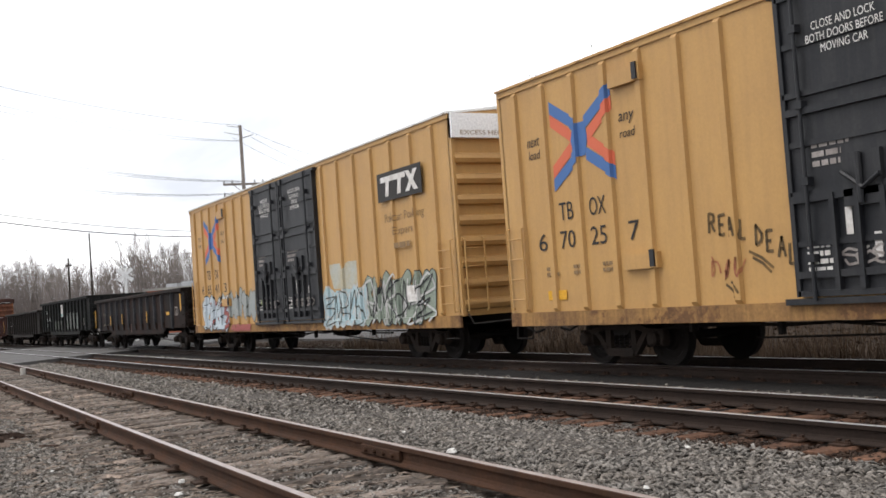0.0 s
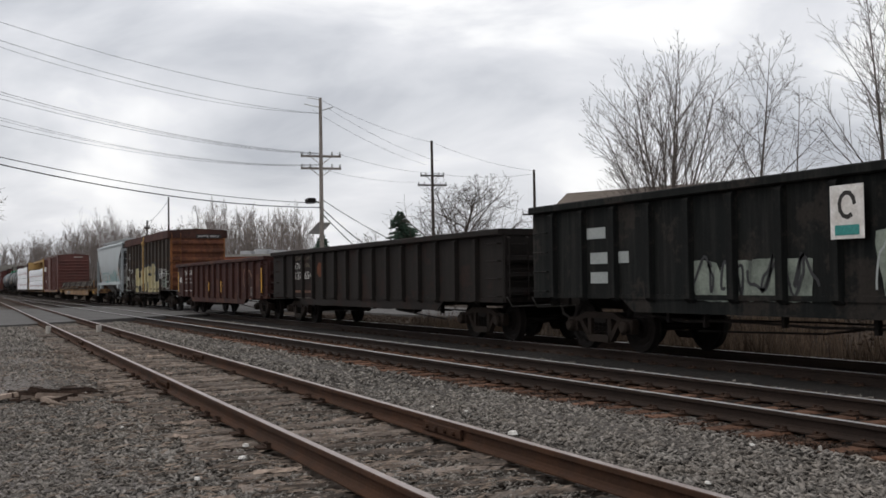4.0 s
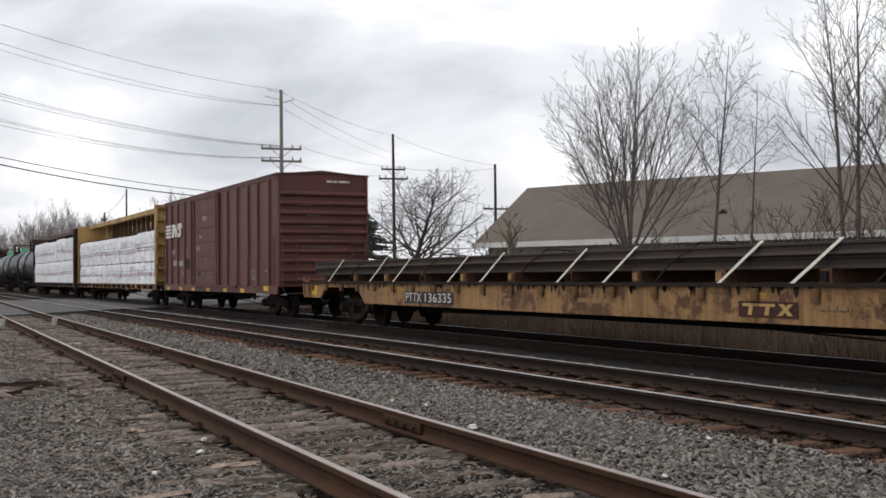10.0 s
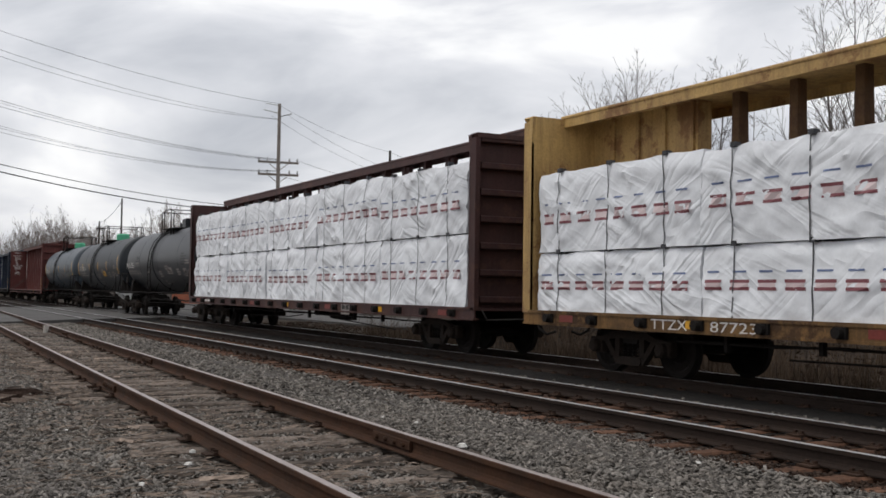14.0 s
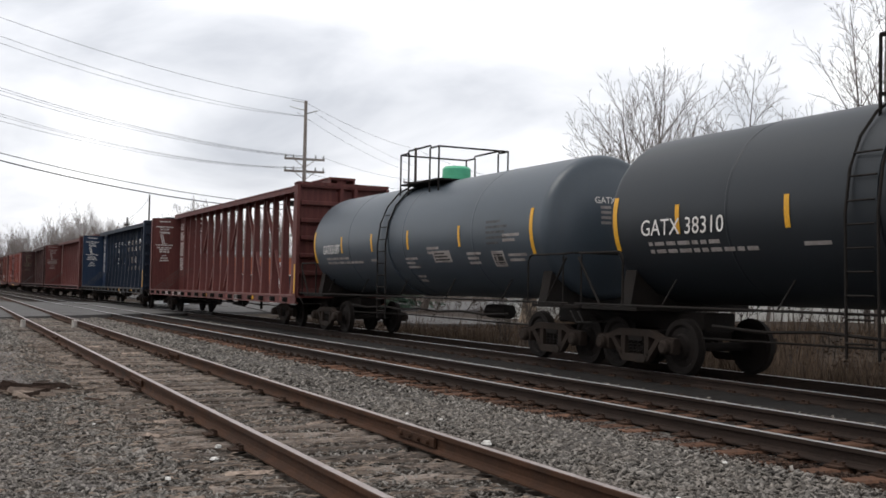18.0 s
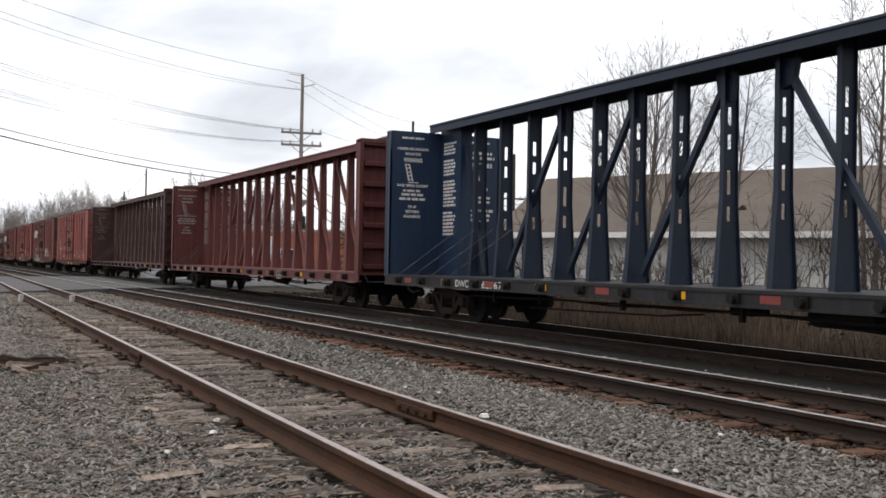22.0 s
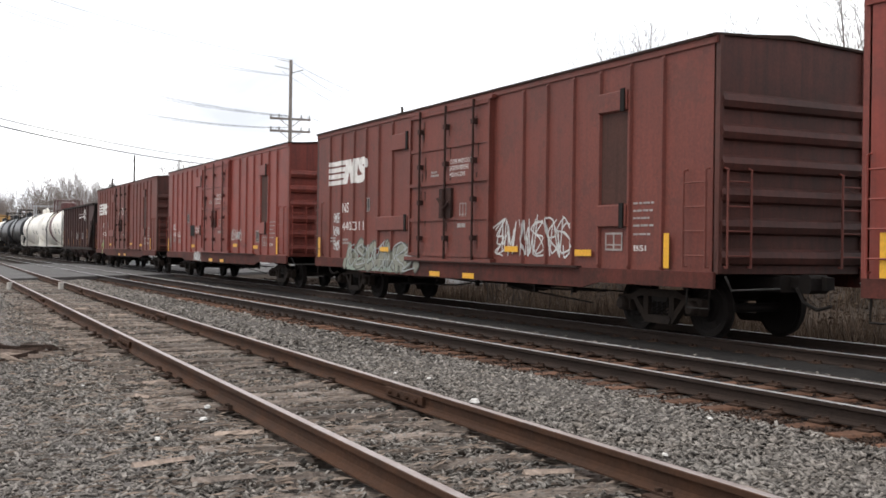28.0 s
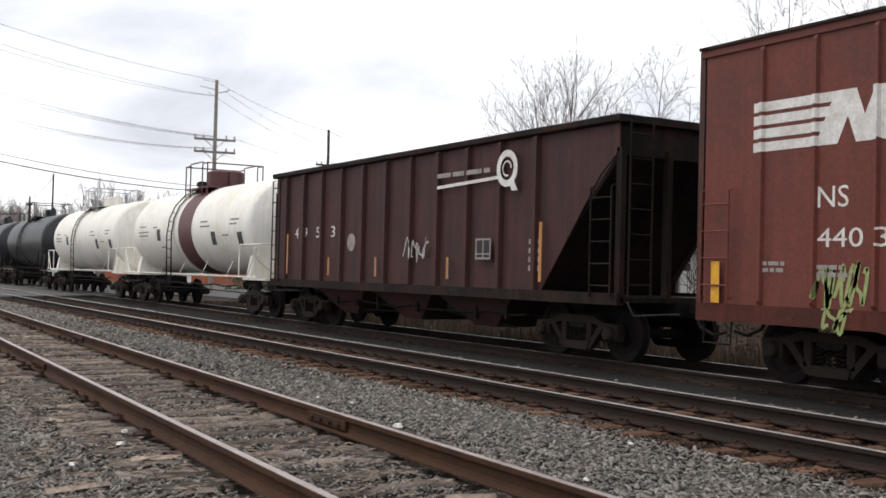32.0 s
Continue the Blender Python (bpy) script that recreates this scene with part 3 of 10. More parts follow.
M["gon_red"] = surface("faded_oxide_red_paint", (0.058, 0.0228, 0.0188), 0.7, dirt=(0.022, 0.013, 0.0118), dirt_amount=0.8, dirt_scale=0.8, streak=0.5, streak_col=(0.02, 0.0125, 0.011), bump=0.12, bump_scale=8, wear=0.75, wear_col=(0.1, 0.045, 0.03))
M["waste_brown"] = surface("dirty_grey_brown_paint", (0.044, 0.0355, 0.031), 0.7, dirt=(0.026, 0.0215, 0.0195), dirt_amount=0.7, streak=0.4, streak_col=(0.11, 0.075, 0.05), bump=0.12, bump_scale=8, wear=0.7, wear_col=(0.07, 0.042, 0.028))
M["waste_rim"] = surface("oxide_rim_paint", (0.068, 0.033, 0.028), 0.8, dirt=(0.04, 0.024, 0.021), dirt_amount=0.7, streak=0.3, bump=0.1, wear=0.5, wear_col=(0.1, 0.05, 0.035))
M["rust_orange"] = surface("orange_rust", (0.3, 0.125, 0.045), 0.8, dirt=(0.1, 0.05, 0.03), dirt_amount=0.95, dirt_scale=0.8, streak=0.4, streak_col=(0.09, 0.04, 0.022), bump=0.2, wear=0.8, wear_col=(0.09, 0.04, 0.02))
M["rust_wall"] = surface("rust_run_brown_end_paint", (0.14, 0.055, 0.034), 0.75, dirt=(0.06, 0.03, 0.022), dirt_amount=0.8, dirt_scale=0.8, streak=0.5, streak_col=(0.24, 0.1, 0.04), bump=0.15, wear=0.5, wear_col=(0.05, 0.026, 0.019))
M["hopper_grey"] = surface("pale_grey_paint", (0.335, 0.37, 0.38), 0.45, dirt=(0.26, 0.275, 0.275), dirt_amount=0.5, dirt_scale=0.6, streak=0.22, streak_col=(0.3, 0.3, 0.29), grain=0.03, bump=0.04, bump_scale=5)
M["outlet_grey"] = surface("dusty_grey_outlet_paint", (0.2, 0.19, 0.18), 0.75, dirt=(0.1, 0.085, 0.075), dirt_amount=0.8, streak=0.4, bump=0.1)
M["dull_red"] = surface("dull_red_reflective_tape", (0.19, 0.035, 0.026), 0.5, dirt=(0.1, 0.03, 0.025), bump=0)
M["sill_yellow"] = surface("grimy_yellow_sill_paint", (0.22, 0.125, 0.05), 0.7, dirt=(0.05, 0.032, 0.022), dirt_amount=0.9, dirt_scale=1.6, streak=0.6, streak_col=(0.05, 0.03, 0.02), bump=0.1, wear=0.8, wear_col=(0.05, 0.028, 0.018))
M["hopper_dark"] = surface("dark_grey_end_paint", (0.06, 0.058, 0.056), 0.75, dirt=(0.11, 0.105, 0.1), dirt_amount=0.6, bump=0.1)
M["flat_yellow"] = surface("rust_streaked_yellow_paint", (0.36, 0.205, 0.08), 0.65, dirt=(0.2, 0.105, 0.05), dirt_amount=0.8, dirt_scale=1.0, streak=0.75, streak_col=(0.07, 0.038, 0.024), bump=0.12, wear=0.95, wear_col=(0.09, 0.042, 0.024))
M["bright_yellow"] = surface("safety_yellow_paint", (0.70, 0.40, 0.02), 0.55, dirt=(0.4, 0.22, 0.04), dirt_amount=0.5, bump=0.04)
M["reflector"] = surface("yellow_reflective_tape", (0.68, 0.35, 0.025), 0.45, dirt=(0.55, 0.3, 0.03), dirt_amount=0.35, bump=0)
M["dull_yellow"] = surface("dirty_yellow_tape", (0.4, 0.22, 0.05), 0.6, dirt=(0.2, 0.11, 0.05), dirt_amount=0.8, dirt_scale=4, bump=0)
M["box_brown"] = surface("oxide_brown_paint", (0.125, 0.045, 0.036), 0.55, dirt=(0.08, 0.032, 0.027), dirt_amount=0.7, dirt_scale=0.7, streak=0.35, streak_col=(0.16, 0.07, 0.055), bump=0.1, bump_scale=6, wear=0.4, wear_col=(0.06, 0.03, 0.025))
M["door_brown"] = surface("rusty_brown_door_paint", (0.135, 0.048, 0.036), 0.6, dirt=(0.09, 0.036, 0.028), dirt_amount=0.75, dirt_scale=1.0, streak=0.5, streak_col=(0.06, 0.026, 0.021), bump=0.1, bump_scale=5, wear=0.5, wear_col=(0.065, 0.03, 0.023))
M["box_red"] = surface("oxide_red_paint", (0.215, 0.04, 0.027), 0.5, dirt=(0.15, 0.034, 0.025), dirt_amount=0.6, dirt_scale=0.6, streak=0.5, streak_col=(0.1, 0.026, 0.02), grain=0.06, bump=0.14, bump_scale=4, wear=0.35, wear_col=(0.09, 0.03, 0.023))
M["box_rust"] = surface("weathered_red_brown_paint", (0.155, 0.0395, 0.0275), 0.6, dirt=(0.11, 0.032, 0.024), dirt_amount=0.7, dirt_scale=0.8, streak=0.55, streak_col=(0.085, 0.03, 0.023), bump=0.16, bump_scale=4, wear=0.4, wear_col=(0.075, 0.03, 0.023))
M["end_rust"] = surface("grimy_red_brown_end_paint", (0.085, 0.028, 0.021), 0.65, dirt=(0.035, 0.018, 0.0145), dirt_amount=0.85, dirt_scale=0.9, streak=0.7, streak_col=(0.025, 0.015, 0.0125), bump=0.12, bump_scale=5, wear=0.4, wear_col=(0.04, 0.02, 0.016))
M["end_red"] = surface("dulled_red_end_paint", (0.19, 0.042, 0.03), 0.6, dirt=(0.11, 0.031, 0.024), dirt_amount=0.8, dirt_scale=0.9, streak=0.6, streak_col=(0.06, 0.022, 0.018), bump=0.12, bump_scale=5)
M["box_sill"] = surface("road_grimed_red_sill_paint", (0.1, 0.029, 0.022), 0.7, dirt=(0.045, 0.02, 0.0165), dirt_amount=0.85, dirt_scale=1.3, streak=0.5, streak_col=(0.035, 0.018, 0.0145), bump=0.12, wear=0.5, wear_col=(0.035, 0.019, 0.0155))
M["rod_red"] = surface("greasy_red_door_gear", (0.1, 0.026, 0.02), 0.65, dirt=(0.03, 0.016, 0.0135), dirt_amount=0.9, dirt_scale=2.5, bump=0.15)
M["roof_soot"] = surface("sooty_rusted_roof_steel", (0.028, 0.0185, 0.015), 0.8, dirt=(0.05, 0.026, 0.019), dirt_amount=0.7, dirt_scale=2.0, bump=0.2, wear=0.5, wear_col=(0.015, 0.0125, 0.0115))
M["rod_grime"] = surface("black_brown_greasy_steel", (0.045, 0.022, 0.018), 0.75, dirt=(0.024, 0.016, 0.014), dirt_amount=0.8, dirt_scale=2.5, bump=0.2)
# brown grime; also paints the shade of the boxcars' recess
M["box_grime_shade"] = surface("grimy_brown_shade_paint", (0.07, 0.033, 0.026), 0.7, dirt=(0.05, 0.026, 0.021), dirt_amount=0.8, streak=0.5, streak_col=(0.03, 0.018, 0.015), bump=0.1)
M["beam_red"] = surface("centre_beam_red_paint", (0.102, 0.027, 0.023), 0.6, dirt=(0.075, 0.022, 0.02), dirt_amount=0.6, streak=0.3, streak_col=(0.24, 0.09, 0.07), bump=0.08, bump_scale=6, wear=0.45, wear_col=(0.075, 0.03, 0.025))
M["beam_brown"] = surface("centre_beam_brown_paint", (0.056, 0.0225, 0.0205), 0.65, dirt=(0.035, 0.0185, 0.0175), dirt_amount=0.7, streak=0.35, streak_col=(0.085, 0.045, 0.038), bump=0.08, bump_scale=6, wear=0.5, wear_col=(0.1, 0.045, 0.03))
M["beam_blue"] = surface("centre_beam_blue_paint", (0.012, 0.028, 0.064), 0.5, dirt=(0.02, 0.03, 0.055), dirt_amount=0.6, streak=0.25, streak_col=(0.05, 0.07, 0.1), bump=0.06, bump_scale=6)
M["beam_dark"] = surface("sooty_sill_paint", (0.009, 0.0095, 0.0115), 0.65, dirt=(0.018, 0.016, 0.0155), streak=0.3, streak_col=(0.06, 0.055, 0.05), bump=0.06)
M["beam_yellow"] = surface("rust_stained_yellow_paint", (0.5, 0.325, 0.12), 0.6, dirt=(0.24, 0.135, 0.06), dirt_amount=0.75, dirt_scale=0.9, streak=0.55, streak_col=(0.12, 0.06, 0.03), bump=0.1, wear=0.8, wear_col=(0.19, 0.09, 0.035))
M["tank_black"] = surface("black_tank_paint", (0.0135, 0.015, 0.0182), 0.4, dirt=(0.025, 0.026, 0.029), dirt_amount=0.6, dirt_scale=0.6, streak=0.15, streak_col=(0.06, 0.058, 0.056), grain=0.03, bump=0.02, bump_scale=3, spec=0.4)
M["tank_grey"] = surface("dark_slate_tank_paint", (0.0155, 0.0195, 0.024), 0.45, dirt=(0.012, 0.015, 0.0182), dirt_amount=0.6, dirt_scale=0.5, streak=0.25, streak_col=(0.018, 0.0195, 0.02), grain=0.03, bump=0.02, bump_scale=3, spec=0.32)
M["tank_slate"] = surface("slate_blue_tank_paint", (0.044, 0.058, 0.073), 0.42, dirt=(0.033, 0.043, 0.053), dirt_amount=0.6, dirt_scale=0.5, streak=0.25, streak_col=(0.05, 0.056, 0.06), grain=0.03, bump=0.02, bump_scale=3, spec=0.5)
M["tank_white"] = surface("cream_white_tank_paint", (0.80, 0.775, 0.72), 0.45, dirt=(0.66, 0.62, 0.53), dirt_amount=0.5, dirt_scale=0.5, streak=0.25, streak_col=(0.35, 0.3, 0.22), grain=0.03, bump=0.02, bump_scale=3, wear=0.4, wear_col=(0.6, 0.54, 0.42))
M["tank_band"] = surface("maroon_band_paint", (0.105, 0.042, 0.04), 0.5, streak=0.2, bump=0.02)
M["dome_green"] = surface("bright_green_paint", (0.1, 0.46, 0.27), 0.5, dirt=(0.04, 0.3, 0.13), bump=0.02)
M["ink_black"] = surface("black_lettering_paint", (0.025, 0.022, 0.02), 0.6, grain=0, bump=0)
M["ink_white"] = surface("white_lettering_paint", (0.72, 0.70, 0.67), 0.6, dirt=(0.45, 0.40, 0.36), dirt_amount=0.7, dirt_scale=5, grain=0.1, bump=0)
M["ink_faint"] = surface("nearly_worn_off_lettering", (0.1, 0.1, 0.1), 0.7, dirt=(0.04, 0.04, 0.042), dirt_amount=0.8, dirt_scale=6, bump=0)
M["ink_grey"] = surface("faded_white_lettering", (0.34, 0.31, 0.29), 0.7, dirt=(0.16, 0.13, 0.12), dirt_amount=0.7, dirt_scale=4, bump=0)
M["worn_white"] = surface("rubbed_white_lettering", (0.2, 0.17, 0.13), 0.7, dirt=(0.05, 0.03, 0.022), dirt_amount=0.9, dirt_scale=6, wear=0.9, wear_col=(0.03, 0.02, 0.016), bump=0)
M["worn_ink"] = surface("flaking_pale_lettering", (0.2, 0.12, 0.085), 0.7, dirt=(0.07, 0.03, 0.024), dirt_amount=0.95, dirt_scale=5, wear=0.95, wear_col=(0.075, 0.03, 0.024), bump=0)
M["ink_blue"] = surface("blue_lettering_paint", (0.06, 0.14, 0.34), 0.55, grain=0, bump=0)
M["ink_red"] = surface("red_lettering_paint", (0.58, 0.13, 0.065), 0.55, grain=0, bump=0)
M["ink_brown"] = surface("faded_brown_lettering", (0.24, 0.15, 0.07), 0.6, grain=0.1, bump=0)
M["spray_white"] = surface("white_spray_paint", (0.55, 0.55, 0.53), 0.7, dirt=(0.3, 0.28, 0.27), dirt_amount=0.6, dirt_scale=3, bump=0)
M["spray_blue"] = surface("pale_blue_spray_paint", (0.36, 0.5, 0.54), 0.6, dirt=(0.5, 0.55, 0.54), dirt_amount=0.6, dirt_scale=2, bump=0)
M["pale_spray"] = surface("milky_blue_spray_paint", (0.5, 0.56, 0.6), 0.6, dirt=(0.42, 0.47, 0.52), dirt_amount=0.6, dirt_scale=2, bump=0)
M["spray_green"] = surface("pale_green_spray_paint", (0.27, 0.31, 0.25), 0.6, dirt=(0.17, 0.21, 0.17), dirt_amount=0.7, dirt_scale=2, bump=0)
M["pipe_yellow"] = surface("faded_yellow_pipe_paint", (0.5, 0.34, 0.14), 0.7, dirt=(0.28, 0.15, 0.06), dirt_amount=0.8, dirt_scale=3, bump=0.1)
M["spray_yellow"] = surface("pale_yellow_spray_paint", (0.5, 0.45, 0.28), 0.6, dirt=(0.4, 0.3, 0.1), dirt_amount=0.7, dirt_scale=1.6, streak=0.75, streak_col=(0.12, 0.1, 0.06), bump=0)
M["orange_tape"] = surface("faded_orange_tape", (0.46, 0.21, 0.07), 0.6, dirt=(0.3, 0.15, 0.06), dirt_amount=0.6, dirt_scale=4, bump=0)
M["teal_wash"] = surface("washed_teal_spray_paint", (0.2, 0.335, 0.33), 0.6, dirt=(0.31, 0.36, 0.36), dirt_amount=0.9, dirt_scale=3, bump=0)
M["spray_sage"] = surface("weathered_sage_spray_paint", (0.235, 0.25, 0.2), 0.65, dirt=(0.15, 0.125, 0.1), dirt_amount=0.8, dirt_scale=2.5, streak=0.4, streak_col=(0.3, 0.28, 0.24), bump=0)
M["spray_teal"] = surface("teal_spray_paint", (0.035, 0.225, 0.205), 0.6, dirt=(0.07, 0.26, 0.24), dirt_amount=0.5, dirt_scale=2, bump=0)
M["spray_grey"] = surface("silver_spray_paint", (0.33, 0.35, 0.34), 0.5, dirt=(0.2, 0.22, 0.21), dirt_amount=0.5, dirt_scale=2, bump=0)
M["spray_black"] = surface("black_spray_paint", (0.03, 0.03, 0.032), 0.6, bump=0)
M["spray_haze"] = surface("thin_pale_blue_overspray", (0.45, 0.4, 0.28), 0.6, dirt=(0.42, 0.46, 0.45), dirt_amount=0.9, dirt_scale=2, bump=0)
M["spray_wash"] = surface("washed_out_green_spray_paint", (0.23, 0.26, 0.22), 0.7, dirt=(0.05, 0.055, 0.05), dirt_amount=0.85, dirt_scale=2.5, streak=0.5, streak_col=(0.04, 0.045, 0.042), bump=0)
M["faint_tag"] = surface("weathered_faint_spray_paint", (0.17, 0.115, 0.11), 0.7, dirt=(0.11, 0.05, 0.045), dirt_amount=0.9, dirt_scale=3, streak=0.5, streak_col=(0.1, 0.045, 0.04), bump=0)
M["hopper_oxide"] = surface("streaked_oxide_brown_paint", (0.064, 0.0205, 0.0162), 0.65, dirt=(0.024, 0.0135, 0.012), dirt_amount=0.8, dirt_scale=0.7, streak=0.8, streak_col=(0.016, 0.0105, 0.0095), bump=0.12, bump_scale=8, wear=0.4, wear_col=(0.03, 0.018, 0.015))
M["cut_lever"] = surface("worn_galvanised_rod", (0.1, 0.095, 0.09), 0.6, 0.5, dirt=(0.04, 0.033, 0.028), dirt_amount=0.8, dirt_scale=6, bump=0)
M["tag_black"] = surface("thin_black_spray_paint", (0.1, 0.07, 0.04), 0.7, dirt=(0.25, 0.15, 0.06), dirt_amount=0.8, dirt_scale=5, bump=0)
M["tag_rose"] = surface("thin_red_spray_paint", (0.36, 0.13, 0.08), 0.7, dirt=(0.42, 0.22, 0.08), dirt_amount=0.8, dirt_scale=5, bump=0)
# the beam's blue again, darkened for posts and faces turned from the light
M["beam_blue_shaded"] = surface("grimy_shaded_navy_paint", (0.0095, 0.017, 0.035), 0.6, dirt=(0.009, 0.0125, 0.021), dirt_amount=0.6, streak=0.25, streak_col=(0.03, 0.04, 0.055), bump=0.06)
M["post_tan"] = surface("rusty_tan_post_paint", (0.13, 0.075, 0.037), 0.7, dirt=(0.09, 0.05, 0.03), dirt_amount=0.85, dirt_scale=1.5, streak=0.5, streak_col=(0.07, 0.04, 0.025), bump=0.1, wear=0.7, wear_col=(0.09, 0.05, 0.03))
M["faint_line"] = surface("dull_dark_spray_line", (0.085, 0.085, 0.075), 0.7, dirt=(0.14, 0.14, 0.12), dirt_amount=0.7, dirt_scale=4, bump=0)
M["spray_rose"] = surface("dull_red_spray_paint", (0.33, 0.09, 0.08), 0.6, bump=0)
M["spray_lime"] = surface("lime_spray_paint", (0.28, 0.33, 0.13), 0.6, bump=0)


def tarp_material():
    """White woven lumber wrap: slanting tension creases and a soft gloss."""
    m = surface("white_lumber_wrap", (0.78, 0.795, 0.82), 0.34, dirt=(0.52, 0.53, 0.55), dirt_amount=0.5, dirt_scale=1.5, grain=0.03, bump=0, vary=0.05, spec=0.45)
    nt = m.node_tree
    tc = node(nt, "ShaderNodeTexCoord")
    folds = []
    for turn, scale in ((40, 0.9), (-24, 1.0)):
        mp = node(nt, "ShaderNodeMapping", {"Rotation": (0, radians(turn), 0)})
        nt.links.new(tc.outputs["Object"], mp.inputs[0])
        st = node(nt, "ShaderNodeMapping", {"Scale": (0.55, 1.0, 2.6)})
        nt.links.new(mp.outputs[0], st.inputs[0])
        n = node(nt, "ShaderNodeTexNoise", {"Scale": scale, "Detail": 2.0, "Roughness": 0.4, "Distortion": 0.9})
        nt.links.new(st.outputs[0], n.inputs["Vector"])
        fold = node(nt, "ShaderNodeMath")
        fold.operation = "PINGPONG"
        fold.inputs[1].default_value = 0.16
        nt.links.new(n.outputs["Fac"], fold.inputs[0])
        folds.append(fold.outputs[0])
    where = node(nt, "ShaderNodeTexNoise", {"Scale": 0.55, "Detail": 1.0})
    nt.links.new(tc.outputs["Object"], where.inputs["Vector"])
    side = ramp(nt, where.outputs["Fac"], [(0.44, 0.0), (0.56, 1.0)])
    total = mixc(nt, side, folds[0], folds[1])
    b = node(nt, "ShaderNodeBump", {"Strength": 0.6, "Distance": 0.16})
    nt.links.new(total, b.inputs["Height"])
    nt.links.new(b.outputs[0], nt.nodes["Principled BSDF"].inputs["Normal"])
    return m


M["tarp"] = tarp_material()
M["strap"] = surface("dark_strap", (0.05, 0.05, 0.055), 0.6, bump=0)
M["strap_white"] = surface("pale_web_strap", (0.6, 0.58, 0.5), 0.7, bump=0)
M["print_red"] = surface("dull_mauve_red_print", (0.2, 0.065, 0.075), 0.5, grain=0, bump=0)
M["print_pink"] = surface("faded_pink_print", (0.6, 0.49, 0.49), 0.45, grain=0, bump=0)
M["print_blue"] = surface("dull_blue_print", (0.13, 0.17, 0.3), 0.5, grain=0, bump=0)
M["coal"] = surface("dark_load", (0.03, 0.028, 0.026), 0.95, grain=0.3, bump=0.8, bump_scale=12)
M["load_rail"] = surface("mill_scale_rail_steel", (0.05, 0.042, 0.038), 0.7, dirt=(0.08, 0.047, 0.034), dirt_amount=0.6, bump=0.08)

# ---- the train: shared pieces ----
SIDE = 1.55            # half the width of a car
KEEP = {}


def shared(key, make):
    if key not in KEEP:
        KEEP[key] = make()
    return KEEP[key]


def wheelset_mesh():
    m = Mesh()
    for s in (-1, 1):
        y = s * 0.755
        prof = [(0.07 * s, 0.10), (0.075 * s, 0.19), (0.025 * s, 0.22), (0.012 * s, 0.33), (0.05 * s, 0.365), (0.055 * s, 0.43), (0.05 * s, 0.452), (-0.045 * s, 0.457), (-0.055 * s, 0.482), (-0.075 * s, 0.482), (-0.08 * s, 0.42), (-0.03 * s, 0.34), (-0.03 * s, 0.2), (-0.08 * s, 0.12)]
        m.lathe([(p[0], p[1]) for p in prof], 28, "y", (0, y, 0))
        for k in range(5):                       # worn bosses make the turning show
            a = k * 2 * math.pi / 5
            m.box(0.27 * math.cos(a) - 0.02, 0.27 * math.cos(a) + 0.02, y + s * 0.0, y + s * 0.03, 0.27 * math.sin(a) - 0.02, 0.27 * math.sin(a) + 0.02)
    m.lathe([(-1.02, 0.075), (1.02, 0.075)], 10, "y")
    return m.data("wheelset", M["wheel_face"], True)


def side_frame_mesh():
    """Cast side frame: arched top, sloped legs round an open spring window, journal boxes at both ends."""
    m = Mesh()
    top = [(-1.08, 0.60), (-0.72, 0.62), (-0.45, 0.72), (0.45, 0.72), (0.72, 0.62), (1.08, 0.60), (1.08, 0.44), (0.78, 0.44), (0.74, 0.52), (0.46, 0.60), (-0.46, 0.60), (-0.74, 0.52), (-0.78, 0.44), (-1.08, 0.44)]
    m.slab_y(top, -1.09, -0.97)
    m.slab_y([(-0.30, 0.17), (0.30, 0.17), (0.34, 0.25), (0.30, 0.30), (-0.30, 0.30), (-0.34, 0.25)], -1.10, -0.95)
    for s in (-1, 1):
        leg = [(s * 0.74, 0.60), (s * 0.60, 0.60), (s * 0.26, 0.22), (s * 0.36, 0.18)]
        m.slab_y(leg, -1.08, -0.97)
        m.box(s * 0.33 - 0.06, s * 0.33 + 0.06, -1.08, -0.97, 0.28, 0.64)
        m.box(s * 0.89 - 0.17, s * 0.89 + 0.17, -1.10, -0.94, 0.34, 0.58, 0.03)
        m.lathe([(-1.20, 0.0), (-1.20, 0.085), (-1.17, 0.115), (-1.06, 0.125)], 14, "y", (s * 0.89, 0, 0.457))
    return m.data("side_frame", M["steel_rusty"])


def spring_mesh():
    pts = [(0.044 * math.cos(k * 1.257), -1.0 + 0.044 * math.sin(k * 1.257), 0.30 + 0.28 * k / 25) for k in range(26)]
    return Mesh().tube(pts, 0.016, 4).data("spring", M["steel_dark"])


def bolster_mesh():
    m = Mesh()
    m.box(-0.2, 0.2, -1.06, 1.06, 0.52, 0.70, 0.03)
    m.box(-0.28, 0.28, -0.35, 0.35, 0.70, 0.80)
    for s in (-1, 1):
        m.box(s * 0.5 - 0.05, s * 0.5 + 0.05, -0.8, 0.8, 0.38, 0.48)
        for y in (-0.76, 0.76):
            m.box(s * 0.40 - 0.03, s * 0.40 + 0.03, y - 0.09, y + 0.09, 0.30, 0.56)
    return m.data("bolster", M["steel_dark"])


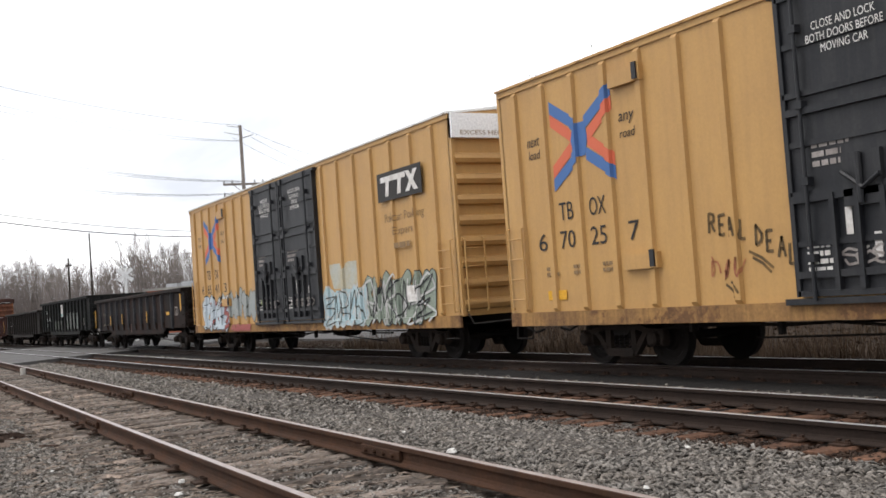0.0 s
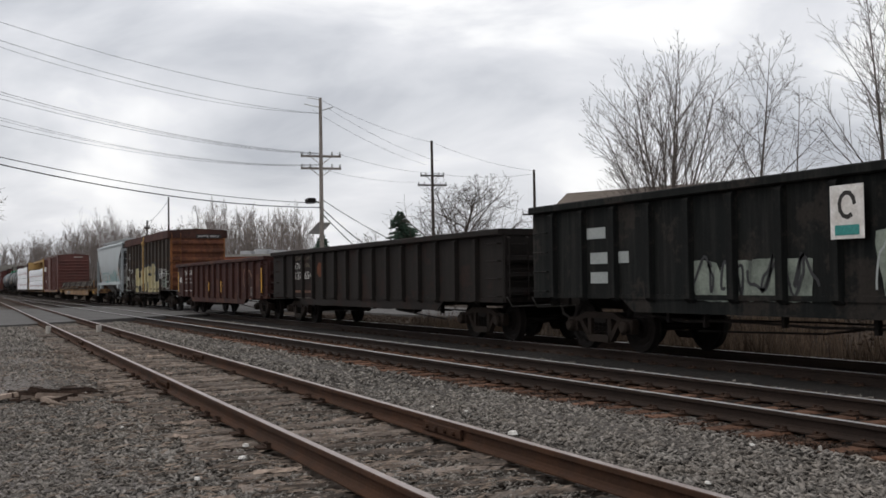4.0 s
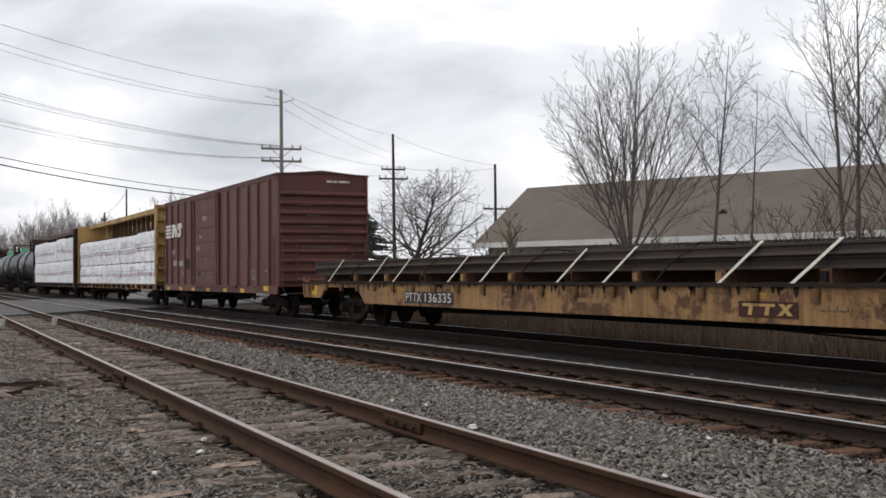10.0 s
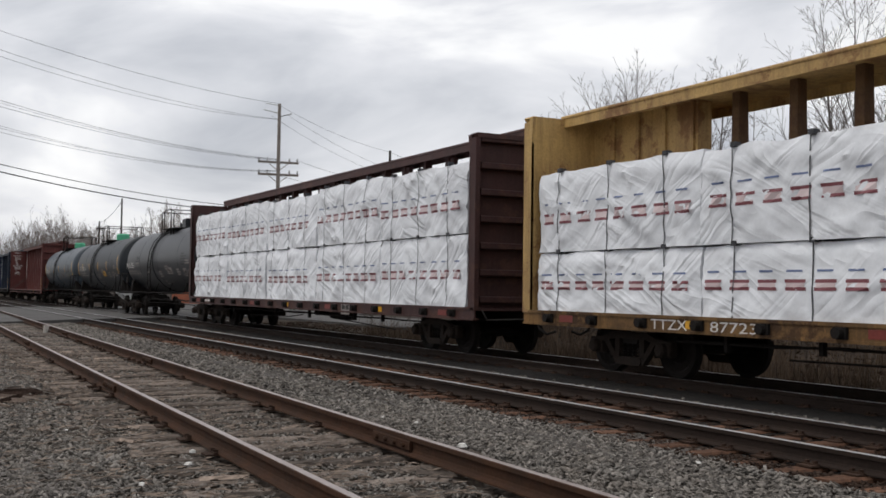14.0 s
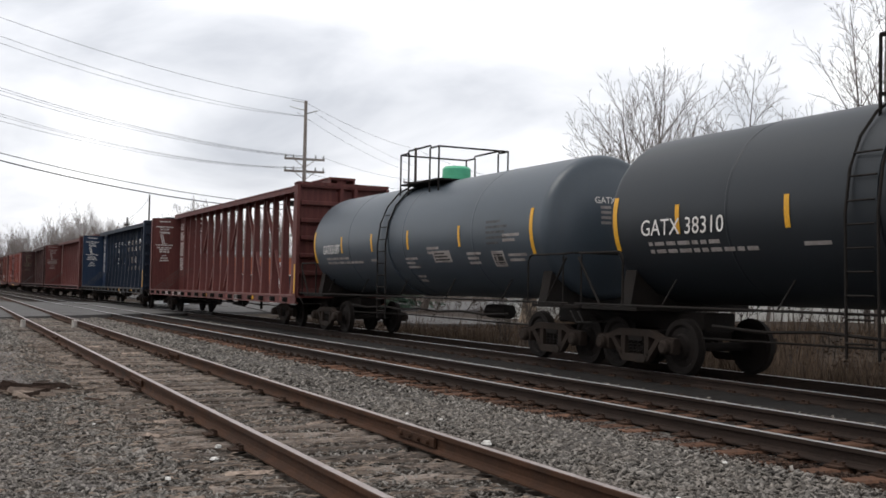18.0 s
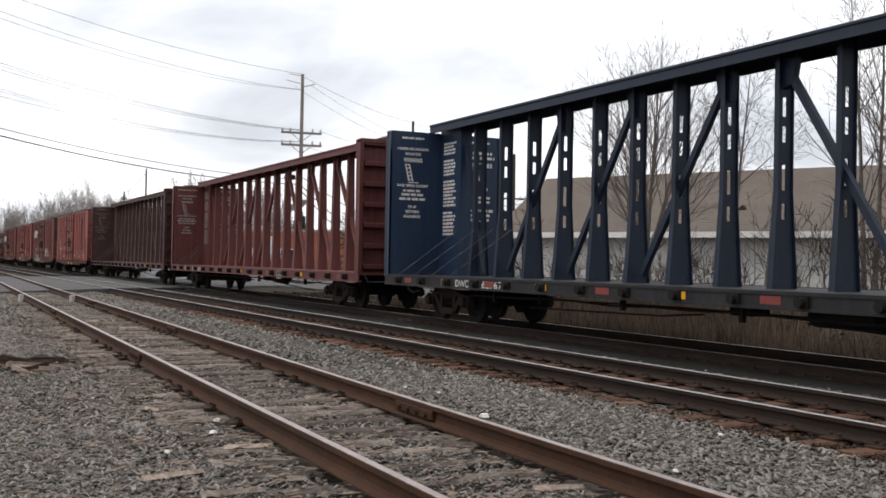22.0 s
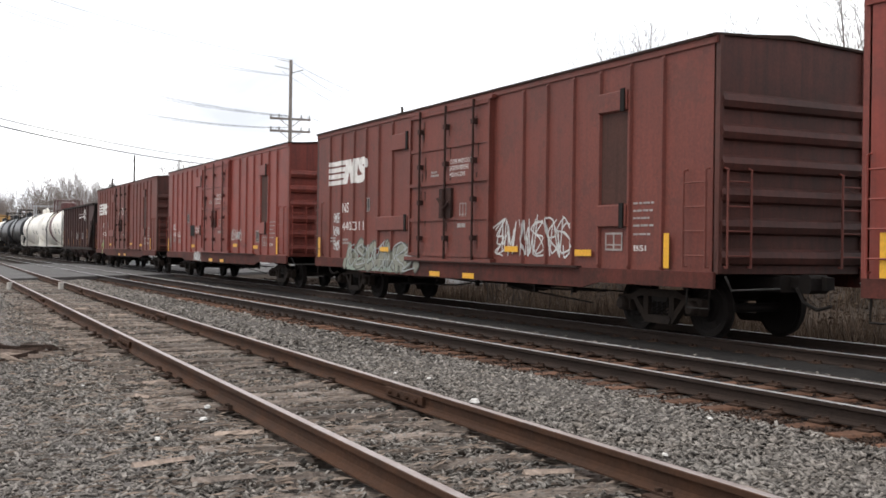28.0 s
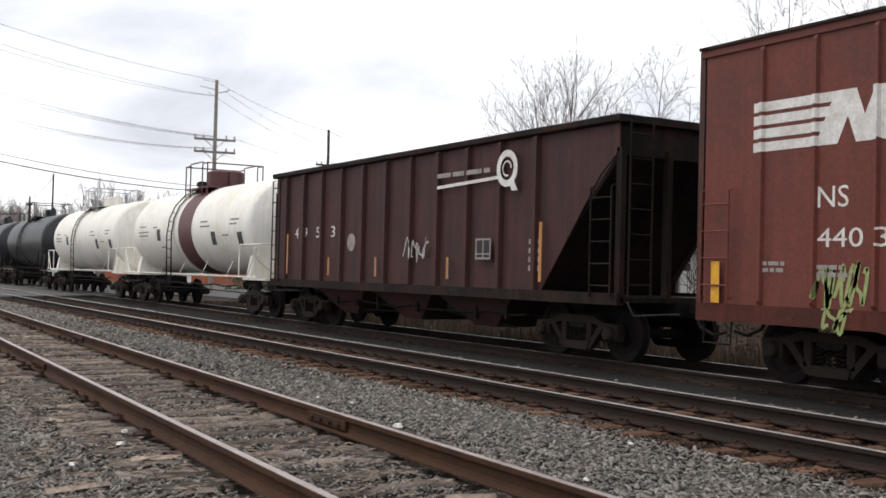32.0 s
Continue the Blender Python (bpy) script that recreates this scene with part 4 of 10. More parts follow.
def coupler_mesh():
    m = Mesh()
    m.box(-0.55, 0.10, -0.09, 0.09, 0.80, 0.98, 0.02)
    m.box(0.08, 0.32, -0.20, 0.17, 0.74, 1.02, 0.05)
    m.slab_y([(0.26, 0.78), (0.42, 0.80), (0.42, 0.98), (0.26, 1.00)], 0.02, 0.17)
    m.tube([(0.1, -0.25, 0.82), (0.3, -0.32, 0.62), (0.55, -0.3, 0.52), (0.72, -0.2, 0.58)], 0.028, 6)
    return m.data("coupler", M["steel_dark"], True)


SPINNERS = []


def bogie(car, x):
    """A two-axle truck under a car; its wheelsets turn."""
    b = part("bogie", shared("bolster", bolster_mesh), None, car, "dark cast steel two-axle truck")
    b.location = (x, 0, 0)
    near = part("side_frame", shared("side_frame", side_frame_mesh), None, b)
    far = part("side_frame", shared("side_frame", side_frame_mesh), None, b)
    far.matrix_basis = pose(0, 0, 0, 0, 0, 180)
    for k in range(4):
        q = part("spring", shared("spring", spring_mesh), None, b)
        q.location = (-0.195 + 0.13 * k, 0, 0)
    for s in (-1, 1):
        w = part("wheelset", shared("wheelset", wheelset_mesh), None, b, "steel wheelset with a worn bright tread")
        w.matrix_parent_inverse = pose(s * 0.89, 0, 0.457)
        SPINNERS.append(w)
    return b


def letters(text, parent, x0, x1, z0, z1, mat, y=-1.515, name="letter", bold=0.0, slant=0.0, basis=None):
    """Words in the built-in font, stretched to the given width and height on a car's near side."""
    cu = bpy.data.curves.new("text", "FONT")
    cu.body, cu.offset, cu.shear, cu.resolution_u = text, bold, slant, 3
    tmp = bpy.data.objects.new("text", cu)
    me = bpy.data.meshes.new_from_object(tmp)
    bpy.data.objects.remove(tmp)
    n = len(me.vertices)
    co = np.empty(n * 3, np.float32)
    me.vertices.foreach_get("co", co)
    co = co.reshape(-1, 3)
    lo, hi = co.min(0), co.max(0)
    span = np.maximum(hi - lo, 1e-6)
    out = np.empty_like(co)
    out[:, 0] = x0 + (co[:, 0] - lo[0]) / span[0] * (x1 - x0)
    out[:, 2] = z0 + (co[:, 1] - lo[1]) / span[1] * (z1 - z0)
    out[:, 1] = y
    me.vertices.foreach_set("co", out.reshape(-1))
    faces = [tuple(p.vertices) for p in me.polygons]
    bpy.data.meshes.remove(me)
    root = list(range(n))

    def head(i):
        while root[i] != i:
            root[i] = root[root[i]]
            i = root[i]
        return i
    for f in faces:
        for i in f[1:]:
            root[head(i)] = head(f[0])
    islands = {}
    for f in faces:
        islands.setdefault(head(f[0]), []).append(f)
    made = None
    for group in islands.values():
        ids = sorted({i for f in group for i in f})
        index = {i: k for k, i in enumerate(ids)}
        m = Mesh()
        m.add([tuple(float(q) for q in out[i]) for i in ids], [tuple(index[i] for i in f) for f in group])
        made = part(name, m, mat, parent)
        if basis:
            made.matrix_basis = basis
    return made


STROKES = {"R": (((0, 0), (0, 1), (0.7, 0.9), (0.65, 0.55), (0, 0.5)), ((0.3, 0.5), (0.8, 0))), "E": (((0.8, 1), (0, 1), (0, 0), (0.8, 0)), ((0, 0.5), (0.6, 0.5))),
           "A": (((0, 0), (0.45, 1), (0.9, 0)), ((0.2, 0.4), (0.7, 0.4))), "L": (((0, 1), (0, 0), (0.7, 0)),), "D": (((0, 0), (0, 1), (0.8, 0.55), (0.7, 0.2), (0, 0)),)}


def hand_letters(text, parent, x0, x1, z0, z1, height, mat, width, y, seed):
    """Letters drawn in single spray strokes, their feet on a slanting line."""
    rnd = random.Random(seed)
    n = len(text)
    for k, ch in enumerate(text):
        ax, az_ = x0 + (x1 - x0) * k / n, z0 + (z1 - z0) * k / n
        cw = (x1 - x0) / n * 0.72
        m = Mesh()
        for st in STROKES[ch]:
            pts = []
            for a, b in zip(st, st[1:]):
                for q in range(5):
                    u = q / 4
                    px, pz = a[0] + (b[0] - a[0]) * u, a[1] + (b[1] - a[1]) * u
                    pts.append((ax + cw * (px + 0.12 * pz) + rnd.uniform(-0.005, 0.005), az_ + height * pz + rnd.uniform(-0.005, 0.005)))
            ribbon(m, pts, width, y)
        part("graffiti", m, mat, parent)


def bars(parent, x0, x1, z0, z1, rows, mat, seed=1, y=-1.515, name="stencil", words=True):
    """Small print that cannot be read: rows of short bars."""
    rnd = random.Random(seed)
    m = Mesh()
    h = (z1 - z0) / rows
    for r in range(rows):
        z = z1 - (r + 1) * h
        x = x0
        end = x1 - rnd.uniform(0, 0.3) * (x1 - x0) if words else x1
        while x < end:
            w = min(rnd.uniform(0.12, 0.35) * (x1 - x0), end - x) if words else x1 - x0
            m.box(x, x + w, y - 0.004, y, z + h * 0.22, z + h * 0.82)
            x += w + 0.035 * (x1 - x0) + 0.01
    return tagged(part(name, m, mat, parent), kind="stuff")


def plate(parent, x0, x1, z0, z1, mat, name="panel", y=-1.512, label=""):
    return part(name, Mesh().box(x0, x1, y - 0.005, y, z0, z1), mat, parent, label)


def frame_sign(parent, x0, x1, z0, z1, mat, y=-1.512):
    """A black lubrication panel with a pale border and pale bars."""
    plate(parent, x0, x1, z0, z1, mat, "stencil_panel", y)
    w = 0.07 * (x1 - x0)
    m = Mesh()
    for a, b, c, d in ((x0, x1, z1 - w, z1), (x0, x1, z0, z0 + w), (x0, x0 + w, z0 + w, z1 - w), (x1 - w, x1, z0 + w, z1 - w), ((x0 + x1) / 2 - w / 2, (x0 + x1) / 2 + w / 2, z0 + w, z1 - w), (x0 + w, x1 - w, z0 + 2.5 * w, z0 + 3.2 * w)):
        m.box(a, b, y - 0.010, y - 0.006, c, d)
    tagged(part("stencil", m, M["ink_grey"], parent), kind="stuff")


def scrawl(parent, x0, x1, z0, z1, mat, seed, count=5, width=0.035, y=-1.518, loops=3):
    """Sprayed scribble: leaning, looping strokes drawn in one sweep each, flat on the side."""
    rnd = random.Random(seed)
    cell = (x1 - x0) / count
    made = None
    for i in range(count):
        cx = x0 + cell * (i + 0.5)
        cz, hh = (z0 + z1) / 2, (z1 - z0) / 2
        n = 16 * (loops + 1)
        p1, p2, p3 = (rnd.uniform(0, 6.28) for _ in range(3))
        fx = rnd.uniform(0.55, 1.1) * (1 + 0.5 * loops)
        fz = rnd.uniform(1.1, 1.7) * (1 + 0.5 * loops)
        lean = rnd.uniform(-0.1, 0.35)
        pts = []
        for k in range(n + 1):
            u = k / n
            w = math.sin(6.283 * u * fz + p2) * 0.75 + 0.25 * math.sin(6.283 * u * fz * 2.3 + p3)
            pts.append((cx + cell * ((u - 0.5) * 0.7 + 0.26 * math.sin(6.283 * u * fx + p1) + lean * w * 0.4), cz + hh * w * (0.85 + 0.15 * math.sin(9 * u + p1))))
        m = Mesh()
        ribbon(m, pts, width, y - 0.0006 * i)
        made = part("graffiti", m, mat, parent)
    return made


def ribbon(m, pts, width, y):
    v = []
    for k, (px, pz) in enumerate(pts):
        a = pts[max(k - 1, 0)]
        b = pts[min(k + 1, len(pts) - 1)]
        d = Vector((b[0] - a[0], b[1] - a[1]))
        d = d.normalized() if d.length > 1e-6 else Vector((1, 0))
        nx, nz = -d.y * width / 2, d.x * width / 2
        v += [(px + nx, y, pz + nz), (px - nx, y, pz - nz)]
    m.add(v, [(2 * k, 2 * k + 1, 2 * k + 3, 2 * k + 2) for k in range(len(pts) - 1)])


def blobs(parent, x0, x1, z0, z1, mat, seed, count=5, y=-1.514):
    """Filled sprayed shapes side by side with ragged outlines."""
    rnd = random.Random(seed)
    cell = (x1 - x0) / count
    made = None
    for i in range(count):
        m = Mesh()
        cx, cz = x0 + cell * (i + 0.5), (z0 + z1) / 2
        n = 16
        ring = []
        lean = rnd.uniform(-0.15, 0.15)
        for k in range(n):
            a = 6.283 * k / n
            sx = max(-1, min(1, 1.35 * math.cos(a)))
            sz = max(-1, min(1, 1.35 * math.sin(a)))
            ring.append((cx + cell * 0.56 * sx * rnd.uniform(0.9, 1.04) + lean * sz, y - 0.0008 * i, cz + (z1 - z0) * 0.5 * sz * rnd.uniform(0.88, 1.0)))
        m.add(ring, [tuple(range(n))])
        made = part("graffiti", m, mat, parent)
    return made


def wrap_on_posts(car, posts, width, y_panel, y_post, sill_top=0.0, names=("letter", "graffiti", "railway_mark", "arrow_mark"), taper=0.02):
    """Lays painted marks on a ribbed side: on the sheet, over each post's flanks and face, and on the sill."""
    w, t = width / 2, width / 2 - taper

    def depth(x, z):
        if sill_top and z < sill_top:
            return y_post
        d = min((abs(x - p) for p in posts), default=9.0)
        return y_post if d <= t else y_panel if d >= w else y_post + (y_panel - y_post) * (d - t) / (w - t)

    for o in list(car.children):
        if o.name.split(".")[0] not in names or len(o.data.vertices) == 0:
            continue
        co = [v.co.copy() for v in o.data.vertices]
        lo, hi = min(c.x for c in co), max(c.x for c in co)
        top_y = max(c.y for c in co)
        if top_y > y_post + 0.004 or o.matrix_basis != Matrix():
            continue
        bm = bmesh.new()
        bm.from_mesh(o.data)
        cuts = [((p + d, 0, 0), (1, 0, 0)) for p in posts for d in (-w, -t, t, w) if lo < p + d < hi]
        if sill_top and min(c.z for c in co) < sill_top < max(c.z for c in co):
            cuts += [((0, 0, sill_top + d), (0, 0, 1)) for d in (-0.001, 0.004)]
        for point, normal in cuts:
            bmesh.ops.bisect_plane(bm, geom=bm.verts[:] + bm.edges[:] + bm.faces[:], plane_co=point, plane_no=normal)
        layer = 0.4 * (top_y - y_post)
        for v in bm.verts:
            v.co.y = depth(v.co.x, v.co.z) - 0.004 + layer + 0.4 * (v.co.y - top_y)
        bm.to_mesh(o.data)
        bm.free()


def sprayed(parent, outline, mat, y):
    """A filled sprayed shape."""
    part("graffiti", Mesh().add([(x, y, z) for x, z in outline], [tuple(range(len(outline)))]), mat, parent)


GLYPHS = {"W": (((0, 1), (0.24, 0.02), (0.5, 0.7), (0.74, 0.02), (1.0, 0.98)),), "4": (((0.7, 1), (0.08, 0.4), (1.0, 0.36)), ((0.72, 0.68), (0.70, 0.0))),
          "S": (((0.95, 0.82), (0.6, 1), (0.15, 0.84), (0.25, 0.58), (0.75, 0.44), (0.85, 0.14), (0.4, 0), (0.05, 0.12)),), "E": (((0.98, 0.98), (0.12, 0.9), (0.15, 0.06), (1.0, 0.02)), ((0.15, 0.5), (0.85, 0.52))),
          "T": (((0, 0.92), (1, 1.0)), ((0.5, 0.95), (0.45, 0.0))), "R": (((0.1, 0), (0.1, 0.97), (0.8, 0.9), (0.75, 0.55), (0.15, 0.46)), ((0.35, 0.46), (0.95, 0.02))), "K": (((0.1, 1), (0.12, 0)), ((0.95, 1), (0.2, 0.5), (1.0, 0.0)))}
LOOSE = (((0.95, 0.7), (0.4, 1), (0.0, 0.62), (0.7, 0.5), (1.0, 0.2), (0.3, 0), (0.1, 0.3)), ((0.0, 0.1), (0.25, 1.0), (0.35, 0.3), (0.9, 0.85), (0.7, 0.0), (1.0, 0.15)), ((0.0, 0.9), (0.3, 0.05), (0.55, 0.6), (0.6, 0.0), (1.0, 1.0)),
         ((0.2, 0.0), (0.0, 0.8), (0.6, 1.0), (0.9, 0.6), (0.1, 0.4), (1.0, 0.25), (0.8, 0.0)), ((0.0, 0.7), (0.9, 1.0), (0.2, 0.45), (0.85, 0.4), (0.1, 0.0), (1.0, 0.1)), ((0.7, 1), (0.0, 0.6), (0.35, 0.0), (1.0, 0.35), (0.55, 0.75), (0.25, 0.3)))


def stroke(m, pts, width, y):
    """A fat sprayed stroke through points, bent smoothly, with round ends and bends."""
    p = [Vector(q) for q in pts]
    p = [p[0] * 2 - p[1]] + p + [p[-1] * 2 - p[-2]]
    line = []
    for k in range(1, len(p) - 2):
        a, b, c, d = p[k - 1:k + 3]
        for q in range(7):
            u = q / 7
            smooth = 0.5 * (2 * b + (c - a) * u + (2 * a - 5 * b + 4 * c - d) * u * u + (3 * b - a - 3 * c + d) * u ** 3)
            line.append(smooth * 0.6 + (b + (c - b) * u) * 0.4)
    line.append(p[-2])
    v, f, caps = [], [], []
    last = len(line) - 1
    for k, q in enumerate(line):
        d = line[min(k + 1, last)] - line[max(k - 1, 0)]
        d = d.normalized() * width / 2 if d.length > 1e-6 else Vector((width / 2, 0))
        n = Vector((-d.y, d.x))
        v += [(q.x + n.x, y - 2e-5 * k, q.y + n.y), (q.x - n.x, y - 2e-5 * k, q.y - n.y)]
        f += [(2 * k - 2, 2 * k - 1, 2 * k + 1, 2 * k)] if k else []
        if k in (0, last):                       # round ends
            way = d if k else -d
            caps.append((k, [q + n * math.cos(j * math.pi / 6) + way * math.sin(j * math.pi / 6) for j in range(1, 6)]))
    for k, ring in caps:
        a = len(v)
        v += [(p_.x, y - 2e-5 * k, p_.y) for p_ in ring]
        f.append((2 * k, *range(a, a + 5), 2 * k + 1))
    m.add(v, f)


def throwup(parent, x0, x1, z0, z1, fill, line, seed, glyphs=4, weight=0.3, edge=0.35, y=-1.575, overlap=1.4):
    """Sprayed bubble shapes side by side: each a fat stroke in the line's colour under a narrower one in the fill's."""
    rnd = random.Random(seed)
    marks = list(glyphs) if isinstance(glyphs, str) else [None] * glyphs
    cell = (x1 - x0) / len(marks)
    width = max(weight * min(cell, z1 - z0), 0.032)
    last = -1
    for i, ch in enumerate(marks):
        if ch:
            strokes, rough = GLYPHS[ch], 0.04
        else:
            pick = rnd.choice([k for k in range(len(LOOSE)) if k != last])
            last, strokes, rough = pick, (LOOSE[pick],), 0.14
        w, h = cell * overlap - width, (z1 - z0) * rnd.uniform(0.88, 1.0) - width
        ax, az_ = x0 + cell * (i + 0.5) - w / 2, z0 + width / 2 + rnd.uniform(0, 0.06) * (z1 - z0)
        lean = rnd.uniform(-0.05, 0.14) * cell
        paths = [[(ax + w * (a + rnd.uniform(-rough, rough)) + lean * (b - 0.5), az_ + h * min(1, max(0, b + rnd.uniform(-rough, rough)))) for a, b in st] for st in strokes]
        for mat, k, lift in ((line, 1 + edge, 0.0), (fill, 1 - edge * 0.4, 0.0022)):
            if mat is None:
                continue
            for n, pts in enumerate(paths):
                m = Mesh()
                stroke(m, pts, width * k, y - lift - 0.0045 * i - 0.0003 * n)
                part("graffiti", m, mat, parent)


def rib_mesh(key, depth, width, z0, z1, mat, taper=0.02):
    """An upright post pressed in a car's side, deeper at its middle."""
    def make():
        m = Mesh()
        w, t = width / 2, width / 2 - taper
        for a, b in ((z0, z1),):
            lo = [(-w, 0, a), (w, 0, a), (t, -depth * 0.3, a), (-t, -depth * 0.3, a)]
            l2 = [(-w, 0, a + 0.06), (w, 0, a + 0.06), (t, -depth, a + 0.06), (-t, -depth, a + 0.06)]
            h2 = [(-w, 0, b - 0.06), (w, 0, b - 0.06), (t, -depth, b - 0.06), (-t, -depth, b - 0.06)]
            hi = [(-w, 0, b), (w, 0, b), (t, -depth * 0.3, b), (-t, -depth * 0.3, b)]
            v = lo + l2 + h2 + hi
            f = []
            for r in range(3):
                for k in range(4):
                    f.append((r * 4 + k, r * 4 + (k + 1) % 4, r * 4 + 4 + (k + 1) % 4, r * 4 + 4 + k))
            f += [(3, 2, 1, 0), (12, 13, 14, 15)]
            m.add(v, f)
        return m.data("side_post", mat)
    return shared(("rib", key), make)


def ribs(car, xs, data, y, name="side_post", far=True):
    for x in xs:
        p = part(name, data, None, car)
        p.location = (x, -y, 0)
        if far:
            q = part(name, data, None, car)
            q.matrix_basis = pose(-x, y, 0, 0, 0, 180)


def ladder(car, x0, x1, z0, z1, y, mat, rungs=4, name="ladder", across=False, stiles=True):
    """Grab irons: two rails and rungs, held off the side; across: on an end, where x is the end's place."""
    m = Mesh()
    if not stiles:                           # grab irons: single rungs bent back to the side
        for k in range(rungs):
            z = z0 + (z1 - z0) * (k + 0.5) / rungs
            part("grab_iron", Mesh().tube([(x0, y + 0.04, z), (x0, y - 0.05, z), (x1, y - 0.05, z), (x1, y + 0.04, z)], 0.014, 6), mat, car)
        return None
    if not across:
        for x in (x0, x1):
            m.tube([(x, y + 0.02, z0 + 0.02), (x, y - 0.05, z0), (x, y - 0.05, z1), (x, y + 0.02, z1 + 0.02)], 0.018, 6)
        ends = (x0, y - 0.05), (x1, y - 0.05)
    else:
        for yy in (y, y + 0.45):
            m.tube([(x0 - 0.02, yy, z0 + 0.02), (x0 + 0.05, yy, z0), (x0 + 0.05, yy, z1), (x0 - 0.02, yy, z1 + 0.02)], 0.02, 6)
        ends = (x0 + 0.05, y), (x0 + 0.05, y + 0.45)
    lad = part(name, m, mat, car)
    for k in range(rungs):
        z = z0 + (z1 - z0) * (k + 0.5) / rungs
        part("rung", Mesh().tube([(*ends[0], z), (*ends[1], z)], 0.014, 6), mat, lad)
    return lad


def running_gear(car, half, inset, sill=(0.30, 0.74, 1.0), reach=0.55, stub=False):
    """Centre sill, couplers, brake rod and tank, and the two trucks."""
    w, z0, z1 = sill
    if stub:                                 # the tank itself carries the pull between its ends
        for s in (-1, 1):
            part("stub_sill", Mesh().box(*sorted((s * (half + 0.05), s * (half - inset - 0.9))), -w, w, z0, z1, 0.03), M["steel_dark"], car)
    else:
        part("centre_sill", Mesh().box(-half - 0.05, half + 0.05, -w, w, z0, z1, 0.03), M["steel_dark"], car)
    for s in (-1, 1):
        c = part("coupler", shared("coupler", coupler_mesh), None, car, "dark cast coupler with an air hose")
        c.matrix_basis = pose(s * (half + reach - 0.3), 0, 0, 0, 0, 0 if s > 0 else 180)
        bogie(car, s * (half - inset))
    g = Mesh()
    g.tube([(-half + inset + 1.2, -0.7, 0.62), (-1.0, -0.72, 0.66), (half - inset - 1.2, -0.7, 0.62)], 0.018, 6)
    part("brake_rod", g, M["steel_dark"], car)
    if stub:
        part("air_pipe", Mesh().tube([(-half + 3.2 + (2 * half - 6.4) * k / 8, -0.95, 0.84 - 0.05 * (k % 2)) for k in range(9)], 0.026, 6), M["steel_dark"], car)
    else:
        part("brake_valve", Mesh().box(0.3, 0.75, -0.75, -0.35, 0.6, 0.95, 0.03), M["steel_dark"], car)
    part("brake_cylinder", Mesh().lathe([(0.9, 0.02), (0.92, 0.17), (1.9, 0.17), (1.92, 0.02)], 12, "x", (0, 0.55, 0.82)), M["steel_dark"], car)
    if not stub:                             # air pipe, pull rods and hangers slung under the near side
        rnd = random.Random(int(half * 100))
        reach_x = half - inset - 1.3
        xs = [-reach_x + 2 * reach_x * k / 14 for k in range(15)]
        part("air_pipe", Mesh().tube([(x, -1.18, 0.66 + rnd.uniform(-0.05, 0.03)) for x in xs], 0.022, 6), M["steel_dark"], car)
        part("pull_rod", Mesh().tube([(xs[2], -0.95, 0.46), (xs[6], -1.0, 0.52), (xs[7], -1.0, 0.60)], 0.016, 5), M["steel_dark"], car)
        part("pull_rod", Mesh().tube([(xs[9], -0.98, 0.58), (xs[13], -0.95, 0.40)], 0.016, 5), M["steel_dark"], car)
        part("air_reservoir", Mesh().lathe([(xs[9], 0.02), (xs[9] + 0.05, 0.19), (xs[9] + 1.2, 0.19), (xs[9] + 1.25, 0.02)], 12, "x", (0, -0.85, 0.72)), M["steel_dark"], car)
        for k in (1, 3, 5, 8, 11, 13):
            x = xs[k] + rnd.uniform(-0.3, 0.3)
            part("hanger", Mesh().box(x - 0.035, x + 0.035, -1.24, -1.16, 0.6 - rnd.uniform(0, 0.1), 0.95), M["steel_dark"], car)
    for s in (-1, 1):
        cut = Mesh().tube([(s * (half + 0.12), -1.42, 0.98), (s * (half + 0.12), -1.3, 0.78), (s * (half + 0.16), -0.4, 0.80)], 0.016, 6)
        part("uncoupling_lever", cut, M["cut_lever"], car)


def car_at(number, name, label, x0, x1):
    """The empty at a car's base; its place along the train at 16 s is kept for its run."""
    car = thing(name, label, "freight car", group="cars of the freight train")
    car.rotation_mode = "QUATERNION"
    CARS.append((car, (x0 + x1) / 2))
    return car, (x1 - x0) / 2


CARS = []

# ---- the train: kinds of car ----
def end_wall(key, half, z0, z1, mat, pitch, y=1.5):
    """A car's end of pressed level corrugations, with a plain cap on top."""
    def make():
        n = int((z1 - z0 - 0.35) / pitch)
        out = [(half - 0.10, z0), (half - 0.025, z0)]
        for k in range(n):
            z = z0 + 0.12 + k * pitch
            out += [(half - 0.025, z), (half + 0.05, z + 0.06 * pitch), (half + 0.085, z + 0.26 * pitch), (half + 0.05, z + 0.46 * pitch), (half - 0.025, z + 0.56 * pitch)]
        out += [(half - 0.025, z1), (half - 0.10, z1)]
        return Mesh().prism([(a, -y + 0.05, b) for a, b in out], [(a, y - 0.05, b) for a, b in out]).data("end_wall", mat)
    return shared(("end", key), make)


def corner_posts(car, half, z0, z1, mat, y=1.5):
    for s in (-1, 1):
        for e in (-1, 1):
            part("corner_post", Mesh().box(*sorted((s * (half - 0.08), s * (half + 0.05))), *sorted((e * (y - 0.07), e * y)), z0, z1), mat, car)


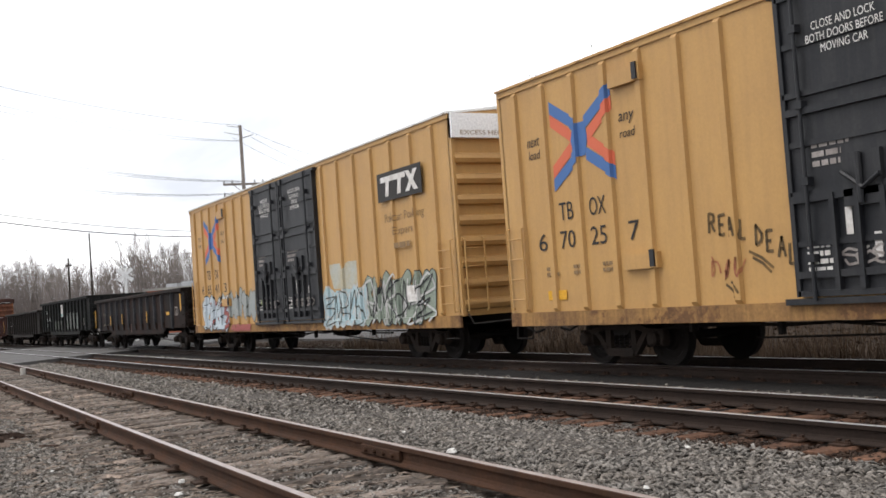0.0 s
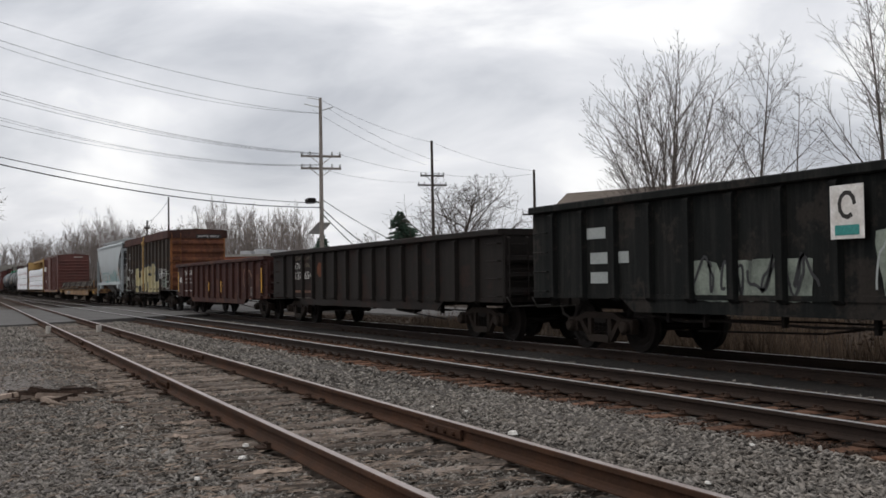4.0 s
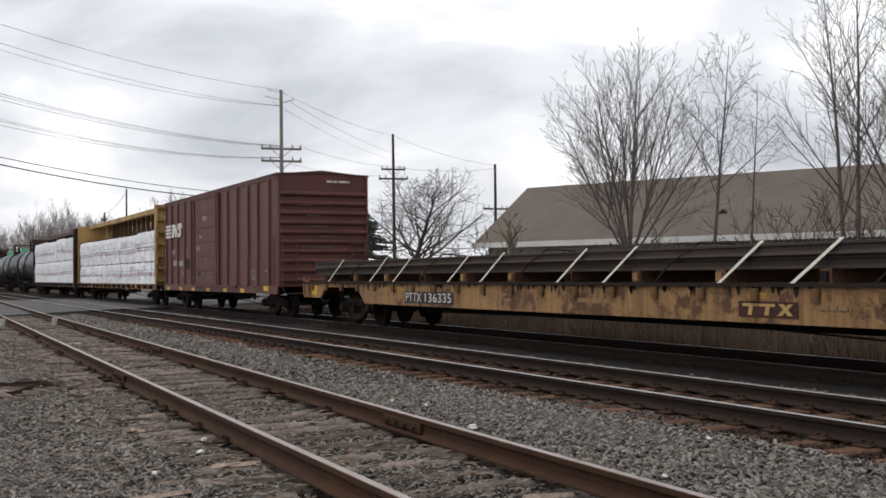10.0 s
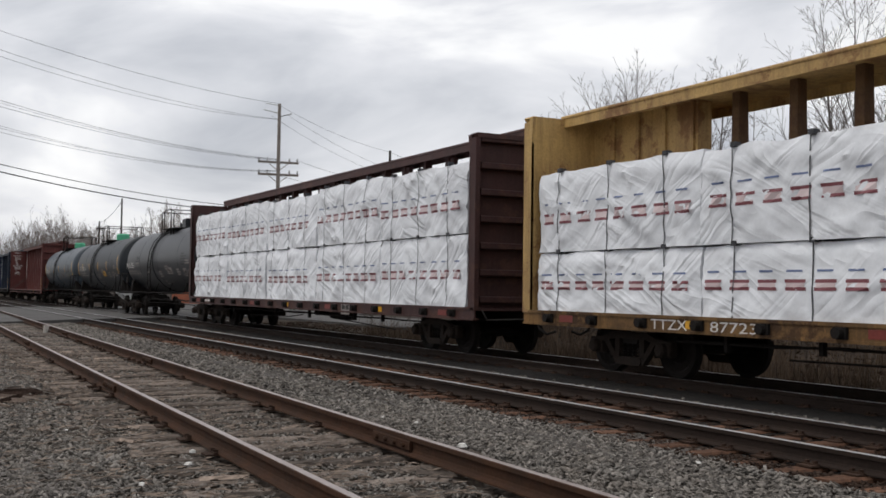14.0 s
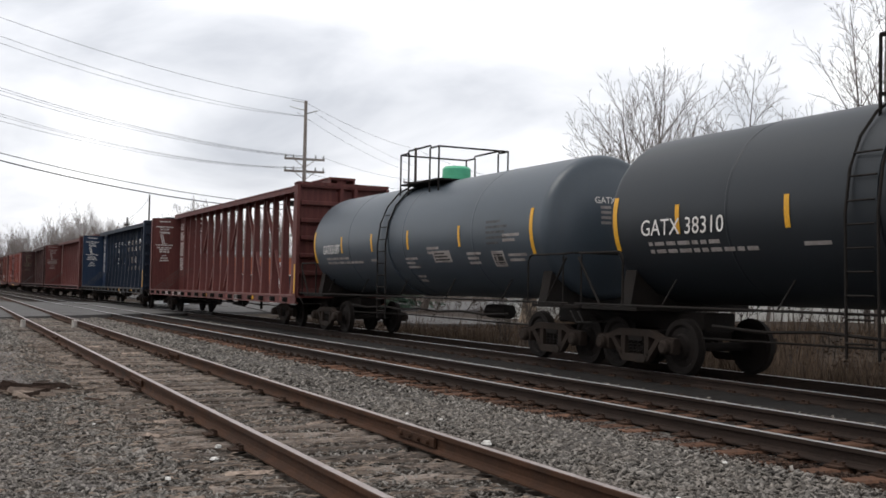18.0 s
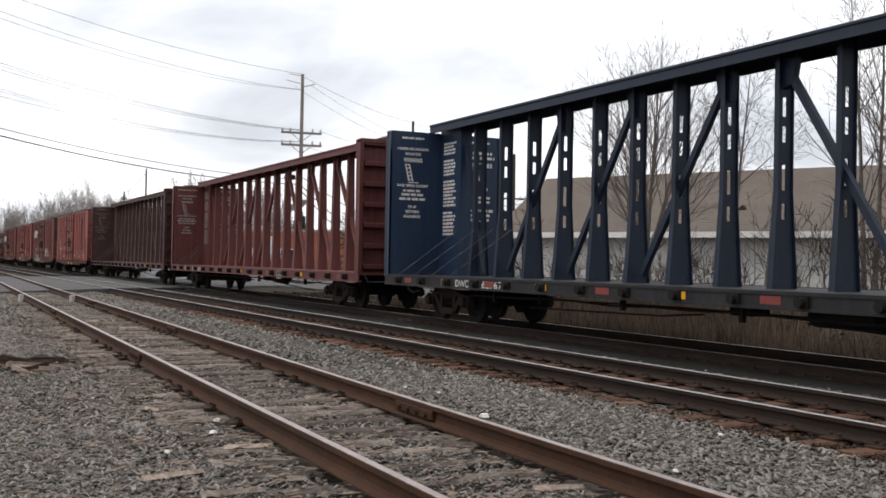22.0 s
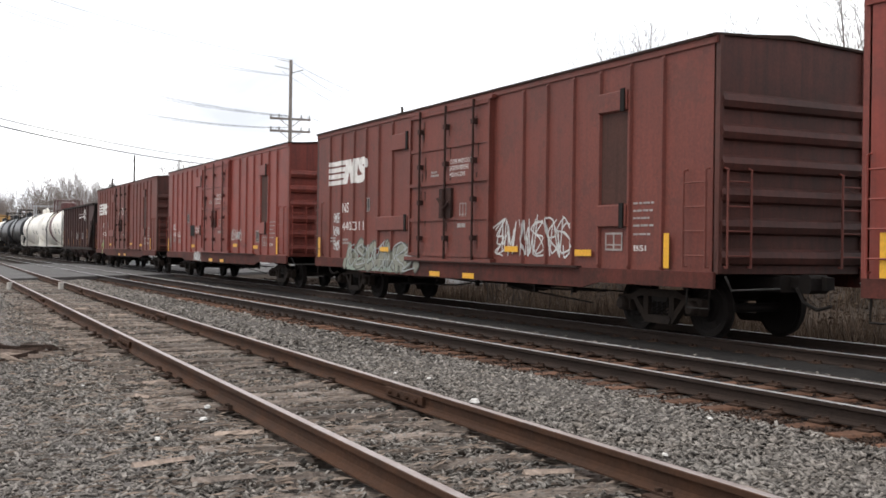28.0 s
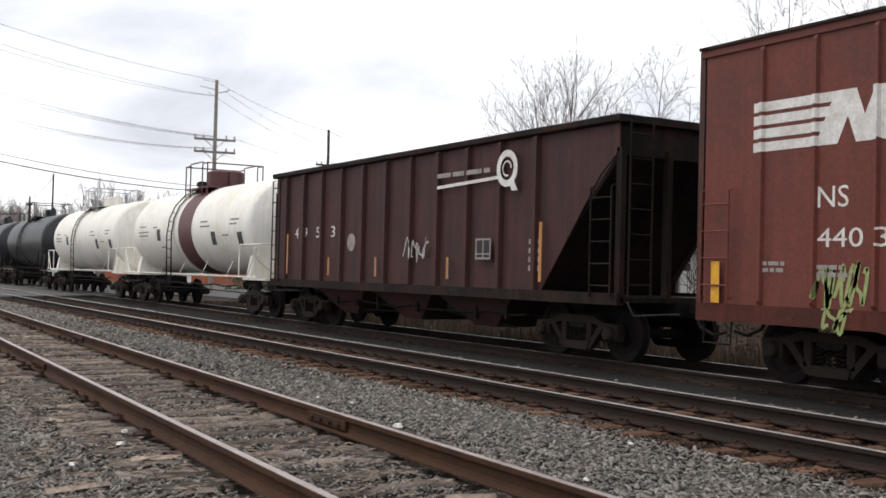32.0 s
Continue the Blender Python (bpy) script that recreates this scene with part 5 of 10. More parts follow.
def boxcar(number, name, label, x0, x1, mat, eave, sill_z, posts, door, bow=0.0, peak=0.16, end_pitch=0.33, roof_mat=None, inset=1.85, post_depth=0.05, post_width=0.12, end_mat=None, sill_mat=None):
    car, h = car_at(number, name, label, x0, x1)
    z0 = sill_z + 0.22
    body = Mesh().box(-h + 0.05, h - 0.05, -1.5, 1.5, z0, eave)
    part("body", body, mat, car)
    # side sills, deeper between the trucks
    belly = [(-h, sill_z + 0.24), (-h, sill_z), (-h + inset + 1.05, sill_z), (-h + inset + 1.5, sill_z - bow), (h - inset - 1.5, sill_z - bow), (h - inset - 1.05, sill_z), (h, sill_z), (h, sill_z + 0.24)]
    for s in (-1, 1):
        part("side_sill", Mesh().slab_y(belly, s * 1.50, s * 1.55), sill_mat or mat, car)
    for s in (-1, 1):
        part("top_plate", Mesh().box(-h, h, *sorted((s * 1.48, s * 1.53)), eave - 0.10, eave + 0.02), mat, car)
    data = rib_mesh(number, post_depth, post_width, z0 + 0.02, eave - 0.1, mat)
    ribs(car, posts, data, 1.5)
    # roof with cross seams
    r = Mesh()
    r.prism([(-h - 0.02, -1.56, eave), (-h - 0.02, 0, eave + peak), (-h - 0.02, 1.56, eave), (-h - 0.02, 1.56, eave + 0.04), (-h - 0.02, 0, eave + peak + 0.04), (-h - 0.02, -1.56, eave + 0.04)],
            [(h + 0.02, -1.56, eave), (h + 0.02, 0, eave + peak), (h + 0.02, 1.56, eave), (h + 0.02, 1.56, eave + 0.04), (h + 0.02, 0, eave + peak + 0.04), (h + 0.02, -1.56, eave + 0.04)])
    n = int(2 * h / 1.2)
    for k in range(n + 1):
        x = -h + 0.1 + (2 * h - 0.2) * k / n
        r.prism([(x - 0.05, -1.585, eave + 0.02), (x - 0.05, 0, eave + peak + 0.09), (x - 0.05, 1.585, eave + 0.02), (x - 0.05, 0, eave + peak)], [(x + 0.05, -1.585, eave + 0.02), (x + 0.05, 0, eave + peak + 0.09), (x + 0.05, 1.585, eave + 0.02), (x + 0.05, 0, eave + peak)])
    part("roof", r, roof_mat or mat, car)
    for s in (-1, 1):
        part("gable", Mesh().slab_x([(-1.5, eave), (1.5, eave), (0, eave + peak)], s * (h - 0.08), s * (h - 0.026)), end_mat or mat, car)
    for s in (-1, 1):
        e = part("end_wall", end_wall(number, h, z0, eave, end_mat or mat, end_pitch), None, car)
        e.matrix_basis = pose(0, 0, 0, 0, 0, 0 if s > 0 else 180)
    corner_posts(car, h, z0, eave, end_mat or mat)
    ladder(car, h - 0.62, h - 0.12, sill_z + 0.3, sill_z + 1.75, -1.55, mat, 4)
    ladder(car, -h + 0.12, -h + 0.62, sill_z + 0.3, sill_z + 1.75, -1.55, mat, 4)
    ladder(car, h + 0.08, 0, sill_z + 0.3, sill_z + 1.75, -1.4, mat, 4, "end_ladder", True)
    ladder(car, h + 0.08, 0, sill_z + 0.3, sill_z + 1.75, 0.9, mat, 4, "end_ladder", True)
    for x in (-h + 0.12, h - 0.62):
        part("stirrup_step", Mesh().tube([(x, -1.5, sill_z), (x, -1.52, 0.5), (x + 0.5, -1.52, 0.5), (x + 0.5, -1.5, sill_z)], 0.018, 6), M["steel_dark"], car)
    w = Mesh()
    ring = [(-h - 0.19, 0.55 + 0.26 * math.cos(k * math.pi / 8), sill_z + 1.9 + 0.26 * math.sin(k * math.pi / 8)) for k in range(17)]
    w.tube(ring, 0.018, 5, False)
    for k in range(0, 16, 4):
        w.tube([(-h - 0.10, 0.55, sill_z + 1.9), ring[k]], 0.014, 4)
    part("brake_wheel", w, end_mat or mat, car)
    running_gear(car, h, inset)
    return car, h


def plug_door(car, x0, x1, z0, z1, mat, panels=3, rods=2, seed=0, sliding=False, rod_mat=None):
    """A door set proud of the side: panel, level stiffeners, upright locking rods, a hand wheel and rails."""
    d = part("door", Mesh().box(x0, x1, -1.575, -1.5, z0, z1), mat, car)
    m = Mesh()
    n = 6 if sliding else panels * 2
    for k in range(n + 1):
        z = z0 + (z1 - z0 - 0.08) * k / n
        thick = 0.018 if sliding else 0.045 if k % 2 == 0 else 0.03
        m.box(x0 + 0.03, x1 - 0.03, -1.575 - thick, -1.574, z, z + 0.075)
    for x in (x0, x1 - 0.07):
        m.box(x, x + 0.07, -1.62, -1.574, z0, z1)
    part("door_frame", m, mat, d)
    if not sliding:
        r = Mesh()
        for k in range(rods):
            x = x0 + (x1 - x0) * ((k + 0.5) / rods if rods > 2 else (0.14, 0.80)[k])
            r.tube([(x, -1.65, z0 - 0.05), (x, -1.65, z1 + 0.05)], 0.026, 8)
            for j in range(4):
                z = z0 + (z1 - z0) * (j + 0.5) / 4
                r.box(x - 0.06, x + 0.06, -1.68, -1.574, z - 0.05, z + 0.05)
        part("lock_rod", r, rod_mat or mat, d)
        c = Mesh()
        cx, cz = (x0 + x1) / 2, z0 + (z1 - z0) * 0.36
        c.slab_y([(cx - 0.28, cz - 0.32), (cx + 0.28, cz - 0.32), (cx + 0.28, cz + 0.32), (cx - 0.28, cz + 0.32)], -1.64, -1.574)
        c.tube([(cx, -1.68, cz - 0.30), (cx, -1.68, cz + 0.30)], 0.04, 8)
        c.tube([(cx - 0.25, -1.69, cz + 0.1), (cx + 0.05, -1.69, cz - 0.12), (cx + 0.3, -1.69, cz + 0.02)], 0.03, 6)
        part("door_latch", c, rod_mat or mat, d)
    part("door_track", Mesh().box(x0 - 0.2, x1 + 2.5 if sliding else x1 + 0.1, -1.62, -1.5, z0 - 0.10, z0 - 0.02), mat, car)
    part("door_track", Mesh().box(x0 - 0.1, x1 + 0.1, -1.62, -1.5, z1 + 0.0, z1 + 0.07), mat, car)
    return d


def horse_mark(car, x0, x1, z0, z1, y=-1.556):
    """The railway's mark as plain shapes: speed bars running into slanted strokes."""
    w, h = x1 - x0, z1 - z0
    for k in range(4):
        z, a = z0 + h * 0.27 * k, 0.375 + 0.03 * k
        sheet = Mesh().add([(x0, y, z), (x0 + w * a, y, z), (x0 + w * (a + 0.022), y, z + h * 0.19), (x0, y, z + h * 0.19)], [(0, 1, 2, 3)])
        part("railway_mark", sheet, M["ink_white"], car, "white bar of the railway's mark")
    slant = [(0.375, 0), (0.50, 0), (0.555, 0.5), (0.60, 0), (0.715, 0), (0.825, 1), (0.70, 1), (0.645, 0.5), (0.60, 1), (0.485, 1)]
    part("railway_mark", Mesh().add([(x0 + w * a, y - 0.002, z0 + h * b) for a, b in slant], [tuple(range(10))]), M["ink_white"], car, "white slanted strokes of the railway's mark")
    pts = [(1.0, 0.70), (0.985, 0.82), (0.93, 0.86), (0.86, 0.84), (0.835, 0.72), (0.86, 0.58), (0.92, 0.46), (0.94, 0.3), (0.90, 0.16), (0.80, 0.13), (0.745, 0.16), (0.735, 0.3)]
    bend = Mesh()
    stroke(bend, [(x0 + w * a, z0 + h * b) for a, b in pts], 0.31 * h, y - 0.005)
    part("railway_mark", bend, M["ink_white"], car, "white curved stroke of the railway's mark")


def arrow_mark(car, x0, x1, z0, z1, y=-1.512):
    """Crossed arrows: four limbs from a bent hub, each of a blue and a red band side by side."""
    w, h = x1 - x0, z1 - z0
    cx, cz = (x0 + x1) / 2, (z0 + z1) / 2
    k = 0
    for sx in (-1, 1):
        for sz in (-1, 1):
            for mat, off, reach in (("ink_blue", 0.078, 0.5), ("ink_red", -0.078, 0.5)):
                a = (cx + sx * w * (0.06 if mat == "ink_blue" else 0.10), cz + sz * h * 0.10 + sz * off * h)
                b = (cx + sx * w * reach, cz + sz * h * 0.40 + sz * off * h)
                t = 0.078 * h
                m = Mesh().slab_y([(a[0], a[1] - t), (b[0], b[1] - t), (b[0], b[1] + t), (a[0], a[1] + t)], y - 0.004 - 0.0005 * k, y)
                part("arrow_mark", m, M[mat], car)
                k += 1
    hub = Mesh().slab_y([(cx - 0.09 * w, cz - 0.2 * h), (cx + 0.05 * w, cz - 0.2 * h), (cx + 0.10 * w, cz), (cx + 0.07 * w, cz + 0.2 * h), (cx - 0.07 * w, cz + 0.2 * h), (cx - 0.12 * w, cz)], y - 0.010, y)
    part("arrow_mark", hub, M["ink_blue"], car)


def yellow_boxcar(number, x0, x1, num, second):
    label = "yellow high-cube boxcar with black double doors and graffiti" if second else "yellow high-cube boxcar with black doors and blue and red arrows"
    half = (x1 - x0) / 2
    left = [-8.93 + 0.87 * k for k in range(8)]
    right = [2.75 + 1.0 * k for k in range(7)]
    car, h = boxcar(number, "boxcar", label, x0, x1, M["yellow_box"], 5.02, 0.72, [p for p in left if p < -3.0] + right, None, peak=0.14, end_pitch=0.42, inset=2.55, roof_mat=M["white_trim"] if second else M["yellow_box"], post_width=0.16, post_depth=0.06, sill_mat=M["yellow_sill"])
    for a, b in ((-2.60, -0.28), (-0.22, 2.36)):
        d = plug_door(car, a, b, 1.02, 4.86, M["door_black"], 3, 2)
        rnd = random.Random(int(a * 10) + number)
        if not second:
            lines, mid = (("CLOSE AND LOCK", 4.30, 0.95), ("BOTH DOORS BEFORE", 4.15, 1.15), ("MOVING CAR", 4.0, 0.7)), a + 1.07
        elif a < -1:
            lines, mid = (("IMPORTANT", 4.42, 0.58), ("CLOSE THIS DOOR", 4.28, 0.95), ("BEFORE CLOSING", 4.14, 0.9), ("MAIN DOOR", 4.0, 0.62)), -1.36
        else:
            lines, mid = (("CLOSE AND LOCK", 4.46, 0.9), ("BOTH DOORS", 4.30, 0.66), ("BEFORE", 4.15, 0.42), ("MOVING CAR", 4.0, 0.66)), 1.05
        for txt, lo, w in lines:
            letters(txt, d, mid - w / 2, mid + w / 2, lo, lo + 0.105, M["ink_white"], -1.626)
        wide_d = b - a
        for u in (0.3, 0.46, 0.62):              # lower door gear: uprights between the bottom rails
            part("door_upright", Mesh().box(a + wide_d * u - 0.035, a + wide_d * u + 0.035, -1.66, -1.574, 1.1, 2.28), M["door_black"], d)
        for z in (1.25, 2.2, 3.3):
            part("door_rail", Mesh().box(a + 0.05, b - 0.05, -1.64, -1.574, z, z + 0.09), M["door_black"], d)
        for u, z, w_, h_ in ((0.36, 1.75, 0.1, 0.34), (0.70, 1.72, 0.13, 0.2), (0.53, 1.45, 0.1, 0.3)):
            plate(d, a + wide_d * u, a + wide_d * u + w_, z, z + h_, M["ink_white"], "placard", -1.582)
        throwup(d, a + wide_d * 0.32, b - 0.4, 1.36, 1.62, None, M["ink_grey"], int(a * 10) + 40, 5, 0.12, 0.0, -1.584, 1.2)
        bars(d, a + 0.4, b - 1.3, 2.6, 2.95, 3, M["ink_grey"], 4, -1.581)
        if second and a < -1:
            plate(d, a + 0.36, a + 0.58, 1.5, 1.7, M["spray_lime"], "placard", -1.582)
        bars(d, a + 0.2, a + 0.6, 1.3, 1.7, 4, M["ink_white"], 7, -1.581)
    arrow_mark(car, -7.88, -6.18, 3.08, 4.48, -1.572)
    letters("next", car, -8.62, -8.24, 3.86, 4.02, M["ink_black"], -1.512, slant=0.15)
    letters("load", car, -8.6, -8.24, 3.64, 3.80, M["ink_black"], -1.512, slant=0.15)
    letters("any", car, -6.02, -5.64, 3.82, 4.0, M["ink_black"], -1.512, slant=0.15)
    letters("road", car, -6.02, -5.64, 3.62, 3.76, M["ink_black"], -1.512, slant=0.15)
    letters("TB", car, -7.8, -7.4, 2.50, 2.80, M["ink_black"], -1.512)
    letters("OX", car, -6.95, -6.52, 2.50, 2.80, M["ink_black"], -1.512)
    for txt, a in zip((num[0], num[1:3], num[3:5], num[5]), (-8.48, -7.82, -6.96, -5.98)):
        w = 0.42 if len(txt) == 2 else 0.26
        letters(txt, car, a, a + w, 2.02, 2.32, M["ink_black"], -1.512)
    for k in range(3):
        bars(car, -8.3 + 0.8 * k, -7.9 + 0.8 * k, 1.55, 1.75, 2, M["ink_brown"], 20 + k, -1.513)
    plate(car, -8.3, -7.75, 1.16, 1.32, M["reflector"], "reflector", -1.513)
    for a, b, lo in ((-6.13, -5.36, 4.42), (-6.08, -5.28, 1.56)):
        stop = part("door_stop", Mesh().box(a, b, -1.59, -1.5, lo, lo + 0.24), M["yellow_box"], car)
        part("stop_latch", Mesh().box(b - 0.14, b - 0.04, -1.62, -1.59, lo + 0.02, lo + 0.28), M["door_black"], stop)
    if second:
        part("end_cap", Mesh().box(h - 0.04, h + 0.10, -1.5, 1.5, 4.52, 5.02), M["cap_white"], car, "white end cap with small print")
        letters("EXCESS HEIGHT CAR", car, -1.3, 0.4, 4.58, 4.67, M["ink_brown"], 0, basis=pose(h + 0.104, 0, 0, 0, 0, 90))
        logo = part("company_panel", Mesh().box(6.15, 8.3, -1.574, -1.562, 3.58, 4.22), M["ink_black"], car, "black panel with white block shapes")
        strokes = [[(7.55, 3.68), (7.72, 3.68), (8.14, 4.12), (7.96, 4.12)], [(7.95, 3.68), (8.14, 3.68), (7.75, 4.12), (7.58, 4.12)]]
        for a in (6.35, 6.95):
            strokes += [[(a, 4.0), (a + 0.62, 4.0), (a + 0.62, 4.12), (a, 4.12)], [(a + 0.2, 3.68), (a + 0.36, 3.68), (a + 0.42, 4.0), (a + 0.26, 4.0)]]
        for k, outline in enumerate(strokes):
            part("company_mark", Mesh().slab_y(outline, -1.580 - 0.001 * (k == 1), -1.575), M["ink_white"], logo)
        letters("Railcar Pooling", car, 6.3, 8.2, 3.05, 3.3, M["ink_brown"], -1.572)
        letters("Experts", car, 6.75, 7.75, 2.75, 2.98, M["ink_brown"], -1.572)
        bars(car, 6.8, 7.75, 2.45, 2.66, 1, M["ink_brown"], 44, -1.572)
        blobs(car, 2.45, 4.95, 0.8, 1.75, M["spray_blue"], 5, 4, -1.566)
        blobs(car, 3.0, 4.6, 1.7, 2.4, M["spray_haze"], 14, 2, -1.564)
        throwup(car, 2.5, 5.0, 0.74, 1.85, M["spray_blue"], M["spray_white"], 9, 5, 0.42, 0.3, -1.572)
        throwup(car, 2.7, 4.9, 0.78, 1.75, None, M["faint_line"], 29, 5, 0.06, 0.0, -1.60)
        throwup(car, 4.9, 8.5, 0.74, 2.0, M["spray_green"], M["spray_black"], 6, 7, 0.62, 0.12, -1.572, 1.2)
        throwup(car, 5.0, 8.4, 0.78, 1.95, None, M["spray_white"], 12, 6, 0.09, 0.0, -1.612)
        throwup(car, 5.1, 8.3, 0.8, 1.9, None, M["spray_black"], 13, 5, 0.06, 0.0, -1.618)
        throwup(car, -8.45, -5.6, 0.72, 2.1, M["pale_spray"], M["spray_black"], 17, 4, 0.42, 0.2, -1.566, 1.25)
        throwup(car, -7.6, -5.5, 0.72, 1.9, M["spray_rose"], M["spray_black"], 18, 3, 0.2, 0.14, -1.597)
        throwup(car, -8.3, -6.0, 0.8, 1.7, M["pale_spray"], M["spray_black"], 37, 3, 0.3, 0.16, -1.612)
        throwup(car, -5.45, -2.95, 0.98, 2.12, M["spray_grey"], M["faint_line"], 21, 4, 0.46, 0.16, -1.566, 1.2)
        throwup(car, -5.3, -3.4, 0.74, 1.0, M["spray_rose"], None, 22, 4, 0.4, 0.0, -1.562, 1.2)
        plate(car, 7.3, 7.75, 1.3, 1.65, M["ink_white"], "placard", -1.575)
    else:
        hand_letters("REAL", car, -4.21, -3.42, 1.98, 1.80, 0.27, M["tag_black"], 0.045, -1.572, 31)
        hand_letters("DEAL", car, -3.34, -2.58, 1.74, 1.36, 0.27, M["tag_black"], 0.045, -1.572, 33)
        scrawl(car, -4.3, -3.52, 1.3, 1.66, M["tag_rose"], 32, 3, 0.03, -1.572, 0)
        for a in ((-3.96, 1.24, -3.77, 1.05), (-3.86, 1.27, -3.68, 1.11), (-3.48, 1.67, -3.06, 1.42), (-3.42, 1.58, -3.1, 1.36)):
            dash = Mesh()
            ribbon(dash, [(a[0], a[1]), ((a[0] + a[2]) / 2 + 0.02, (a[1] + a[3]) / 2 + 0.02), (a[2], a[3])], 0.04, -1.572)
            part("graffiti", dash, M["tag_black"], car)
    wrap_on_posts(car, [p for p in left if p < -3.0] + right, 0.16, -1.5, -1.56, 0.96)
    return car


def rail_boxcar(number, x0, x1, mat, num, mark, style, label):
    """The four insulated boxcars with plug doors, walkway ends and fishbelly sills."""
    half = (x1 - x0) / 2
    posts = [-7.35, -6.5, -5.62, -4.8, -3.98, -3.15, 2.96, 3.8, 4.67, 5.48, 6.32, 7.17]
    car, h = boxcar(number, "boxcar", label, x0, x1, mat, 4.50, 0.80, posts, None, bow=0.10, peak=0.07, end_pitch=0.46, inset=1.85, roof_mat=M["roof_soot"], post_depth=0.05, post_width=0.09, end_mat=M["end_rust"] if mat == M["box_rust"] else M["end_red"], sill_mat=M["box_sill"])
    d = plug_door(car, -2.0, 1.8, 1.16, 4.36, mat, 2, 3, rod_mat=M["rod_grime"] if mat == M["box_rust"] else M["rod_red"])
    part("door_ledge", Mesh().box(-2.2, 4.95, -1.615, -1.5, 1.03, 1.07), M["rod_grime"], car)
    smears = Mesh()
    rnd = random.Random(number)
    for k in range(26):                          # grease run down from the door gear
        x, z = rnd.choice((-1.37, -0.1, 1.17)) + rnd.uniform(-0.22, 0.22), rnd.uniform(1.5, 4.2)
        w, l = rnd.uniform(0.015, 0.05), rnd.uniform(0.1, 0.4)
        smears.slab_y([(x - w, z), (x - w * 0.6, z - l * 0.6), (x, z - l), (x + w * 0.7, z - l * 0.5), (x + w, z)], -1.582, -1.578)
    tagged(part("grease_stain", smears, M["box_grime_shade"], d), kind="stuff")
    for txt, lo, w in (("CLOSE AND LOCK", 3.15, 0.96), ("DOORS BEFORE", 3.01, 0.86), ("MOVING CAR", 2.87, 0.7)):
        letters(txt, d, 0.02, 0.02 + w, lo, lo + 0.095, M["ink_white"], -1.582)
    frame_sign(d, 0.5, 0.8, 2.0, 2.3, mat, -1.578)
    bars(d, -0.9, -0.5, 2.9, 3.05, 2, M["ink_grey"], number + 1, -1.582)
    bars(d, 0.4, 0.9, 1.75, 1.9, 1, M["ink_grey"], number + 2, -1.582)
    nx, nz = (-7.26, 1.97) if style == "patched" else (-6.45, 2.26)
    letters("NS", car, nx, nx + 0.45, nz, nz + 0.26, M["ink_white"], -1.553)
    mz = 1.66 if style == "patched" else 1.78
    letters(num[:3], car, nx, nx + 0.66, mz, mz + 0.23, M["ink_white"], -1.553)
    letters(num[3:], car, nx + 0.84, nx + 1.5, mz, mz + 0.23, M["ink_white"], -1.553)
    bars(car, -half + 1.05, -half + 1.6, 1.45, 1.62, 2, M["ink_grey"], 5, -1.505)
    bars(car, -half + 2.0, -half + 2.5, 1.40, 1.58, 2, M["ink_grey"], 6, -1.505)
    frame_sign(car, -half + 3.55, -half + 3.85, 2.25, 2.6, M["ink_black"], -1.503)
    # boxed lifting panels beside the door, and a flat dark plate painting a recess's shade
    for a, b, c, e in ((-3.08, -2.1, 3.66, 4.05), (-3.98, -2.15, 1.75, 2.1), (5.5, 6.3, 3.64, 3.98), (5.5, 6.3, 1.73, 2.10)):
        m = Mesh().box(a, b, -1.575, -1.5, c, e, 0.02)
        p = part("service_panel", m, mat, car)
        part("latch", Mesh().box(b - 0.16, b - 0.05, -1.60, -1.575, c - 0.02, e + 0.02), M["steel_dark"], p)
        if style == "patched" and a == -3.98:
            letters("CIBS", p, -3.06, -2.42, 1.83, 2.03, M["ink_white"], -1.582, "tag_letter", bold=-0.012)
    plate(car, 5.53, 6.27, 2.12, 3.62, M["box_grime_shade"], "sunk_panel", -1.503)
    frame_sign(car, 5.66, 6.14, 1.34, 1.64, mat, -1.503)
    for k, z in enumerate((2.08, 1.96, 1.84, 1.72, 1.58)):
        bars(car, 6.42, 7.05 - 0.1 * (k % 3), z, z + 0.055, 1, M["ink_grey"], number + 9 + k, -1.505)
    letters("BSI", car, 6.44, 6.76, 1.34, 1.43, M["ink_white"], -1.505)
    plate(car, 7.27, 7.40, 1.08, 1.62, M["reflector"], "reflector", -1.555)
    plate(car, -half + 0.3, -half + 0.45, 1.05, 1.6, M["reflector"], "reflector", -1.57)
    for x, z, y in ((-3.76, 1.24, -1.553), (2.36, 1.29, -1.553), (4.81, 1.24, -1.553), (-0.97, 0.72, -1.553), (0.61, 0.72, -1.553)):
        plate(car, x, x + 0.5, z, z + 0.11, M["reflector"], "reflector", y)
    if mark:
        horse_mark(car, -half + 0.95, -half + 3.6, 3.02, 3.66)
    if style == "tagged":
        blobs(car, -6.0, -2.6, 0.74, 1.1, M["spray_green"], 3, 5, -1.557)
        throwup(car, -6.0, -1.6, 0.73, 1.55, M["spray_sage"], M["faint_line"], 4, 7, 0.3, 0.3, -1.562)
        throwup(car, -5.9, -1.7, 0.75, 1.52, None, M["spray_grey"], 24, 7, 0.055, 0.0, -1.60)
        for a, b, q in ((1.92, 2.7, 5), (2.93, 3.7, 15), (3.85, 4.6, 25)):
            throwup(car, a, b, 1.18, 1.97, None, M["spray_white"], q, 3, 0.1, 0.0, -1.556, 1.4)
            throwup(car, a, b, 1.2, 1.95, None, M["spray_white"], q + 1, 2, 0.07, 0.0, -1.562, 1.3)
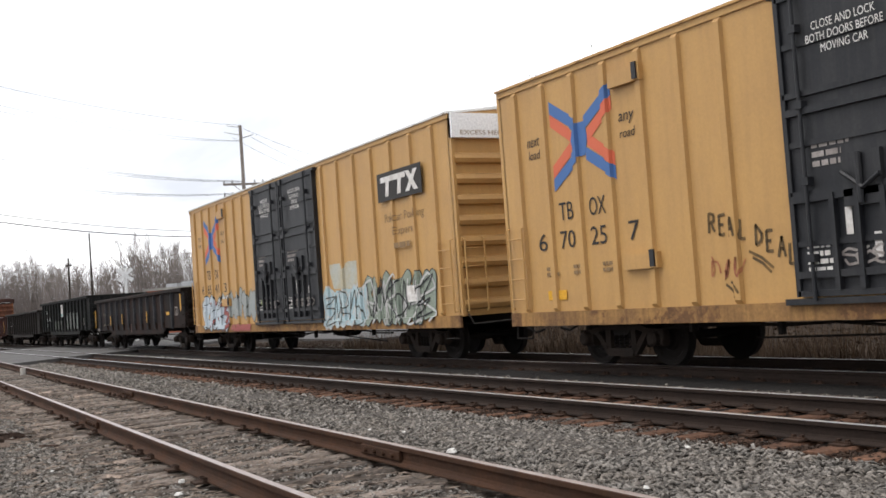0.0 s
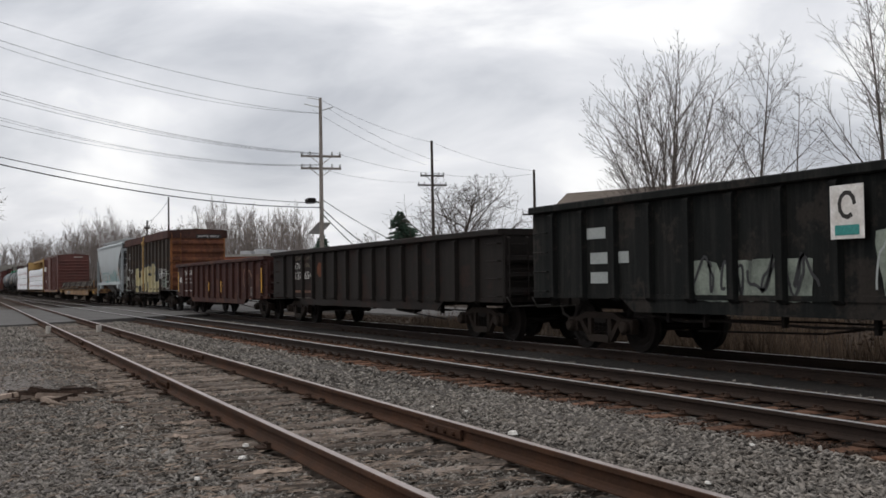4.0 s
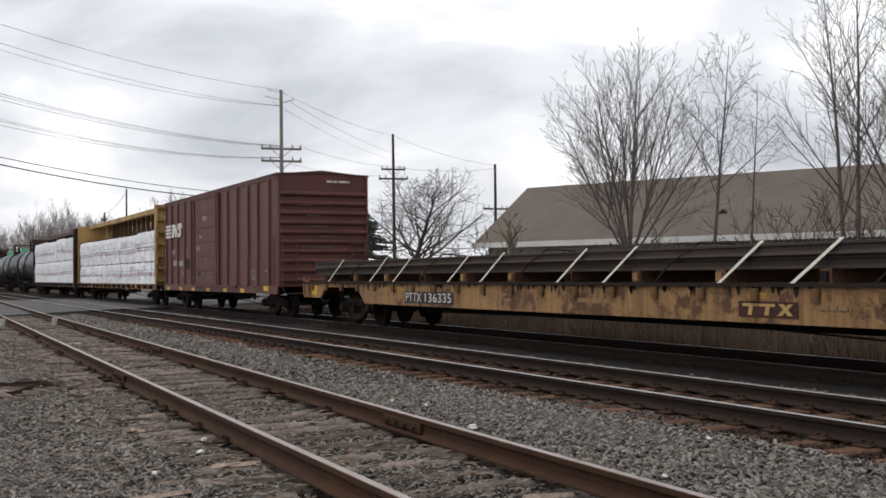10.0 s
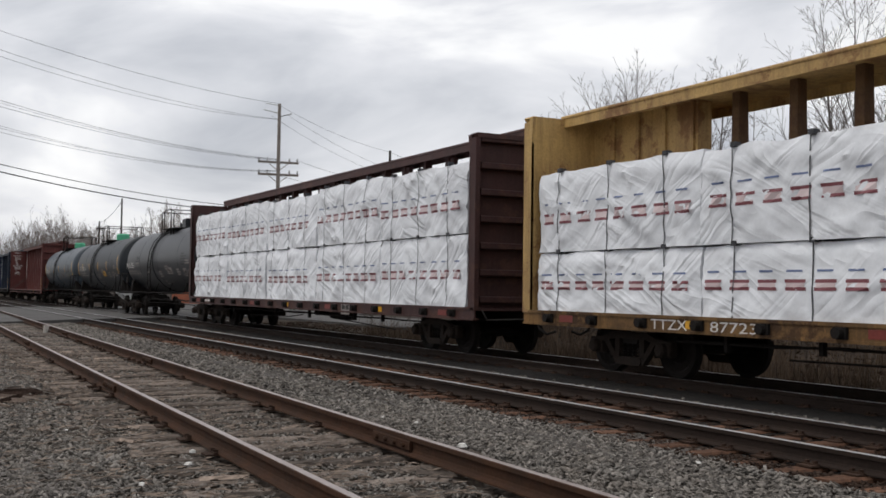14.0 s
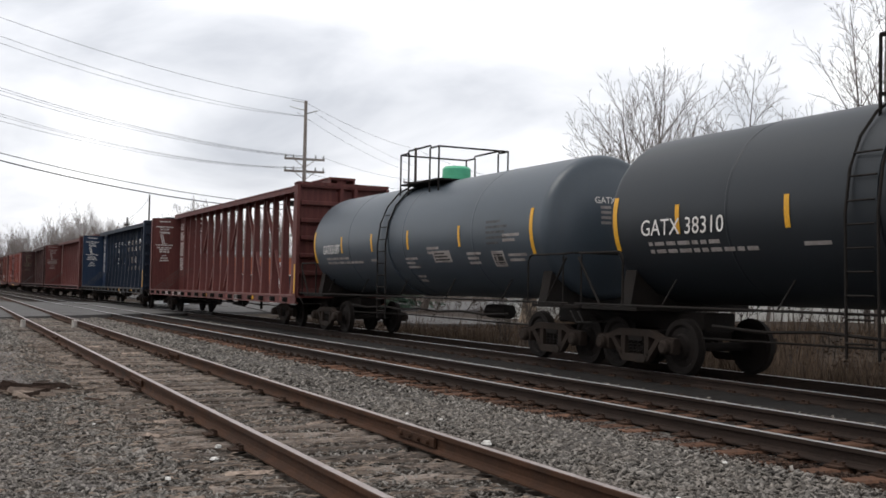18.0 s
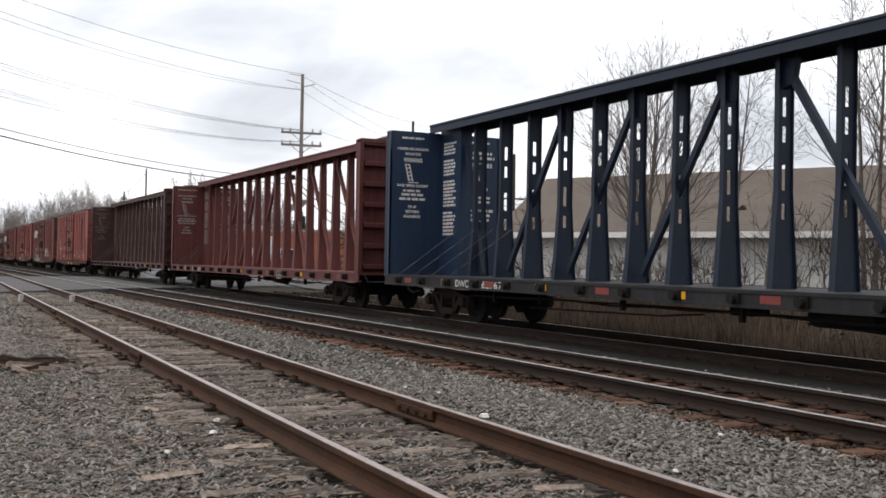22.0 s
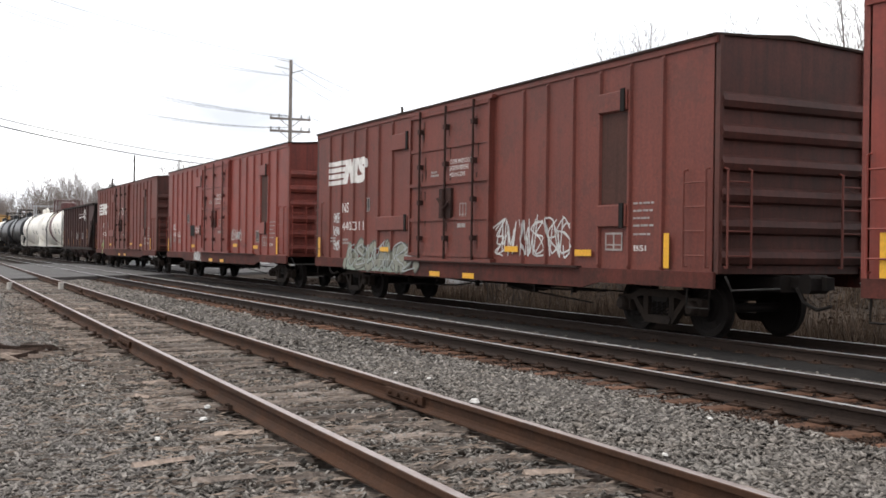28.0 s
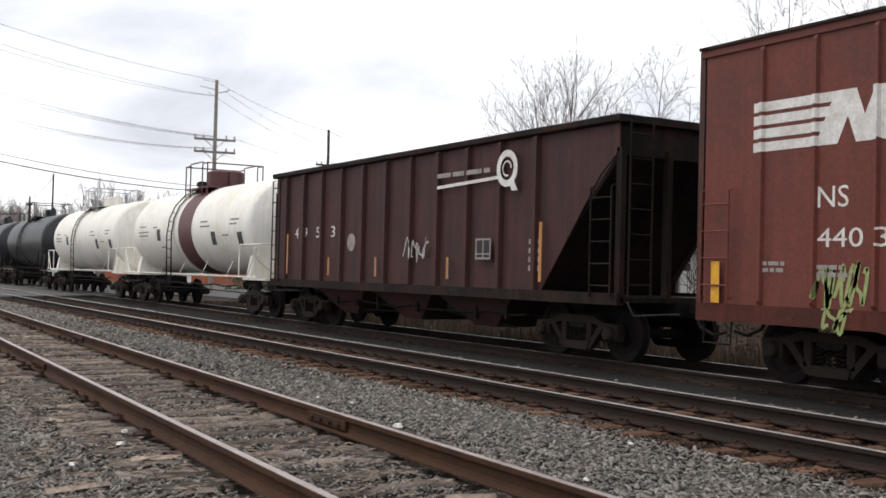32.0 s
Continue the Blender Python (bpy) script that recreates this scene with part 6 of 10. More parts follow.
        for k, z in enumerate((1.98, 1.62, 1.24)):
            throwup(car, -7.08, -6.56, z, z + 0.3, None, M["spray_white"], 70 + k, 4, 0.1, 0.0, -1.556, 1.2)
    elif style == "patched":
        plate(car, -3.88, -3.19, 1.7, 2.13, M["gon_green"], "patch", -1.577, "dark green painted patch")
        throwup(car, -3.34, -2.24, 0.7, 1.16, None, M["spray_white"], 8, 5, 0.11, 0.0, -1.556, 1.4)
        throwup(car, -3.3, -2.3, 0.72, 1.1, None, M["spray_white"], 9, 4, 0.09, 0.0, -1.558, 1.2)
        throwup(car, 1.96, 3.3, 1.5, 1.95, None, M["spray_white"], 58, 5, 0.1, 0.0, -1.556, 1.1)
        throwup(car, -7.8, -7.58, 1.1, 1.95, None, M["ink_grey"], 59, 1, 0.2, 0.0, -1.556, 1.2)
        scrawl(car, 2.2, 4.0, 1.25, 1.5, M["faint_tag"], 9, 5, 0.02, -1.552, 1)
        frame_sign(car, 4.95, 5.5, 1.45, 1.85, M["ink_black"], -1.503)
    elif style == "green":
        scrawl(car, -6.45, -5.75, 0.98, 1.65, M["spray_lime"], 10, 2, 0.05, -1.556, 3)
        scrawl(car, -6.3, -5.9, 0.72, 1.1, M["spray_lime"], 11, 1, 0.045, -1.558, 2)
    else:
        plate(car, -3.75, -2.95, 1.95, 2.3, M["gon_green"], "patch", -1.505, "dark green painted patch")
        scrawl(car, 2.0, 3.9, 1.3, 1.8, M["ink_grey"], 12, 4, 0.025, -1.552, 2)
    wrap_on_posts(car, posts, 0.09, -1.5, -1.55, 1.04)
    return car


def sliding_boxcar(number, x0, x1):
    """The darker boxcar with a ribbed sliding door."""
    half = (x1 - x0) / 2
    posts = [-7.4, -6.36, -5.27, -4.08, -3.0, 2.19, 3.42, 4.69, 5.75, 6.94]
    car, h = boxcar(number, "boxcar", "dark brown boxcar with a sliding door and white railway mark", x0, x1, M["box_brown"], 4.50, 0.78, posts, None, bow=0.0, peak=0.07, end_pitch=0.30, inset=1.75, roof_mat=M["box_brown"], post_depth=0.07)
    d = plug_door(car, -2.33, 0.92, 1.04, 4.34, M["door_brown"], 3, 2, sliding=True)
    part("door_post", Mesh().box(1.0, 1.14, -1.60, -1.5, 1.0, 4.36), M["box_brown"], car)
    for x in (-7.2, -5.0, -2.92, -0.69, 1.66, 3.8):
        plate(car, x, x + 0.48, 0.79, 0.92, M["reflector"], "reflector", -1.552)
    plate(car, 6.39, 6.87, 0.86, 1.02, M["bright_yellow"], "panel", -1.552)
    frame_sign(d, -1.08, -0.39, 3.47, 3.60, M["door_brown"], -1.576)
    bars(d, -1.8, -0.9, 3.0, 3.1, 1, M["worn_white"], 3, -1.582)
    plate(d, -1.57, -1.24, 2.83, 2.93, M["ink_grey"], "placard", -1.578)
    bars(d, -2.06, -1.33, 2.33, 2.55, 3, M["ink_grey"], 4, -1.582)
    plate(d, -1.8, -1.05, 1.36, 1.54, M["worn_white"], "placard", -1.578)
    ring = Mesh()
    ribbon(ring, [(-0.64 + 0.09 * math.cos(k * 0.63), 1.93 + 0.09 * math.sin(k * 0.63)) for k in range(9)], 0.035, -1.579)
    ribbon(ring, [(-0.02 + 0.2 * math.cos(k * 0.63 + 0.6), 1.40 + 0.09 * math.sin(k * 0.63 + 0.6)) for k in range(9)], 0.03, -1.579)
    part("chalk_mark", ring, M["ink_grey"], d)
    bars(car, 6.06, 6.64, 1.48, 1.54, 1, M["ink_grey"], 12, -1.504, words=False)
    plate(car, 6.06, 6.12, 1.24, 1.48, M["ink_grey"], "chalk_bar", -1.504)
    plate(car, 6.22, 6.27, 1.24, 1.44, M["ink_grey"], "chalk_bar", -1.504)
    horse_mark(car, -7.35, -4.5, 3.0, 3.55)
    letters("NS", car, -6.14, -5.72, 2.25, 2.48, M["ink_white"], -1.552)
    letters("450", car, -6.14, -5.46, 1.80, 2.02, M["ink_white"], -1.552)
    letters("608", car, -5.02, -4.32, 1.80, 2.02, M["ink_white"], -1.552)
    bars(car, -6.14, -5.8, 1.4, 1.5, 1, M["ink_grey"], 6, -1.504)
    bars(car, -4.8, -4.3, 1.38, 1.55, 2, M["ink_grey"], 7, -1.504)
    frame_sign(car, 4.99, 5.51, 1.22, 1.54, M["ink_black"], -1.504)
    frame_sign(car, -3.9, -3.6, 2.15, 2.5, M["box_brown"], -1.504)
    plate(car, -3.85, -3.25, 1.65, 2.05, M["gon_brown"], "route_board", -1.53)
    throwup(car, 1.4, 6.3, 0.95, 1.98, M["box_brown"], M["faint_tag"], 8, 6, 0.34, 0.16, -1.574)
    bars(car, 0.2, 1.0, 4.1, 4.18, 1, M["ink_white"], 9, -1.504)
    e = bars(car, 0.1, 1.0, 4.25, 4.36, 1, M["ink_white"], 9, 0)
    e.matrix_basis = pose(h + 0.02, 0, 0, 0, 0, 90)
    for k in range(5):
        s = bars(car, -0.9 + 0.3 * (k % 2), 0.5 - 0.2 * k, 2.2 + 0.33 * k, 2.25 + 0.33 * k, 1, M["worn_white"], 30 + k, 0)
        s.matrix_basis = pose(h + 0.08, 0, 0, 0, 0, 90)
    wrap_on_posts(car, posts, 0.12, -1.5, -1.57, 1.02)
    return car


def gondola(number, name, label, x0, x1, mat, top, bottom, posts, inset=1.75, load=None, post_width=0.16, post_depth=0.10, chord=0.14, rim_mat=None, end_mat=None, end_pitch=0.34, floor=1.05, post_mat=None, wall_mat=None):
    """Open car: thin sides with outside posts, a top chord all round, a floor within."""
    car, h = car_at(number, name, label, x0, x1)
    for s in (-1, 1):
        side = [(-h, top - 0.05), (-h, bottom + 0.16), (-h + inset + 1.25, bottom + 0.16), (-h + inset + 1.6, bottom - 0.06), (h - inset - 1.6, bottom - 0.06), (h - inset - 1.25, bottom + 0.16), (h, bottom + 0.16), (h, top - 0.05)]
        part("side_panel", Mesh().slab_y(side, s * 1.40, s * 1.43), mat, car)
    part("floor", Mesh().box(-h + 0.05, h - 0.05, -1.4, 1.4, floor, floor + 0.08), mat, car)
    c = Mesh()
    for s in (-1, 1):
        c.box(-h, h, s * 1.36 if s > 0 else -1.55, 1.55 if s > 0 else -1.36, top - chord, top, 0.02)
        c.box(s * h - (0.14 if s > 0 else 0), s * h + (0 if s > 0 else 0.14), -1.36, 1.36, top - chord, top)
    part("top_chord", c, rim_mat or mat, car)
    for s in (-1, 1):
        part("side_sill", Mesh().box(-h, h, *sorted((s * 1.43, s * 1.448)), bottom + 0.16, bottom + 0.24), mat, car)
    data = rib_mesh(number, post_depth, post_width, bottom + 0.12, top - chord, post_mat or mat)
    ribs(car, posts, data, 1.43)
    for s in (-1, 1):
        e = part("end_wall", end_wall(number, h, bottom + 0.16, top, wall_mat or end_mat or mat, end_pitch, 1.42), None, car)
        e.matrix_basis = pose(0, 0, 0, 0, 0, 0 if s > 0 else 180)
    corner_posts(car, h, bottom + 0.16, top - chord, end_mat or mat, 1.42)
    ladder(car, h - 0.62, h - 0.1, bottom + 0.1, min(top - 0.1, bottom + 1.6), -1.47, mat, 4, stiles=False)
    ladder(car, -h + 0.1, -h + 0.62, bottom + 0.1, min(top - 0.1, bottom + 1.6), -1.47, mat, 4, stiles=False)
    ladder(car, h + 0.08, 0, bottom + 0.2, top - 0.2, -1.35, end_mat or mat, 5, "end_ladder", True)
    if load:
        m = Mesh()
        nx, ny = 40, 8
        rnd = random.Random(number)
        hs = [[load + 0.22 * noise.noise((i * 0.35, j * 0.5, number)) + rnd.uniform(-0.03, 0.03) for j in range(ny + 1)] for i in range(nx + 1)]
        v = [(-h + 0.1 + (2 * h - 0.2) * i / nx, -1.38 + 2.76 * j / ny, hs[i][j]) for i in range(nx + 1) for j in range(ny + 1)]
        f = [(i * (ny + 1) + j, (i + 1) * (ny + 1) + j, (i + 1) * (ny + 1) + j + 1, i * (ny + 1) + j + 1) for i in range(nx) for j in range(ny)]
        m.add(v, f)
        part("load", m, M["coal"], car, "dark heaped load inside")
    running_gear(car, h, inset)
    return car, h


def spread(a, b, n):
    return [a + (b - a) * k / (n - 1) for k in range(n)]


def pierced_cell(m, x0, x1, y0, y1, z0, z1, r):
    """A stretch of plate with a round opening through it."""
    cx, cy = (x0 + x1) / 2, (y0 + y1) / 2
    rim = [(x1, cy), (x1, y1), (cx, y1), (x0, y1), (x0, cy), (x0, y0), (cx, y0), (x1, y0)]
    eye = [(cx + r * math.cos(k * math.pi / 4), cy + r * 0.8 * math.sin(k * math.pi / 4)) for k in range(8)]
    v = [(x, y, z) for z in (z0, z1) for ring in (rim, eye) for x, y in ring]
    f = []
    for k in range(8):
        j = (k + 1) % 8
        f += [(k, 8 + k, 8 + j, j), (16 + k, 16 + j, 24 + j, 24 + k), (8 + k, 24 + k, 24 + j, 8 + j), (k, j, 16 + j, 16 + k)]
    m.add(v, f)


def centrebeam(number, name, label, x0, x1, mat, post_mat=None, top=4.55, posts=15, holes=False, wide=0.45, panel=1.35, diagonals=True, bulk_mat=None, text=True, deck_mat=None, words=(), seed=0, inset=2.6, pierced=False, ink="ink_white"):
    """Bulkhead flat with a spine: deck, two bulkheads, a top chord on posts and diagonals."""
    car, h = car_at(number, name, label, x0, x1)
    btop = top - 0.21 if wide < 0.6 else top - 0.06
    post_mat, bulk_mat, deck_mat = post_mat or mat, bulk_mat or mat, deck_mat or mat
    part("deck", Mesh().box(-h, h, -1.5, 1.5, 0.96, 1.02), deck_mat, car)
    for s in (-1, 1):
        o = [(1.42, 0.77), (1.55, 0.77), (1.55, 0.81), (1.53, 0.81), (1.53, 0.98), (1.55, 0.98), (1.55, 1.03), (1.46, 1.03), (1.46, 0.98), (1.50, 0.98), (1.50, 0.81), (1.42, 0.81)]
        part("side_sill", Mesh().slab_x([(s * y, z) for y, z in o], -h, h), deck_mat, car)
    # top chord
    c = Mesh()
    if pierced:                                  # two rows of round openings through the flange
        n = int((2 * h - 0.3) / 0.6)
        step = (2 * h - 0.3) / n
        for r in range(2):
            for k in range(n):
                pierced_cell(c, -h + 0.15 + step * k, -h + 0.15 + step * (k + 1), -wide + wide * r, -wide + wide * (r + 1), top - 0.04, top, 0.105)
    else:
        c.box(-h + 0.15, h - 0.15, -wide, wide, top - 0.07, top, 0.02)
    c.box(-h + 0.15, h - 0.15, -wide + 0.02, -wide + 0.07, top - 0.22, top - 0.07)
    c.box(-h + 0.15, h - 0.15, wide - 0.07, wide - 0.02, top - 0.22, top - 0.07)
    part("top_chord", c, mat, car)

    def post():
        m = Mesh()
        zt = top - 0.07
        if holes:                                # a plate across the car, broad at its foot, with slots in a column and flanged edges
            levels = [1.02, 1.60, 1.85, 2.10, 2.35, 2.55, 2.95, 3.30, 3.55, 3.70, 4.00, zt]
            for x_ in (-0.012, 0.012):
                for z in levels:
                    w = 0.145 + 0.105 * max(0.0, (2.55 - z) / 1.53)
                    m.v += [(x_, y, z) for y in (-w, -0.042, 0.042, w)]
            n = len(levels) * 4
            for r in range(len(levels) - 1):
                for c in range(3):
                    if c == 1 and r in (3, 5, 7, 9):
                        continue
                    a = r * 4 + c
                    m.f.append((a, a + 1, a + 5, a + 4))
                    m.f.append((n + a, n + a + 4, n + a + 5, n + a + 1))
        else:                                    # slim box posts, a little broader at the foot
            def ring(z, w, d):
                return [(-w, -d, z), (w, -d, z), (w, d, z), (-w, d, z)]
            m.loft([ring(1.02, 0.12, 0.17), ring(1.6, 0.095, 0.14), ring(zt, 0.08, 0.09)])
        return m.data("post", post_mat)

    def flange():
        zt = top - 0.07

        def ring(y, z, d):
            return [(-d, y, z), (d, y, z), (d, y + 0.012, z), (-d, y + 0.012, z)]
        return Mesh().loft([ring(0.25, 1.02, 0.06), ring(0.145, 2.55, 0.05), ring(0.145, zt, 0.05)]).data("flange", post_mat)

    data = shared(("post", number), post)
    gap = 1.25 if posts % 2 == 0 else 1.235
    xs = [gap * (k - (posts - 1) / 2) for k in range(posts)]
    for x in xs:
        if abs(x) > h - panel:
            continue
        p = part("post", data, None, car)
        p.location = (x, 0, 0)
        for turn in (0, 180) if holes else ():
            part("flange", shared(("flange", number), flange), None, p).matrix_basis = pose(0, 0, 0, 0, 0, turn)
    for s in (-1, 1):
        inner = [x * s for x in xs if x * s >= 0]
        inner.sort()
        for k in range(0, len(inner) - 2 if diagonals else 0, 2):
            a, b = s * (inner[k] + 0.06), s * (inner[k + 2] - 0.16)
            m = Mesh()
            m.prism([(b - 0.07, -0.05, 1.15), (b + 0.07, -0.05, 1.15), (b + 0.07, 0.05, 1.15), (b - 0.07, 0.05, 1.15)], [(a - 0.07, -0.05, top - 0.35), (a + 0.07, -0.05, top - 0.35), (a + 0.07, 0.05, top - 0.35), (a - 0.07, 0.05, top - 0.35)])
            part("diagonal", m, post_mat, car)
            g = Mesh().slab_y([(a - s * 0.15, top - 0.72), (a + s * 0.16, top - 0.62), (a + s * 0.24, top - 0.22), (a - s * 0.2, top - 0.22)], -0.06, 0.06)
            part("gusset", g, post_mat, car)
        e = Mesh().box(*sorted((s * (h - 0.24), s * (h - panel))), -0.15, 0.15, 1.02, top - 0.07)
        part("end_panel", e, bulk_mat, car)
        f = s * (h - 1.4)
        if not diagonals:
            for d in spread(0.9, panel - 0.1, 4):
                part("panel_rib", Mesh().box(s * (h - d) - 0.04, s * (h - d) + 0.04, -0.2, 0.2, 1.02, top - 0.07), bulk_mat, car)
            continue
        part("end_brace", Mesh().prism([(f - s * 0.95, -0.05, 1.1), (f - s * 0.8, -0.05, 1.1), (f - s * 0.8, 0.05, 1.1), (f - s * 0.95, 0.05, 1.1)], [(f - s * 0.05, -0.05, top - 0.6), (f + s * 0.1, -0.05, top - 0.6), (f + s * 0.1, 0.05, top - 0.6), (f - s * 0.05, 0.05, top - 0.6)]), post_mat, car)
    # bulkheads with level ribs outside
    def bulk_panel():
        m = Mesh()
        m.slab_x([(-1.55, 1.02), (1.55, 1.02), (1.55, btop - 0.03), (1.52, btop), (-1.52, btop), (-1.55, btop - 0.03)], h - 0.24, h - 0.16)
        return m

    # leading bulkhead of the slotted-post car takes the blue's shaded copy
    pd = {1: bulk_panel().data("bulkhead", post_mat if holes else bulk_mat), -1: bulk_panel().data("bulkhead", bulk_mat)}
    rib_paint = post_mat if holes else bulk_mat
    rib = shared(("bulk_rib", number), lambda: Mesh().box(h - 0.16, h, -1.40, 1.40, 0, 0.14, 0.02).data("bulkhead_rib", rib_paint))
    post_b = shared(("bulk_post", number), lambda: Mesh().box(h - 0.16, h + 0.02, 0, 0.11, 0.98, btop - 0.10).data("bulkhead_post", rib_paint))
    cap_b = shared(("bulk_cap", number), lambda: Mesh().slab_x([(-1.55, btop - 0.03), (-1.52, btop), (1.52, btop), (1.55, btop - 0.03), (1.5, btop - 0.10), (-1.5, btop - 0.10)], h - 0.16, h + 0.03).data("bulkhead_cap", rib_paint))
    for s in (-1, 1):
        b = part("bulkhead", pd[s], None, car)
        b.matrix_basis = pose(0, 0, 0, 0, 0, 0 if s > 0 else 180)
        for k in range(7):
            q = part("bulkhead_rib", rib, None, b)
            q.location = (0, 0, 1.12 + (btop - 1.3) * k / 6)
        for y in (-1.55, -0.12, 0.35, 1.44):
            q = part("bulkhead_post", post_b, None, b)
            q.location = (0, y, 0)
        part("bulkhead_cap", cap_b, None, b)
        for e in (-1, 1):
            w = Mesh().slab_y([(h - 0.24, 1.02), (h - 0.16, 1.02), (h - 0.16, btop - 0.03), (h - 0.30, btop - 0.03), (h - 0.24, btop - 0.5)], e * 1.50, e * 1.553)
            part("bulkhead_wing", w, bulk_mat, b)
    if text:                                     # warnings on the inner faces, unreadable small print
        face = pose(-h + 0.252, 0, 0, 0, 0, 90)
        for txt, z, k, w in (("LOADING AND UNLOADING", 4.13, 0.07, 0.86), ("INSTRUCTION", 4.0, 0.07, 0.42), ("WARNING", 3.83, 0.11, 0.52), ("AVOID TIPPING ACCIDENT", 3.21, 0.07, 0.86), ("73'-0\"", 2.68, 0.07, 0.24), ("BETWEEN", 2.56, 0.07, 0.36), ("BULKHEADS", 2.44, 0.07, 0.46)):
            letters(txt, car, -0.935 - w / 2, -0.935 + w / 2, z, z + k, M[ink], 0, bold=0.045, basis=face)
        for y0, y1 in ((-1.42, -0.45), (0.55, 1.4)):
            t = Mesh()
            rows = [(4.56, 0.05), (3.24, 0.05), (3.14, 0.06), (3.03, 0.06)] if y0 < 0 else [(4.56, 0.05), (4.28, 0.07), (4.16, 0.07), (3.95, 0.11), (3.36, 0.07), (3.24, 0.05), (3.14, 0.06), (3.03, 0.06), (2.80, 0.07), (2.68, 0.07), (2.56, 0.07)]
            rnd = random.Random(seed)
            for z, k in rows:
                w = rnd.uniform(0.5, 0.98) * (y1 - y0) / 2
                mid_y = (y0 + y1) / 2
                y_ = mid_y - w
                while y_ < mid_y + w - 0.03:
                    l_ = min(rnd.uniform(0.08, 0.22), mid_y + w - y_)
                    t.box(-h + 0.245, -h + 0.25, y_, y_ + l_, z - 0.15, z - 0.15 + k)
                    y_ += l_ + 0.035
            mid_y = (y0 + y1) / 2
            for a, b in ((-0.2, -0.1), (-0.1, 0.0)):     # a stack that tips over
                t.slab_x([(mid_y + b - 0.02, 3.36), (mid_y + b + 0.02, 3.36), (mid_y + a + 0.02, 3.78), (mid_y + a - 0.02, 3.78)], -h + 0.245, -h + 0.25)
            for k in range(5):
                z = 3.38 + 0.095 * k
                t.box(-h + 0.245, -h + 0.25, mid_y - 0.11 - 0.022 * k, mid_y + 0.01 - 0.022 * k, z, z + 0.025)
            t.box(-h + 0.245, -h + 0.25, mid_y - 0.12, mid_y + 0.16, 3.31, 3.335)
            tagged(part("warning_text", t, M[ink], car), kind="stuff")
        for z_a, z_b, n_ in ((4.02, 4.35, 4), (3.5, 3.92, 5), (2.72, 3.4, 8), (2.0, 2.62, 7)):
            bars(car, -h + 0.42, -h + 1.12, z_a, z_b, n_, M[ink], seed + int(z_a * 10), -0.152)
    # winches along the sill
    def winch():
        m = Mesh()
        m.lathe([(-1.66, 0.02), (-1.66, 0.075), (-1.52, 0.075), (-1.50, 0.02)], 10, "y", (0, 0, 0.90))
        m.box(-0.10, 0.10, -1.58, -1.52, 0.82, 0.97)
        return m.data("winch", M["steel_dark"])

    wdata = shared("winch", winch)
    for x in spread(-h + 0.9, h - 0.9, 17):
        w = part("winch", wdata, None, car)
        w.location = (x, 0, 0)
    for k, x in enumerate(spread(-h + 1.2, h - 1.6, 11 if holes else 7)):
        plate(car, x, x + 0.4, 0.84, 0.96, M["reflector"] if k % 2 else M["dull_red"], "reflector", -1.532)
    frame_sign(car, h * 0.38, h * 0.38 + 0.55, 0.72, 1.0, M["ink_black"], -1.535)
    if words:
        for txt, a, b in words:
            letters(txt, car, a, b, 0.815, 0.965, M["ink_white"], -1.534)
    else:
        bars(car, -h + 2.3, -h + 3.6, 0.84, 0.95, 1, M["ink_white"], seed + 1, -1.532)
    plate(car, h - 0.13, h - 0.03, 1.1, 2.0, M["reflector"], "reflector", -1.552) if seed % 2 else None
    chains = Mesh()
    for k in range(4):
        x = -h + 0.8 + 0.9 * k
        chains.tube([(x, -1.5, 1.03), (x + 0.9, -0.4, 2.1)], 0.008, 5)
    part("tie_down", chains, M["cut_lever"], car)
    running_gear(car, h, inset)
    return car, h


